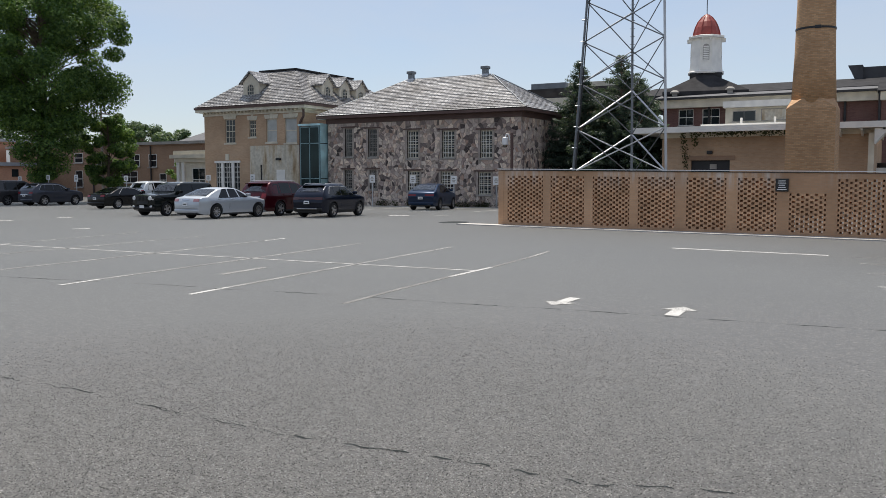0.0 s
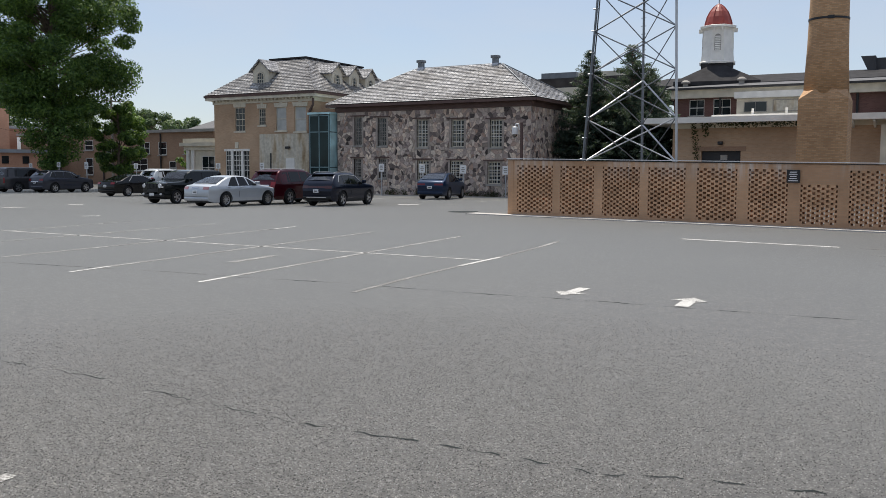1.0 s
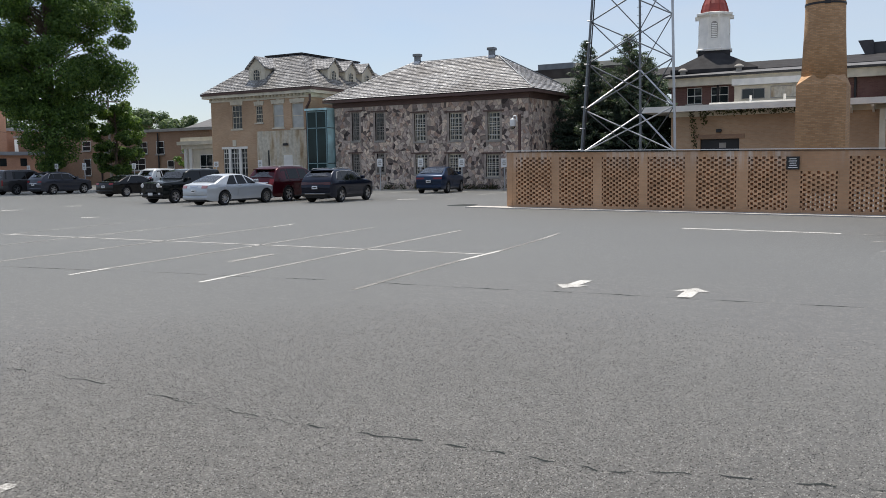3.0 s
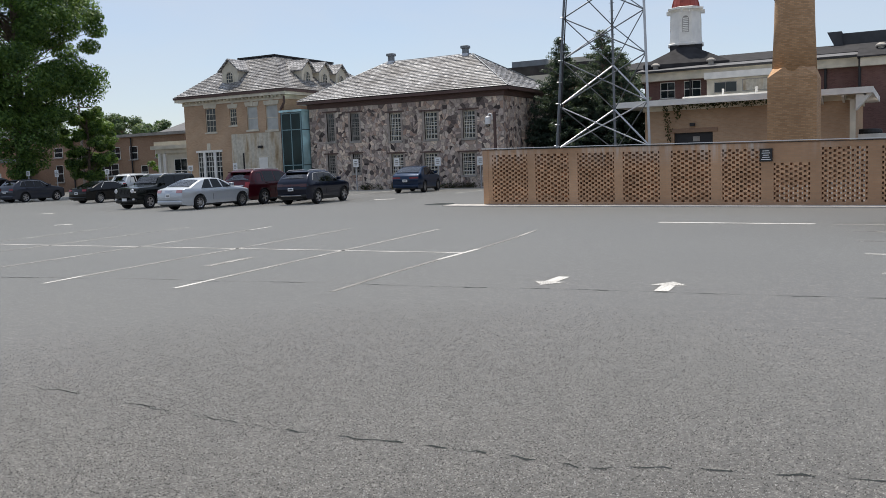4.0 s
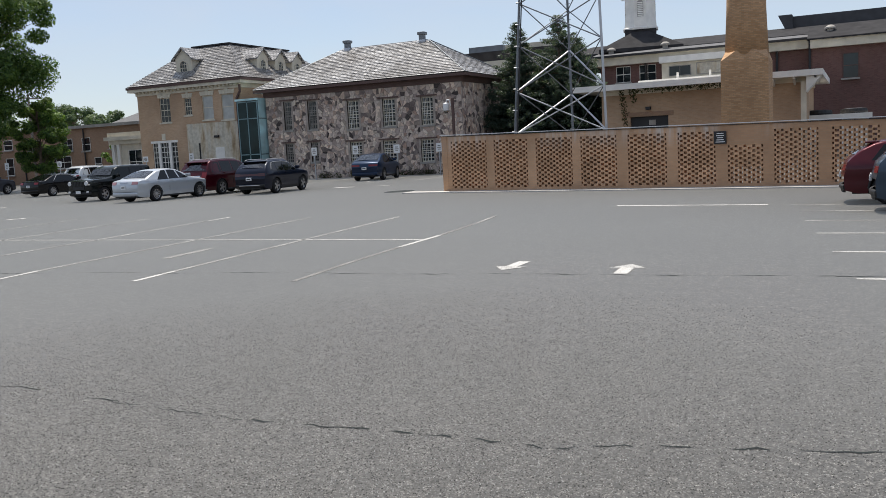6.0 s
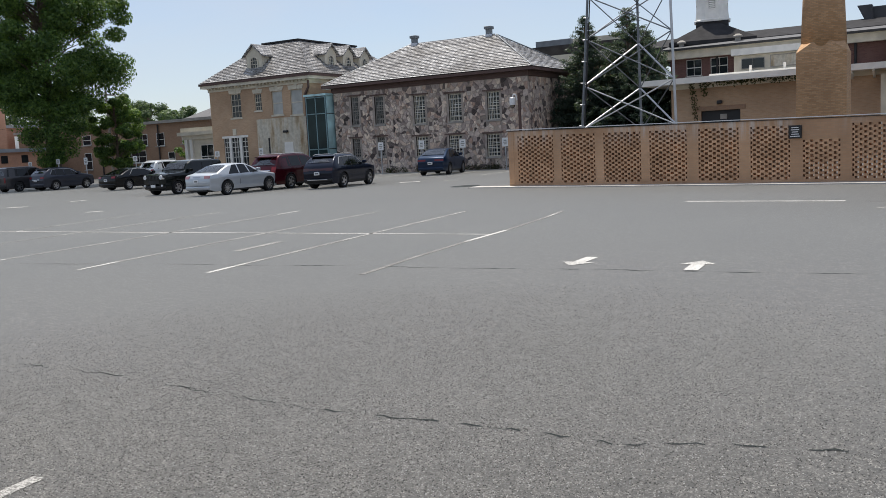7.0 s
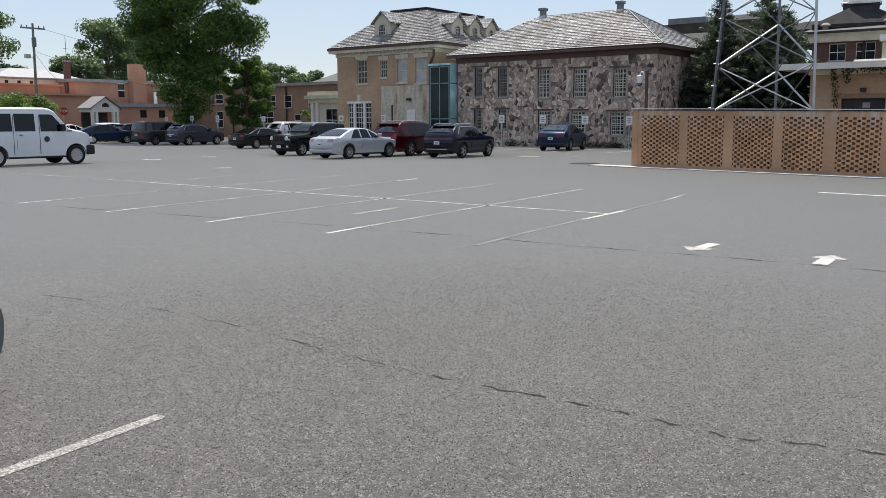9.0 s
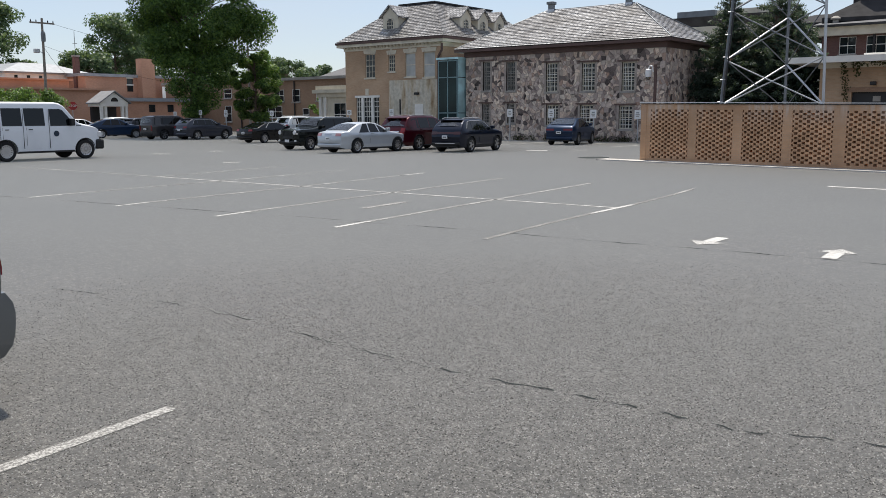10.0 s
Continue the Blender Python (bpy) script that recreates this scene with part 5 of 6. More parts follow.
def vehicle(kind, m, length, width, height, paint, label, category="car", wheel=0.34, base=0.58, front_over=0.19, spokes=10, rails=False, cladding=False, name="car", bumper=None, trim=False, bumper_top=None, tail=None, strip=None, chrome=None):
    """A parked vehicle; its nose points along its own +x, its origin lies on the ground under its middle."""
    sh = SHAPES[kind]
    L, W, H = length, width, height
    car = thing(name, m, label, category, "parked cars")
    X = lambda f: (f - 0.5) * L
    axles = (X(1 - front_over) - base * L, X(1 - front_over))
    z0, ra = {"van": 0.34, "sedan": 0.22}.get(kind, 0.25), wheel + 0.06
    zb = sh["belt"] * H
    lip, dent = (0.012, 0.004) if kind == "van" else (0.05, 0.016)     # shoulder set back under the glass, hollow along the doors

    def half(x, z):
        f = abs(x / L * 2)
        plan = 1 - 0.13 * max(0.0, (f - 0.66) / 0.34) ** 2
        u = z / zb
        if u > 1:
            side = 1 - lip - (0.10 if kind == "van" else 0.25 if kind != "boxy" else 0.14) * (z - zb) / (H - zb)
        elif u > 0.84:
            side = 1 - lip * ((u - 0.84) / 0.16) ** 1.5
        else:
            side = 1 - 0.11 * ((0.84 - u) / 0.84) ** 2 - dent * math.exp(-((u - 0.58) / 0.10) ** 2)
        return W / 2 * plan * side

    def top_z(f):
        for (fa, qa), (fb, qb) in zip(sh["top"], sh["top"][1:]):
            if fa <= f <= fb and fb > fa:
                return H * (qa + (qb - qa) * (f - fa) / (fb - fa))
        return H * sh["top"][-1][1]

    def low_z(x):
        z = z0 + 0.08 * max(0.0, (abs(x) / L - 0.42) / 0.08)
        for ax in axles:
            if abs(x - ax) < ra:
                z = max(z, wheel + math.sqrt(ra * ra - (x - ax) ** 2))
        return z

    stations = {round(k / 60, 4) for k in range(61)} | {f for f, q in sh["top"]} | {0.004, 0.008, 0.992, 0.996}
    for ax in axles:
        stations |= {round((ax + ra * math.cos(math.pi * k / 14)) / L + 0.5, 4) for k in range(15)}
    bm = bmesh.new()
    rings = []
    for f in sorted(stations):
        x, zt, zl = X(f), top_z(f), low_z(X(f))
        zt = max(zt, zl + 0.08)
        k_end = min(1.0, max(0.15, min(f, 1 - f) / 0.12))     # tighter edges at the nose and tail
        r = min(0.10 * k_end, 0.4 * (zt - zl))
        edge = 0.13 * k_end
        ring = []
        knee = min(zb, zt - r - 0.02)
        for k in range(12):
            z = zl + (knee - zl) * k / 11
            ring.append((half(x, z), z))
        for k in range(1, 5):
            z = knee + (zt - r - knee) * k / 4
            ring.append((half(x, z), z))
        c = half(x, zt - r)
        for k in range(1, 6):
            a = math.pi / 2 * k / 5
            ring.append((c - edge + edge * math.cos(a) - 0.02 * k / 5, zt - r + (r - 0.02) * math.sin(a)))
        c = ring[-1][0]
        ring += [(c * g, zt - 0.02 * g * g) for g in (0.66, 0.33, 0.0)]
        ring = ring + [(-y, z) for y, z in ring[-2::-1]]
        row = []
        for y, z in ring:
            u = y / half(x, z)
            bend = 0.10 * u * u * min(1, max(0, (abs(x) / L - 0.40) / 0.1))
            row.append(bm.verts.new((x - math.copysign(bend, x), y, z)))
        rings.append(row)
    for p, q in zip(rings, rings[1:]):
        for i in range(len(p) - 1):
            bm.faces.new((p[i], q[i], q[i + 1], p[i + 1]))
        bm.faces.new((q[0], p[0], p[-1], q[-1]))
    bm.faces.new(rings[0])
    bm.faces.new(rings[-1][::-1])
    bmesh.ops.recalc_face_normals(bm, faces=bm.faces[:])
    body = part("body", bm, PAINT[paint], car)
    for p in body.data.polygons:
        p.use_smooth = True
    body.data.set_sharp_from_angle(angle=radians(38))
    # dark lips round the wheel openings; sills without cladding are black for the shade beneath
    for s in (-1, 1):
        for ax in axles:
            bm = bmesh.new()
            arc = [(ax + ra * 1.01 * math.cos(math.pi * k / 12), wheel + ra * 1.01 * math.sin(math.pi * k / 12)) for k in range(13)]
            for p, q in zip(arc, arc[1:]):
                if min(p[1], q[1]) > z0 - 0.02:
                    tube(bm, (p[0], s * (half(*p) - 0.004), p[1]), (q[0], s * (half(*q) - 0.004), q[1]), 0.028 if cladding else 0.014, sides=6)
            part("wheel_arch", bm, PLASTIC, car)
        bm = bmesh.new()
        y = half(0, z0 + 0.06)
        box(bm, axles[0] + ra, axles[1] - ra, min(s * (y - 0.1), s * (y + 0.006)), max(s * (y - 0.1), s * (y + 0.006)), z0 - 0.03, z0 + (0.14 if cladding else 0.06), 0.02)
        part("sill", bm, PLASTIC, car)
        if trim:
            bm = bmesh.new()
            line = [sh["sides"][0][0], sh["sides"][0][3]] + [p for w in sh["sides"] for p in (w[-1],)][1:] + [sh["sides"][-1][1]]
            line = [(X(f), q * H * 0.985 + (0.02 if 0 < k < len(line) - 1 else 0)) for k, (f, q) in enumerate(line)]
            for p, q in zip(line, line[1:]):
                tube(bm, (p[0], s * (half(*p) + 0.004), p[1]), (q[0], s * (half(*q) + 0.004), q[1]), 0.014, sides=6)
            part("window_trim", bm, STEEL, car, "bright metal trim round the side windows")
    bm = bmesh.new()
    box(bm, X(0.06), X(0.94), -W / 2 + 0.26, W / 2 - 0.26, z0 - 0.02, 0.62 * zb)
    part("underbody", bm, PLASTIC, car)
    # glass
    for ends, nm in ((sh["rear"], "rear_window"), (sh["front"], "windscreen")):
        (fa, qa), (fb, qb) = ends
        rows = []
        for k in range(4):
            f, q = fa + (fb - fa) * k / 3, qa + (qb - qa) * k / 3
            x, z = X(f), q * H
            hw = half(x, z) * 0.87
            rows.append([(x + (0.02 if nm == "windscreen" else -0.02) - (0 if abs(x) < 0.4 * L else math.copysign(0.08 * u * u, x)), u * hw, z * (1 - 0.02 * u * u * (z / H) ** 2) + 0.018) for u in (-1, -0.5, 0, 0.5, 1)])
        bm = bmesh.new()
        grid = [[bm.verts.new(p) for p in r] for r in rows]
        faces = [bm.faces.new((grid[i][j], grid[i][j + 1], grid[i + 1][j + 1], grid[i + 1][j])) for i in range(3) for j in range(4)]
        bmesh.ops.solidify(bm, geom=faces, thickness=0.012)
        part(nm, bm, CAR_GLASS, car)
    panes = sh["sides"] if kind == "van" else [[(f, q - 0.035 if q < 0.78 else q + 0.012) for f, q in poly] for poly in sh["sides"]]
    for poly in panes:
        for s in (-1, 1):
            if kind == "van" and s == 1 and poly[0][0] < 0.5:
                continue
            pts = [(X(f), s * (half(X(f), q * H) + 0.002), q * H * 0.985) for f, q in poly]
            bm = bmesh.new()
            sheet(bm, pts if s < 0 else pts[::-1], 0.010)
            part("side_window", bm, CAR_SIDE, car)
    if kind != "van":
        for pa, pb in zip(panes, panes[1:]):
            for s in (-1, 1):
                pts = [(X(f), s * (half(X(f), q * H) + 0.001), q * H * 0.985) for f, q in (pa[1], pb[0], pb[-1], pa[2])]
                bm = bmesh.new()
                sheet(bm, pts if s < 0 else pts[::-1], 0.006)
                part("pillar", bm, PLASTIC, car)
    def end_x(front, z):
        pts = [(X(f), q * H) for f, q in (sh["top"][::-1] if front else sh["top"])]
        if z <= pts[0][1]:
            low = X(0.99) if front else X(0.01)
            k = max(0.0, (z - z0) / (pts[0][1] - z0))
            return low + (pts[0][0] - low) * k
        for (xa, za), (xb, zb_) in zip(pts, pts[1:]):
            if za <= z <= zb_ and zb_ > za:
                return xa + (xb - xa) * (z - za) / (zb_ - za)
        return pts[0][0]

    def curved(nm, front, u0, u1, za, zc, material, proud, parent=None):
        """A panel that follows the rounded front or rear of the body."""
        bm = bmesh.new()
        grid = []
        for i in range(7):
            z = za + (zc - za) * i / 6
            out = proud * (0.3 + 0.7 * (1 - abs(i / 3 - 1) ** 4)) if proud > 0.03 else proud
            x = end_x(front, z)
            row = []
            for j in range(7):
                u = u0 + (u1 - u0) * j / 6
                bend = 0.10 * u * u * min(1, max(0, (abs(x) / L - 0.40) / 0.1))
                row.append(bm.verts.new((x - math.copysign(bend, x) + (out if front else -out), u * (half(x, z) + (0.25 * out if proud > 0.03 else 0)), z)))
            grid.append(row)
        faces = [bm.faces.new((grid[i][j], grid[i][j + 1], grid[i + 1][j + 1], grid[i + 1][j])) for i in range(6) for j in range(6)]
        deep = 0.05 if proud < 0.05 else 0.32
        inner = bmesh.ops.extrude_face_region(bm, geom=faces)
        for v in inner["geom"]:
            if isinstance(v, bmesh.types.BMVert):
                v.co.x += -deep if front else deep
        bmesh.ops.recalc_face_normals(bm, faces=bm.faces[:])
        panel = part(nm, bm, material, parent or car, smooth=True)
        panel.data.set_sharp_from_angle(angle=radians(35))
        return panel

    # doors: seams and handles
    for s in (-1, 1):
        for f0, f1 in ((0.41, 0.57), (0.24, 0.40)):
            x = X(f0 + 0.01)
            bm = bmesh.new()
            y = half(x, zb * 0.9) + 0.003
            box(bm, x, x + 0.16, min(s * y, s * (y + 0.03)), max(s * y, s * (y + 0.03)), zb * 0.90, zb * 0.90 + 0.035, 0.008)
            part("door_handle", bm, PLASTIC if kind == "van" else PAINT[paint], car)
            pts = []
            for q in (0.24, 0.45, 0.7, 0.97):
                z = zb * q
                if z > z0 + 0.05:
                    pts.append((X(f0 - 0.005), s * (half(X(f0), z) + 0.001), z))
            bm = bmesh.new()
            for p, q in zip(pts, pts[1:]):
                tube(bm, p, q, 0.006, sides=4)
            part("door_seam", bm, PLASTIC, car)
        x = X(sh["front"][1][0] - 0.05)
        y = half(x, zb) + 0.02
        bm = bmesh.new()
        box(bm, x - 0.10, x + 0.08, min(s * y, s * (y + 0.19)), max(s * y, s * (y + 0.19)), zb + 0.03, zb + (0.32 if kind == "van" else 0.18), 0.03)
        part("mirror", bm, PLASTIC if kind == "van" else PAINT[paint], car)
        r_u, r_z, f_u, f_z = LAMPS[kind]
        curved("tail_lamp", False, s * r_u[0], s * r_u[1], zb * r_z[0], zb * r_z[1], tail or LAMP_RED, 0.012)
        curved("head_lamp", True, s * f_u[0], s * f_u[1], H * f_z[0], H * f_z[1], LAMP_CLEAR, 0.012)
    if strip:
        curved("lamp_strip", False, -LAMPS[kind][0][0], LAMPS[kind][0][0], zb * strip[0], zb * strip[1], LAMP_DARK, 0.010)
    if chrome:
        curved("chrome_strip", False, -chrome[2], chrome[2], zb * chrome[0], zb * chrome[1], CHROME, 0.05 if chrome[0] < 0.5 else 0.016)
    lower = PLASTIC if cladding or kind in ("suv", "boxy", "van") else PAINT[paint]
    curved("rear_bumper", False, -0.99, 0.99, z0 + 0.08, bumper_top or 0.46 * zb, lower if bumper is None else PAINT[paint], bumper or 0.035)
    curved("front_bumper", True, -0.97, 0.97, z0 + 0.08, bumper_top or 0.44 * zb, lower, 0.04)
    curved("rear_valance", False, -0.8, 0.8, z0 + 0.02, z0 + 0.12, PLASTIC, 0.01)
    curved("grille", True, -0.5, 0.5, 0.36 * H, 0.47 * H, PLASTIC, 0.014)
    zp = zb * (0.62 if kind != "van" else 0.5)
    plate = curved("number_plate", False, -0.18, 0.18, zp, zp + 0.15, SIGN_WHITE, 0.02)
    curved("plate_bar", False, -0.12, 0.12, zp + 0.05, zp + 0.10, PLASTIC, 0.024, plate)
    if kind in ("raked", "suv"):
        bm = bmesh.new()
        fx = sh["rear"][1][0]
        box(bm, X(fx) - 0.16, X(fx) + 0.14, -W * 0.33, W * 0.33, sh["rear"][1][1] * H - 0.01, sh["rear"][1][1] * H + 0.035, 0.012)
        part("spoiler", bm, PAINT[paint], car)
    if rails:
        for s in (-1, 1):
            bm = bmesh.new()
            p = [(X(f), s * (half(X(f), H * 0.97) - 0.10), H * 0.975 + dz) for f, dz in ((.16, 0.0), (.20, 0.045), (.50, 0.045), (.55, 0.0))]
            for u, v in zip(p, p[1:]):
                tube(bm, u, v, 0.02, sides=6)
            part("roof_rail", bm, STEEL, car)
    tyre, disc, rim = wheel_meshes(wheel, 0.23, spokes)
    for ax in axles:
        for s in (-1, 1):
            wh = new("wheel", tyre)
            wh.parent = car
            wh.matrix_basis = pose(ax, s * (W / 2 - 0.125), wheel, 90 * -s, 0, 0)
            for nm, me in (("rim", rim), ("brake_disc", disc)):
                o = new(nm, me)
                o.parent = wh
    return car


AWAY, TOWARD, RIGHT = 90, -90, 0
vehicle("sedan", pose(-30.1, 32.2, 0, 0, 0, AWAY - 2), 4.88, 1.86, 1.49, "silver", "silver four-door sedan parked on the asphalt", wheel=0.34, tail=LAMP_PALE, chrome=(0.90, 0.93, 0.3))
jeep = vehicle("boxy", pose(-34.9, 33.7, 0, 0, 0, TOWARD), 4.41, 1.80, 1.72, "green_black", "dark boxy compact off-roader facing the lot", wheel=0.35, spokes=5, rails=True)
boxed("grille_panel", (2.205, 2.225, -0.60, 0.60, 0.78, 1.03), PAINT["green_black"], jeep)
for k in range(7):
    boxed("grille_slot", (2.227, 2.235, -0.34 + k * 0.10, -0.28 + k * 0.10, 0.80, 1.01), PLASTIC, jeep)
for s_ in (-1, 1):
    bm = bmesh.new()
    tube(bm, (2.20, s_ * 0.56, 0.92), (2.245, s_ * 0.56, 0.92), 0.12, 0.10, 16)
    part("round_lamp", bm, LAMP_CLEAR, jeep)
    bm = bmesh.new()
    tube(bm, (2.20, s_ * 0.62, 0.50), (2.26, s_ * 0.62, 0.50), 0.06, 0.05, 12)
    part("fog_lamp", bm, LAMP_CLEAR, jeep)
boxed("front_plate", (2.24, 2.255, -0.16, 0.16, 0.42, 0.56), SIGN_WHITE, jeep)
vehicle("suv", pose(-29.95, 36.55, 0, 0, 0, AWAY), 5.0, 2.0, 1.80, "red", "dark red large sport utility car with roof rails", wheel=0.38, spokes=5, rails=True, bumper=0.035, chrome=(0.80, 0.84, 0.62))
vehicle("raked", pose(-26.25, 35.75, 0, 0, 0, AWAY + 6), 4.5, 1.86, 1.65, "navy", "dark navy crossover with silver roof rails", wheel=0.37, spokes=5, rails=True, cladding=True, trim=True, strip=(0.82, 0.91), tail=LAMP_DARK, chrome=(0.38, 0.43, 0.7))
vehicle("coupe_suv", pose(-26.97, 47.4, 0, 0, 0, AWAY + 11), 4.6, 1.88, 1.62, "blue", "dark blue crossover with sloping rear glass", wheel=0.36, spokes=10)
vehicle("sedan", pose(-46.4, 40.4, 0, 0, 0, AWAY), 4.85, 1.82, 1.42, "black", "black four-door sedan parked in the row", wheel=0.34, trim=True)
vehicle("raked", pose(-57.4, 43.1, 0, 0, 0, AWAY), 4.58, 1.85, 1.68, "grey", "dark grey crossover parked in the row", wheel=0.36, spokes=5, trim=True, chrome=(0.73, 0.76, 0.5))
vehicle("boxy", pose(-60.6, 42.4, 0, 0, 0, AWAY), 4.85, 1.99, 1.84, "brown_grey", "brownish grey boxy sport utility car", wheel=0.37, spokes=5, rails=True)
vehicle("coupe_suv", pose(-67.9, 42.0, 0, 0, 0, AWAY - 22), 4.7, 1.9, 1.66, "blue", "dark blue crossover at the row's end", wheel=0.36)
vehicle("suv", pose(-52.0, 48.6, 0, 0, 0, AWAY), 4.9, 1.95, 1.78, "pale", "pale silver sport utility car behind the sedan", wheel=0.37, rails=True)
vehicle("sedan", pose(-56.5, 50.0, 0, 0, 0, AWAY), 4.8, 1.83, 1.45, "green_black", "dark sedan parked behind the row", wheel=0.33)
vehicle("sedan", pose(-78.1, 44.7, 0, 0, 0, AWAY - 10), 4.8, 1.83, 1.60, "pale", "pale silver sedan parked near the stop sign", wheel=0.33)
vehicle("suv", pose(-74.4, 47.0, 0, 0, 0, AWAY - 12), 4.7, 1.85, 1.74, "pale", "pale silver estate car behind the blue crossover", wheel=0.35)
vehicle("suv", pose(-70.6, 46.7, 0, 0, 0, AWAY + 4), 4.6, 1.85, 1.68, "grey", "dark grey crossover behind the blue one", wheel=0.35)
van = vehicle("van", pose(-36.65, 18.55, 0, 0, 0, AWAY), 5.7, 2.01, 2.42, "white", "white passenger van with tinted side windows", "van", wheel=0.41, base=0.602, front_over=0.145, spokes=16, name="van", bumper_top=0.78)
bm = bmesh.new()
lathe(bm, [(0.12, 0.0), (0.12, 0.006), (0.02, 0.006)], 24)
badge = part("door_emblem", bm, PAINT["slate_blue"], van, "round dark emblem on the door")
badge.matrix_basis = pose(0.72, -1.012, 1.10, 90, 0, 0)
boxed("front_bumper", (2.52, 2.92, -0.97, 0.97, 0.40, 0.82), PLASTIC, van, "black plastic wrap-round bumper", 0.07)
boxed("radiator_grille", (2.76, 2.86, -0.80, 0.80, 0.84, 1.18), PLASTIC, van, bevel=0.02)
for s_ in (-1, 1):
    boxed("corner_lamp", (2.62, 2.85, min(s_ * 0.80, s_ * 0.91), max(s_ * 0.80, s_ * 0.91), 0.92, 1.16), LAMP_CLEAR, van, bevel=0.03)
for f in (-1.62, -0.68, 0.42):
    boxed("door_seam", (f, f + 0.012, -1.013, -0.99, 0.5, 2.1), PLASTIC, van)
boxed("badge_bar", (1.62, 1.86, -1.0, -0.985, 1.40, 1.46), STEEL_DARK, van)
vehicle("raked", pose(1.88, 22.9, 0, 0, 0, RIGHT), 4.5, 1.86, 1.48, "bright_red", "deep red crossover backed by the screen wall", wheel=0.36, cladding=True)
vehicle("raked", pose(2.5, 20.45, 0, 0, 0, RIGHT), 4.5, 1.84, 1.56, "slate_blue", "slate blue crossover parked beside the red one", wheel=0.35, cladding=True)
vehicle("suv", pose(-6.15, 0.25, 0, 0, 0, TOWARD), 4.6, 1.85, 1.78, "mid_grey", "grey crossover parked close to the painted line", wheel=0.35, bumper=0.075, bumper_top=0.73)

# ---- low brick wing and far buildings ----
def block(name, label, dims, wall_mat, roof_mat=ROOF_GREY, edge=0.3, category="building"):
    x0, x1, y0, y1, z1 = dims
    t = thing(name, (0, 0, 0), label, category)
    boxed("wall", (x0, x1, y0, y1, -0.2, z1 - edge), wall_mat, t)
    boxed("roof", (x0 - 0.35, x1 + 0.35, y0 - 0.35, y1 + 0.35, z1 - edge, z1), roof_mat, t)
    return t


low = block("brick_wing", "two-storey brown brick wing with pale roof edge", (-98, -66.2, 68, 78, 6.0), BROWN_BRICK, SILL)
for x0, x1, z0, z1, c in ((-86.1, -84.9, 1.1, 3.0, 1), (-80.6, -76.0, 1.6, 2.9, 4), (-74.2, -73.0, 3.3, 4.7, 1), (-77.2, -75.6, 3.4, 4.7, 2), (-86.2, -84.8, 3.9, 5.0, 1), (-82.5, -80.5, 3.6, 4.8, 2), (-72.6, -71.6, 1.2, 2.6, 1), (-70.4, -69.4, 3.4, 4.7, 1)):
    window(low, x0, x1, z0, z1, 68 - 0.14, WHITE, GLASS, c, 2, inset=0.13)
for x in (-83.0, -73.8):
    bm = bmesh.new()
    tube(bm, (x, 67.85, 0), (x, 67.85, 5.6), 0.08)
    part("downspout", bm, DARK_METAL, low)

front = block("entrance_wing", "low red-brown brick wing with flat roof", (-104, -92, 43.0, 57.0, 4.9), ORANGE_BRICK, ORANGE_BRICK, 0.2)
upper = block("upper_block", "tan brick upper block behind the entrance", (-103.5, -94.5, 38.0, 53.0, 5.95), ORANGE_BRICK, ORANGE_BRICK, 0.15)
pent = block("white_penthouse", "white rendered penthouse with pale hip roof", (-114, -104, 50.5, 61.0, 7.1), WHITE, PALE_ROOF, 0.2)
bm = bmesh.new()
hip_roof(bm, -114.5, -103.5, 50, 61.4, 7.1, -112, -106.5, 53.5, 57.5, 8.3, 0.05)
part("roof", bm, PALE_ROOF, pent)
for y in (51.8, 53.3, 54.8, 59.5):
    boxed("window", (-104.05, -103.98, y - 0.2, y + 0.2, 6.2, 6.7), GLASS, pent)
stack = thing("brick_stack", (-102, 58.3, 0), "square dark brick chimney stack with aerial", "chimney")
boxed("shaft", (-0.30, 0.30, -0.30, 0.30, 4.5, 9.0), RED_BRICK, stack)
boxed("cap", (-0.36, 0.36, -0.36, 0.36, 9.0, 9.2), SILL, stack)
bm = bmesh.new()
tube(bm, (0, 0, 9.2), (0, 0, 12.0), 0.03)
tube(bm, (0, -0.3, 10.6), (0, 0.3, 10.6), 0.025)
part("aerial", bm, DARK_METAL, stack)
orange = block("orange_brick_block", "two-storey orange brick block with pale roof edge", (-112, -100, 58.2, 74.0, 7.0), ORANGE_BRICK, PALE_ROOF, 0.35)
boxed("pier", (-99.98, -98.8, 65.2, 67.1, 0, 9.0), ORANGE_BRICK, orange)
for z in (4.9, 5.75):
    boxed("window", (-100.04, -99.93, 63.8, 64.6, z, z + 0.75), GLASS, orange)
    boxed("sill", (-100.1, -99.9, 63.7, 64.7, z + 0.76, z + 0.9), WHITE, orange)
lean = block("link_corridor", "single-storey brown brick corridor with pale roof", (-98, -90, 57.2, 67.0, 3.9), ORANGE_BRICK, PALE_ROOF, 0.4)
for y in (60.5, 63.0):
    boxed("window", (-90.02, -89.94, y - 0.4, y + 0.4, 2.3, 3.15), GLASS, lean)
bm = bmesh.new()
tube(bm, (-94.0, 65.0, 3.9), (-94.0, 65.0, 5.4), 0.2)
part("flue", bm, WHITE, lean)

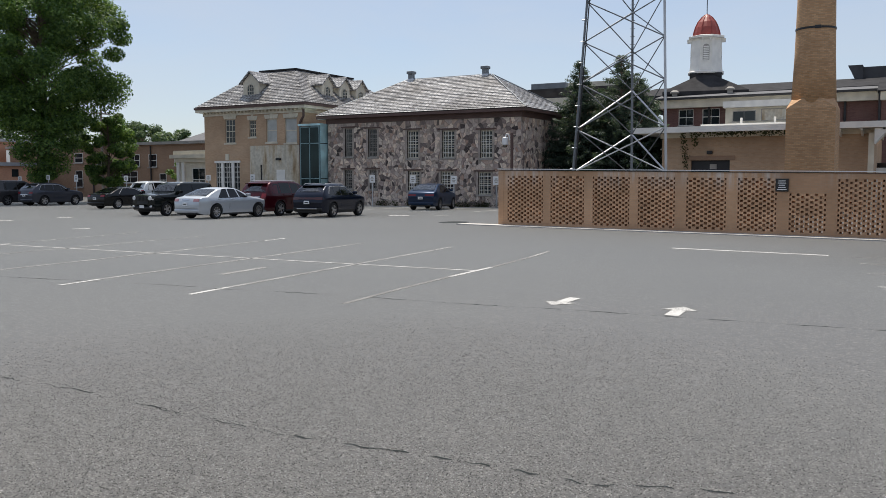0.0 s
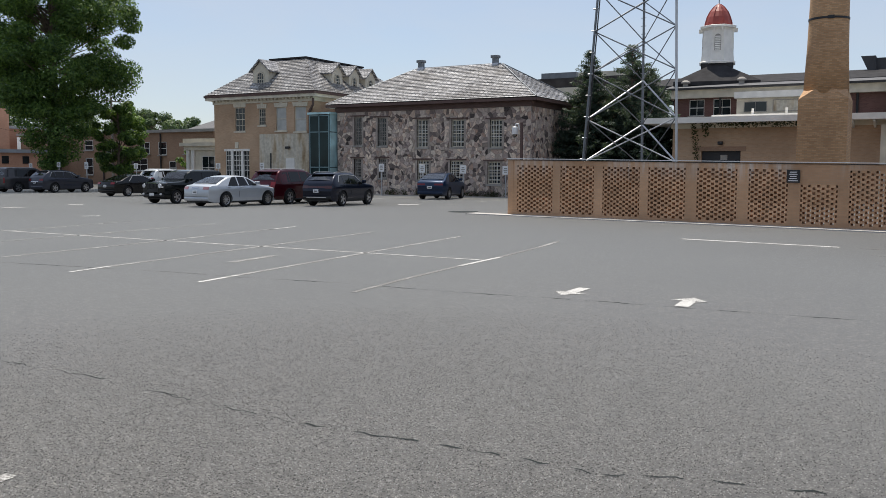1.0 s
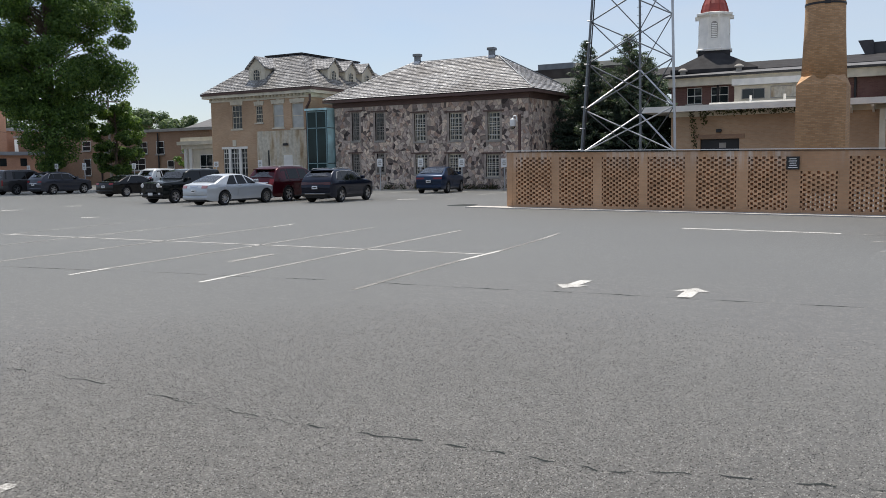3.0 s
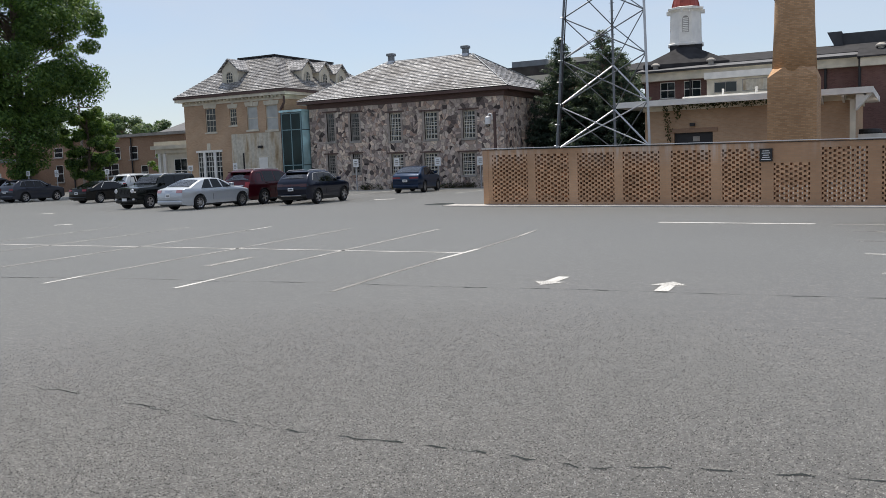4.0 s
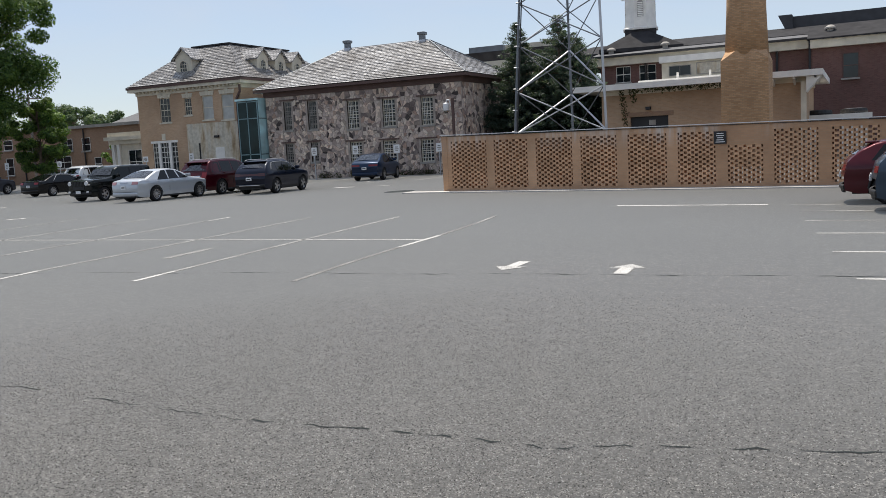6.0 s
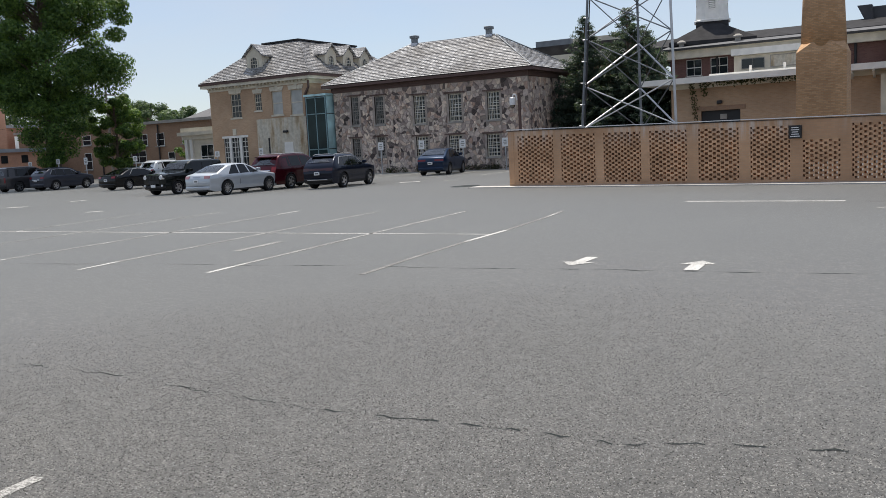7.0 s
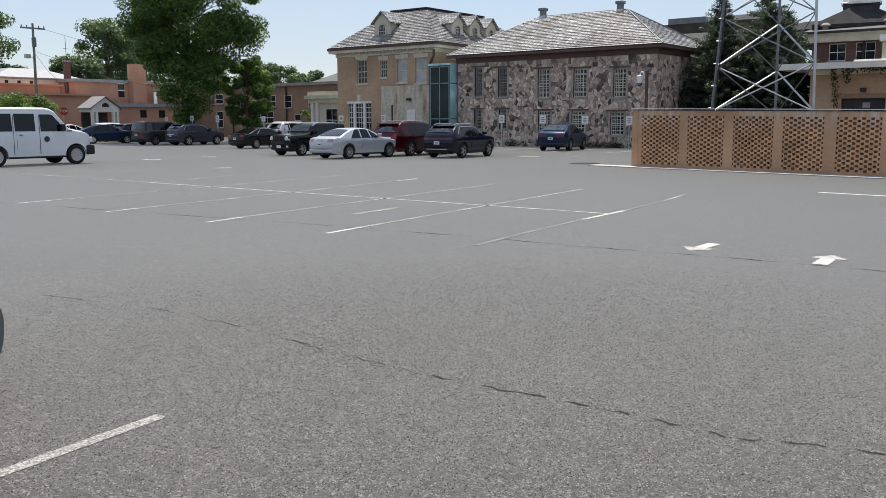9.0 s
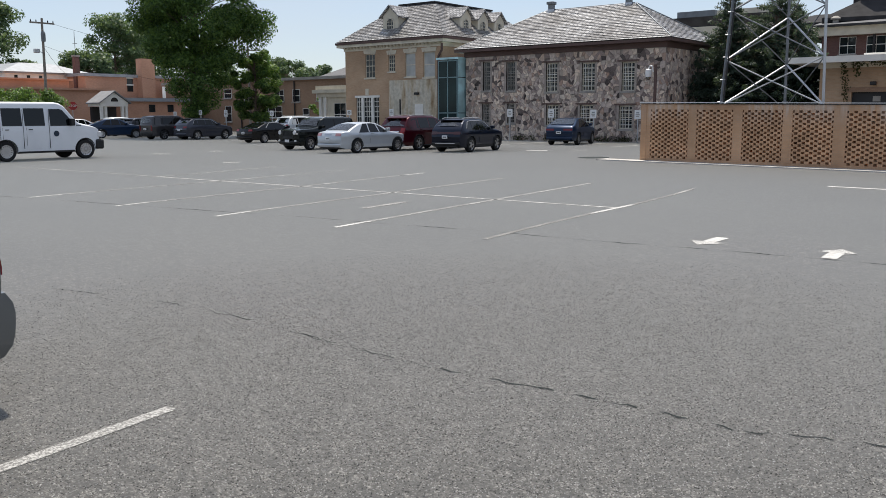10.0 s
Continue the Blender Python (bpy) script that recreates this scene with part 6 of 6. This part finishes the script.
portico = thing("entrance_portico", (-84.0, 52.0, 0), "white gabled entrance portico with square columns", "portico")
bm = bmesh.new()
prism(bm, [(-1.65, 3.2), (1.65, 3.2), (0.0, 4.3)], 0, -2.4, 0.0)
part("gable", bm, WHITE, portico)
bm = bmesh.new()
for s in (-1, 1):
    prism(bm, [(s * 1.85, 3.12), (0, 4.36), (0, 4.48), (s * 1.85, 3.24)], 0, -2.4, 0.2)
part("roof", bm, ROOF_GREY, portico)
boxed("beam", (-2.4, -0.02, -1.6, 1.6, 2.85, 3.2), WHITE, portico)
for y in (-1.55, -1.1, 0.85, 1.3):
    boxed("column", (-0.35, -0.05, y, y + 0.26, 0, 2.9), WHITE, portico, bevel=0.02)
boxed("doorway", (-2.4, -2.0, -1.4, 1.4, 0, 2.8), DARK_METAL, portico)
bm = bmesh.new()
prism(bm, [(0.42 * math.cos(k * math.pi / 10), 3.35 + 0.42 * math.sin(k * math.pi / 10)) for k in range(11)], 0, 0.0, 0.03)
part("fanlight", bm, GLASS, portico)

far_house = thing("far_house", (-84.5, 85, 0), "pale far house with grey hip roof", "house")
boxed("wall", (-1.9, 4.5, 0, 8, 0, 7.0), CREAM, far_house)
bm = bmesh.new()
hip_roof(bm, -2.4, 5.0, -0.6, 8.6, 7.0, 0.4, 3.4, 3, 5, 8.6, 0.1)
part("roof", bm, ROOF_MID, far_house)
boxed("attic", (1.9, 4.4, 2.0, 6.0, 7.4, 10.3), ROOF_MID, far_house)
window(far_house, -1.0, 0.1, 5.6, 6.7, -0.14, WHITE, GLASS, 1, 2, inset=0.13)

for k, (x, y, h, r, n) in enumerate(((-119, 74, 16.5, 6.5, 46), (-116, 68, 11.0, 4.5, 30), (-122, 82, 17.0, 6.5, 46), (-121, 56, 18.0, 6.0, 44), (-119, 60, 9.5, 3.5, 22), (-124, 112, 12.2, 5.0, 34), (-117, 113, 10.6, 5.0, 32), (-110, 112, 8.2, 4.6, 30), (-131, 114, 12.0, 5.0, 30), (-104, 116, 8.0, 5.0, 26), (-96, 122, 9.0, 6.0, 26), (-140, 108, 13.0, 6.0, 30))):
    broad_tree("far_tree", pose(x, y, 0), h, r, 0.35, int(n * 2.0), 260, 0.19, 40 + k, LEAF_HAZED, "green tree behind the far buildings, haze put into its leaf colour", 0.15)
for k in range(5):
    broad_tree("hedge_bush", pose(-82.5 + k * 0.3, 34.5 + k * 1.9, 0), 4.2, 2.9, 0.1, 46, 260, 0.09, 60 + k, LEAF, "dense green hedge bush beside the lot", 0.1)


def utility_pole(x, y, h, lean_by, label, lamp=False):
    t = thing("utility_pole", (x, y, 0), label, "utility pole", "utility poles")
    bm = bmesh.new()
    tube(bm, (0, 0, -0.2), (lean_by, -lean_by, h), 0.17, 0.11, 10)
    part("pole", bm, WOOD_POLE, t)
    bm = bmesh.new()
    box(bm, lean_by - 0.06, lean_by + 0.06, -lean_by - 1.25, -lean_by + 1.25, h - 0.55, h - 0.40)
    part("crossarm", bm, WOOD_POLE, t)
    for yy in (-1.15, -0.6, 0.6, 1.15):
        bm = bmesh.new()
        lathe(bm, [(0.04, h - 0.4), (0.06, h - 0.33), (0.05, h - 0.25), (0.03, h - 0.18)], 8, (lean_by, -lean_by + yy))
        part("insulator", bm, DARK_METAL, t)
    if lamp:
        bm = bmesh.new()
        tube(bm, (lean_by, -lean_by, h * 0.70), (lean_by + 0.4, -lean_by - 0.8, h * 0.72), 0.03)
        box(bm, lean_by + 0.2, lean_by + 0.6, -lean_by - 1.2, -lean_by - 0.7, h * 0.70, h * 0.735, 0.03)
        part("lamp_arm", bm, STEEL, t)
        bm = bmesh.new()
        lathe(bm, [(0.2, h * 0.80), (0.22, h * 0.82), (0.22, h * 0.87), (0.15, h * 0.885)], 10, (lean_by + 0.25, -lean_by - 0.1))
        part("transformer", bm, STEEL_DARK, t)
    return t


utility_pole(-86.0, 45.7, 11.5, -0.3, "leaning weathered wooden utility pole with lamp", True)
utility_pole(-78.0, 65.0, 9.5, 0.0, "wooden utility pole behind the big tree")
for k, (a, b) in enumerate((((-86.2, 46.6, 11.1), (-78.0, 65.0, 9.2)), ((-86.2, 46.0, 8.8), (-78.0, 65.0, 4.9)), ((-86.2, 46.0, 8.6), (-100.5, 58.0, 7.0)))):
    bm = bmesh.new()
    prev = Vector(a)
    for i in range(1, 13):
        p = Vector(a).lerp(Vector(b), i / 12) - Vector((0, 0, 1.2 * math.sin(math.pi * i / 12)))
        tube(bm, prev, p, 0.015, sides=4)
        prev = p
    tagged(part("overhead_cable", bm, DARK_METAL), "thin black overhead cable between poles", "cable", "cables")

stop = thing("stop_sign", (-82.0, 46.2, 0), "red octagonal stop sign on a steel post", "sign")
bm = bmesh.new()
tube(bm, (0, 0, 0), (0, 0, 3.1), 0.035)
part("post", bm, STEEL, stop)
bm = bmesh.new()
lathe(bm, [(0.42, -0.01), (0.42, 0.01)], 8, twist=math.pi / 8)
plate = part("plate", bm, plain("sign_red", (0.45, 0.03, 0.03), 0.5), stop)
plate.matrix_basis = pose(0.06, 0, 2.85, 0, 90, -25)


def lettered(text, size, material, m, parent, name="lettering"):
    cu = bpy.data.curves.new(name, "FONT")
    cu.body, cu.size, cu.align_x, cu.align_y, cu.extrude = text, size, "CENTER", "CENTER", 0.002
    ob = new(name, cu)
    dg = bpy.context.evaluated_depsgraph_get()
    me = bpy.data.meshes.new_from_object(ob.evaluated_get(dg))
    bpy.data.objects.remove(ob)
    me.materials.clear()
    me.materials.append(material)
    o = new(name, me)
    o.parent = parent
    o.matrix_basis = m
    return o


lettered("STOP", 0.30, SIGN_WHITE, pose(0.085, -0.0115, 2.85, 90, 0, 65), stop)


def bay_sign(x, y, z, h, label="small white parking sign on a thin post", face=-90):
    t = thing("parking_sign", pose(x, y, 0, 0, 0, face + 90), label, "sign", "parking signs")
    bm = bmesh.new()
    box(bm, -0.03, 0.03, -0.0, 0.05, 0, z)
    part("post", bm, STEEL, t)
    bm = bmesh.new()
    box(bm, -0.22, 0.22, -0.02, -0.002, z - h, z, 0.006)
    p = part("plate", bm, SIGN_WHITE, t)
    for k, (w, dz) in enumerate(((0.10, 0.30), (0.14, 0.52), (0.10, 0.72))):
        boxed("print_bar", (-w, w, -0.024, -0.0205, z - h * dz - 0.03, z - h * dz + 0.03), SILL if k else STEEL_DARK, p)
    return t


for x, z in ((-33.85, 2.2), (-30.55, 2.15), (-27.4, 2.1), (-24.3, 2.05)):
    bay_sign(x, 51.0, z, 0.55)
for x, y, z, h in ((-62.9, 47.0, 2.3, 0.4), (-59.5, 47.0, 2.3, 0.55), (-53.8, 47.0, 2.2, 0.4), (-45.3, 47.0, 2.2, 0.38), (-66.5, 47.0, 2.2, 0.38)):
    bay_sign(x, y, z, h)
bay_sign(-46.1, 52.6, 2.3, 0.55)

camera_post = thing("lamp_post", (-22.75, 50.0, 0), "dark square post with white dome camera on a bracket", "post")
boxed("post", (-0.075, 0.075, -0.075, 0.075, 0, 4.75), TRIM_BROWN, camera_post, bevel=0.01)
bm = bmesh.new()
pts = [(-0.14, 0, 4.3), (-0.22, 0, 4.65), (-0.38, 0, 4.68), (-0.46, 0, 4.5)]
for p, q in zip(pts, pts[1:]):
    tube(bm, p, q, 0.04)
part("bracket", bm, SIGN_WHITE, camera_post)
bm = bmesh.new()
lathe(bm, [(0.10, 4.5), (0.17, 4.45), (0.19, 4.2), (0.17, 4.02)], 16, (-0.46, 0))
part("housing", bm, SIGN_WHITE, camera_post)
bm = bmesh.new()
lathe(bm, [(0.155, 4.02), (0.14, 3.92), (0.08, 3.85)], 16, (-0.46, 0))
part("dome", bm, CAR_GLASS, camera_post)

# ---- perforated brick screen wall ----
FA = -10.666     # turn of the wall's line, degrees
screen = thing("screen_wall", pose(-15.0, 31.8, 0, 0, 0, FA), "perforated tan brick screen wall with steel coping", "wall")
BAYS = [(0.43, 2.09), (2.44, 3.91), (4.28, 5.78), (6.12, 7.52), (7.94, 9.34), (9.73, 11.00), (11.40, 12.52), (12.86, 14.17), (14.56, 15.87), (16.26, 17.57), (17.96, 19.27), (19.66, 20.97)]
FT, COURSE, BZ0 = 0.30, 0.0825, 0.132
TOP = lambda i: BZ0 + COURSE * (22 if i != 6 else 16)
END = 21.57
edges = [0.0] + [v for b in BAYS for v in b] + [END]
boxed("plinth", (0, END, 0, FT, -0.2, BZ0), FENCE_SOLID, screen)
for a, b in zip(edges[0::2], edges[1::2]):
    boxed("pier", (a, b, -0.004, FT + 0.004, BZ0, BZ0 + COURSE * 22), FENCE_SOLID, screen)
boxed("panel", (BAYS[6][0], BAYS[6][1], 0, FT, TOP(6), BZ0 + COURSE * 22), FENCE_SOLID, screen)
boxed("top_courses", (0, END, -0.002, FT + 0.002, BZ0 + COURSE * 22, 2.14), FENCE_SOLID, screen)
boxed("end_buttress", (-0.02, 0.24, -0.012, FT + 0.6, -0.1, 2.14), FENCE_SOLID, screen)
boxed("coping", (-0.05, END, -0.04, FT + 0.04, 2.142, 2.165), SIGN_BLACK, screen)
boxed("coping_edge", (-0.06, END, -0.06, -0.042, 2.19, 2.215), SIGN_WHITE, screen, "bright metal edge strip")
bm = bmesh.new()
box(bm, -1.6, END, -0.75, -0.01, -0.1, 0.035)
tagged(part("kerb_strip", bm, CONCRETE), "pale concrete strip along the screen wall", "kerb", kind="structure").matrix_world = pose(-15.0, 31.8, 0, 0, 0, FA)
board = thing("notice_board", pose(-4.018, 29.732, -0.02, 0, 0, FA), "black notice with white lines on the screen wall", "sign")
boxed("plate", (-0.2, 0.2, -0.05, -0.02, 1.44, 1.85), SIGN_BLACK, board, bevel=0.004)
for k, w in enumerate((0.11, 0.13, 0.10, 0.12, 0.15)):
    boxed("print_bar", (-w, w, -0.054, -0.051, 1.765 - k * 0.068, 1.79 - k * 0.068), SIGN_WHITE, board)


def brick_piece_mat():
    m, nt, b = base_mat("screen_brick", 0.9)
    o = nt.nodes.new("ShaderNodeObjectInfo")
    g = nt.nodes.new("ShaderNodeNewGeometry")
    add = nt.nodes.new("ShaderNodeMath")
    add.operation = "ADD"
    fr = nt.nodes.new("ShaderNodeMath")
    fr.operation = "FRACT"
    link(nt, o.outputs["Random"], add.inputs[0])
    link(nt, g.outputs["Random Per Island"], add.inputs[1])
    link(nt, add.outputs[0], fr.inputs[0])
    tone = ramp(nt, fr.outputs[0], [(0.0, (0.47, 0.278, 0.160)), (0.5, (0.55, 0.330, 0.192)), (1.0, (0.63, 0.385, 0.228))])
    n = tex(nt, "ShaderNodeTexNoise", Scale=1.2, Detail=6.0)
    link(nt, mix(nt, "MULTIPLY", 0.5, tone, ramp(nt, n.outputs[0], [(0.35, (0.6, 0.58, 0.56)), (0.65, (1.1, 1.1, 1.1))])), b.inputs["Base Color"])
    return m


def add_bloom(m, z0, z1):
    """Whitish lime streaks that run down from the coping."""
    nt = m.node_tree
    b = nt.nodes["Principled BSDF"]
    old = b.inputs["Base Color"].links[0].from_socket
    c = nt.nodes.new("ShaderNodeTexCoord")
    mp = nt.nodes.new("ShaderNodeMapping")
    mp.inputs["Scale"].default_value = (5.0, 0.4, 0.35)
    link(nt, c.outputs["Object"], mp.inputs["Vector"])
    a = node(nt, "ShaderNodeTexNoise", Scale=1.0, Detail=6.0, Roughness=0.7)
    link(nt, mp.outputs[0], a.inputs["Vector"])
    w = tex(nt, "ShaderNodeTexNoise", Scale=0.33, Detail=2.0)
    sep = nt.nodes.new("ShaderNodeSeparateXYZ")
    link(nt, c.outputs["Object"], sep.inputs[0])
    rise = nt.nodes.new("ShaderNodeMapRange")
    rise.inputs["From Min"].default_value, rise.inputs["From Max"].default_value = z0, z1
    link(nt, sep.outputs[2], rise.inputs[0])
    mask = mix(nt, "MULTIPLY", 1.0, ramp(nt, a.outputs[0], [(0.42, (0, 0, 0)), (0.66, (1, 1, 1))]), rise.outputs[0])
    mask = mix(nt, "MULTIPLY", 1.0, mask, ramp(nt, w.outputs[0], [(0.44, (0, 0, 0)), (0.58, (0.85, 0.85, 0.85))]))
    link(nt, mix(nt, "MIX", mask, old, (0.66, 0.62, 0.57)), b.inputs["Base Color"])


BRICK = brick_piece_mat()
add_bloom(BRICK, 1.35, 2.1)
add_bloom(FENCE_SOLID, 1.35, 2.1)
brick_mesh = {}
for i, (a, b) in enumerate(BAYS):
    joined = bmesh.new() if i not in (7, 8) else None
    n = round((b - a) / 0.27)
    pitch = (b - a) / n
    bl = pitch * 0.575
    for c in range(round((TOP(i) - BZ0) / COURSE)):
        z = BZ0 + c * COURSE
        spans = []
        for k in range(n + 1):
            x = a + (k + (0.5 if c % 2 else 0.0)) * pitch - bl / 2
            x0, x1 = max(a, x), min(b, x + bl)
            if x1 - x0 > 0.02:
                spans.append((x0, x1))
        for x0, x1 in spans:
            if joined is not None:
                box(joined, x0, x1, 0.003, FT - 0.003, z, z + COURSE)
            else:
                w = round(x1 - x0, 3)
                if w not in brick_mesh:
                    bm = bmesh.new()
                    box(bm, 0, w, 0.003, FT - 0.003, 0, COURSE)
                    brick_mesh[w] = finish("brick", bm, BRICK)
                o = new("brick", brick_mesh[w])
                o.parent = screen
                o.matrix_basis = Matrix.Translation((x0, 0, z))
    if joined is not None:
        tagged(part("brick_lattice", joined, BRICK, screen), kind="stuff")
# the coping runs down along the wall with the fall of the lot
fall = lambda x: 1.02 - 0.0070 * x
for o in screen.children:
    if o.data in brick_mesh.values():
        x, y, z = o.matrix_basis.translation
        o.matrix_basis = Matrix.Translation((x, y, z * fall(x))) @ Matrix.Diagonal((1, 1, fall(x), 1))
    else:
        for v in o.data.vertices:
            v.co.z *= fall(v.co.x)

# ---- field stones of the stone building ----
def clip(poly, p, n):
    """The part of a polygon on the side of p away from n."""
    out = []
    for a, b in zip(poly, poly[1:] + poly[:1]):
        da, db = (a[0] - p[0]) * n[0] + (a[1] - p[1]) * n[1], (b[0] - p[0]) * n[0] + (b[1] - p[1]) * n[1]
        if da <= 0:
            out.append(a)
        if (da < 0 < db) or (db < 0 < da):
            t = da / (da - db)
            out.append((a[0] + (b[0] - a[0]) * t, a[1] + (b[1] - a[1]) * t))
    return out


def rubble(u0, u1, v0, v1, holes, size, seed, gap=0.009):
    """Irregular stone outlines that fill a wall but for its holes."""
    rnd = random.Random(seed)
    seeds = []
    v = v0 + size * 0.5
    row = 0
    while v < v1:
        u = u0 + size * (0.25 if row % 2 else 0.6)
        while u < u1:
            q = (u + rnd.uniform(-0.46, 0.46) * size, v + rnd.uniform(-0.46, 0.46) * size)
            if u0 < q[0] < u1 and v0 < q[1] < v1 and rnd.random() > 0.12 and not any(h[0] < q[0] < h[1] and h[2] < q[1] < h[3] for h in holes):
                seeds.append(q)
            u += size
        v += size * 0.86
        row += 1
    cells = []
    for q in seeds:
        poly = [(max(u0, q[0] - 0.8), max(v0, q[1] - 0.8)), (min(u1, q[0] + 0.8), max(v0, q[1] - 0.8)), (min(u1, q[0] + 0.8), min(v1, q[1] + 0.8)), (max(u0, q[0] - 0.8), min(v1, q[1] + 0.8))]
        for r in seeds:
            d = (r[0] - q[0], r[1] - q[1])
            dd = math.hypot(*d)
            if 0 < dd < 1.6:
                n = (d[0] / dd, d[1] / dd)
                poly = clip(poly, (q[0] + n[0] * (dd / 2 - gap), q[1] + n[1] * (dd / 2 - gap)), n)
        for h in holes:
            if q[0] <= h[0]:
                c = ((h[0], 0), (1, 0))
            elif q[0] >= h[1]:
                c = ((h[1], 0), (-1, 0))
            elif q[1] <= h[2]:
                c = ((0, h[2]), (0, 1))
            else:
                c = ((0, h[3]), (0, -1))
            if any(h[0] < p[0] < h[1] and h[2] < p[1] < h[3] for p in poly) or (abs(q[0] - (h[0] + h[1]) / 2) < 1.2 and abs(q[1] - (h[2] + h[3]) / 2) < 1.7):
                poly = clip(poly, *c)
        pieces = [poly]
        if rnd.random() < 0.55:
            a = rnd.uniform(0, math.pi)
            n = (math.cos(a), math.sin(a))
            pieces = [clip(poly, (q[0] - n[0] * gap, q[1] - n[1] * gap), n), clip(poly, (q[0] + n[0] * gap, q[1] + n[1] * gap), (-n[0], -n[1]))]
        for piece in pieces:
            if len(piece) > 2:
                c = (sum(p[0] for p in piece) / len(piece), sum(p[1] for p in piece) / len(piece))
                cells.append((c, piece, rnd.uniform(0.012, 0.05), rnd.random()))
    return cells


def stone_verts(q, poly, out, place):
    """Rings of a pillowed stone, with its vertices put by place(u, v, depth)."""
    k = 0.86
    inner = [(q[0] + (p[0] - q[0]) * k, q[1] + (p[1] - q[1]) * k) for p in poly]
    return [place(*p, 0.004) for p in poly], [place(*p, out * 0.75) for p in poly], [place(*p, out) for p in inner]


def add_stone(bm, rings):
    vs = [[bm.verts.new(p) for p in r] for r in rings]
    n = len(vs[0])
    for a, b in zip(vs, vs[1:]):
        for i in range(n):
            bm.faces.new((a[i], a[(i + 1) % n], b[(i + 1) % n], b[i]))
    bm.faces.new(vs[-1])


holes = [(a - 0.16, b + 0.16, c - 0.14, d + 0.05) for a, b, c, d in S_OPEN]
rest = bmesh.new()
count = 0
for q, poly, out, r in sorted(rubble(SX0 + 0.02, SX1 - 0.02, -0.05, STOP - 0.04, holes, 0.285, 7), key=lambda s: -s[0][0]):
    place = lambda u, v, d: (u, SY0 - d, v)
    if count < 300:
        bm = bmesh.new()
        add_stone(bm, stone_verts((0, 0), [(p[0] - q[0], p[1] - q[1]) for p in poly], out, lambda u, v, d: (u, -d, v)))
        o = part("stone", bm, STONE, wall)
        o.matrix_basis = Matrix.Translation((q[0], SY0, q[1]))
        count += 1
    else:
        add_stone(rest, stone_verts(q, poly, out, place))
tagged(part("stone_fill", rest, STONE, wall), kind="stuff")
rest = bmesh.new()
for q, poly, out, r in rubble(SY0 + 0.02, SY1, -0.05, STOP - 0.04, [], 0.285, 8):
    add_stone(rest, stone_verts(q, poly, out, lambda u, v, d: (SX1 + d, u, v)))
tagged(part("stone_fill", rest, STONE, side_wall), kind="stuff")

# ---- weeds at the foot of the stone wall ----
rnd = random.Random(77)
bm = bmesh.new()
for k in range(34):
    leaf_cloud(bm, (rnd.uniform(-36.5, -23.6), 52.75, 0.16), (0.35, 0.12, rnd.uniform(0.16, 0.42)), 46, 0.05, rnd)
tagged(part("weeds", bm, VINE), "dry dark weeds along the foot of the stone wall", "weeds", kind="stuff")
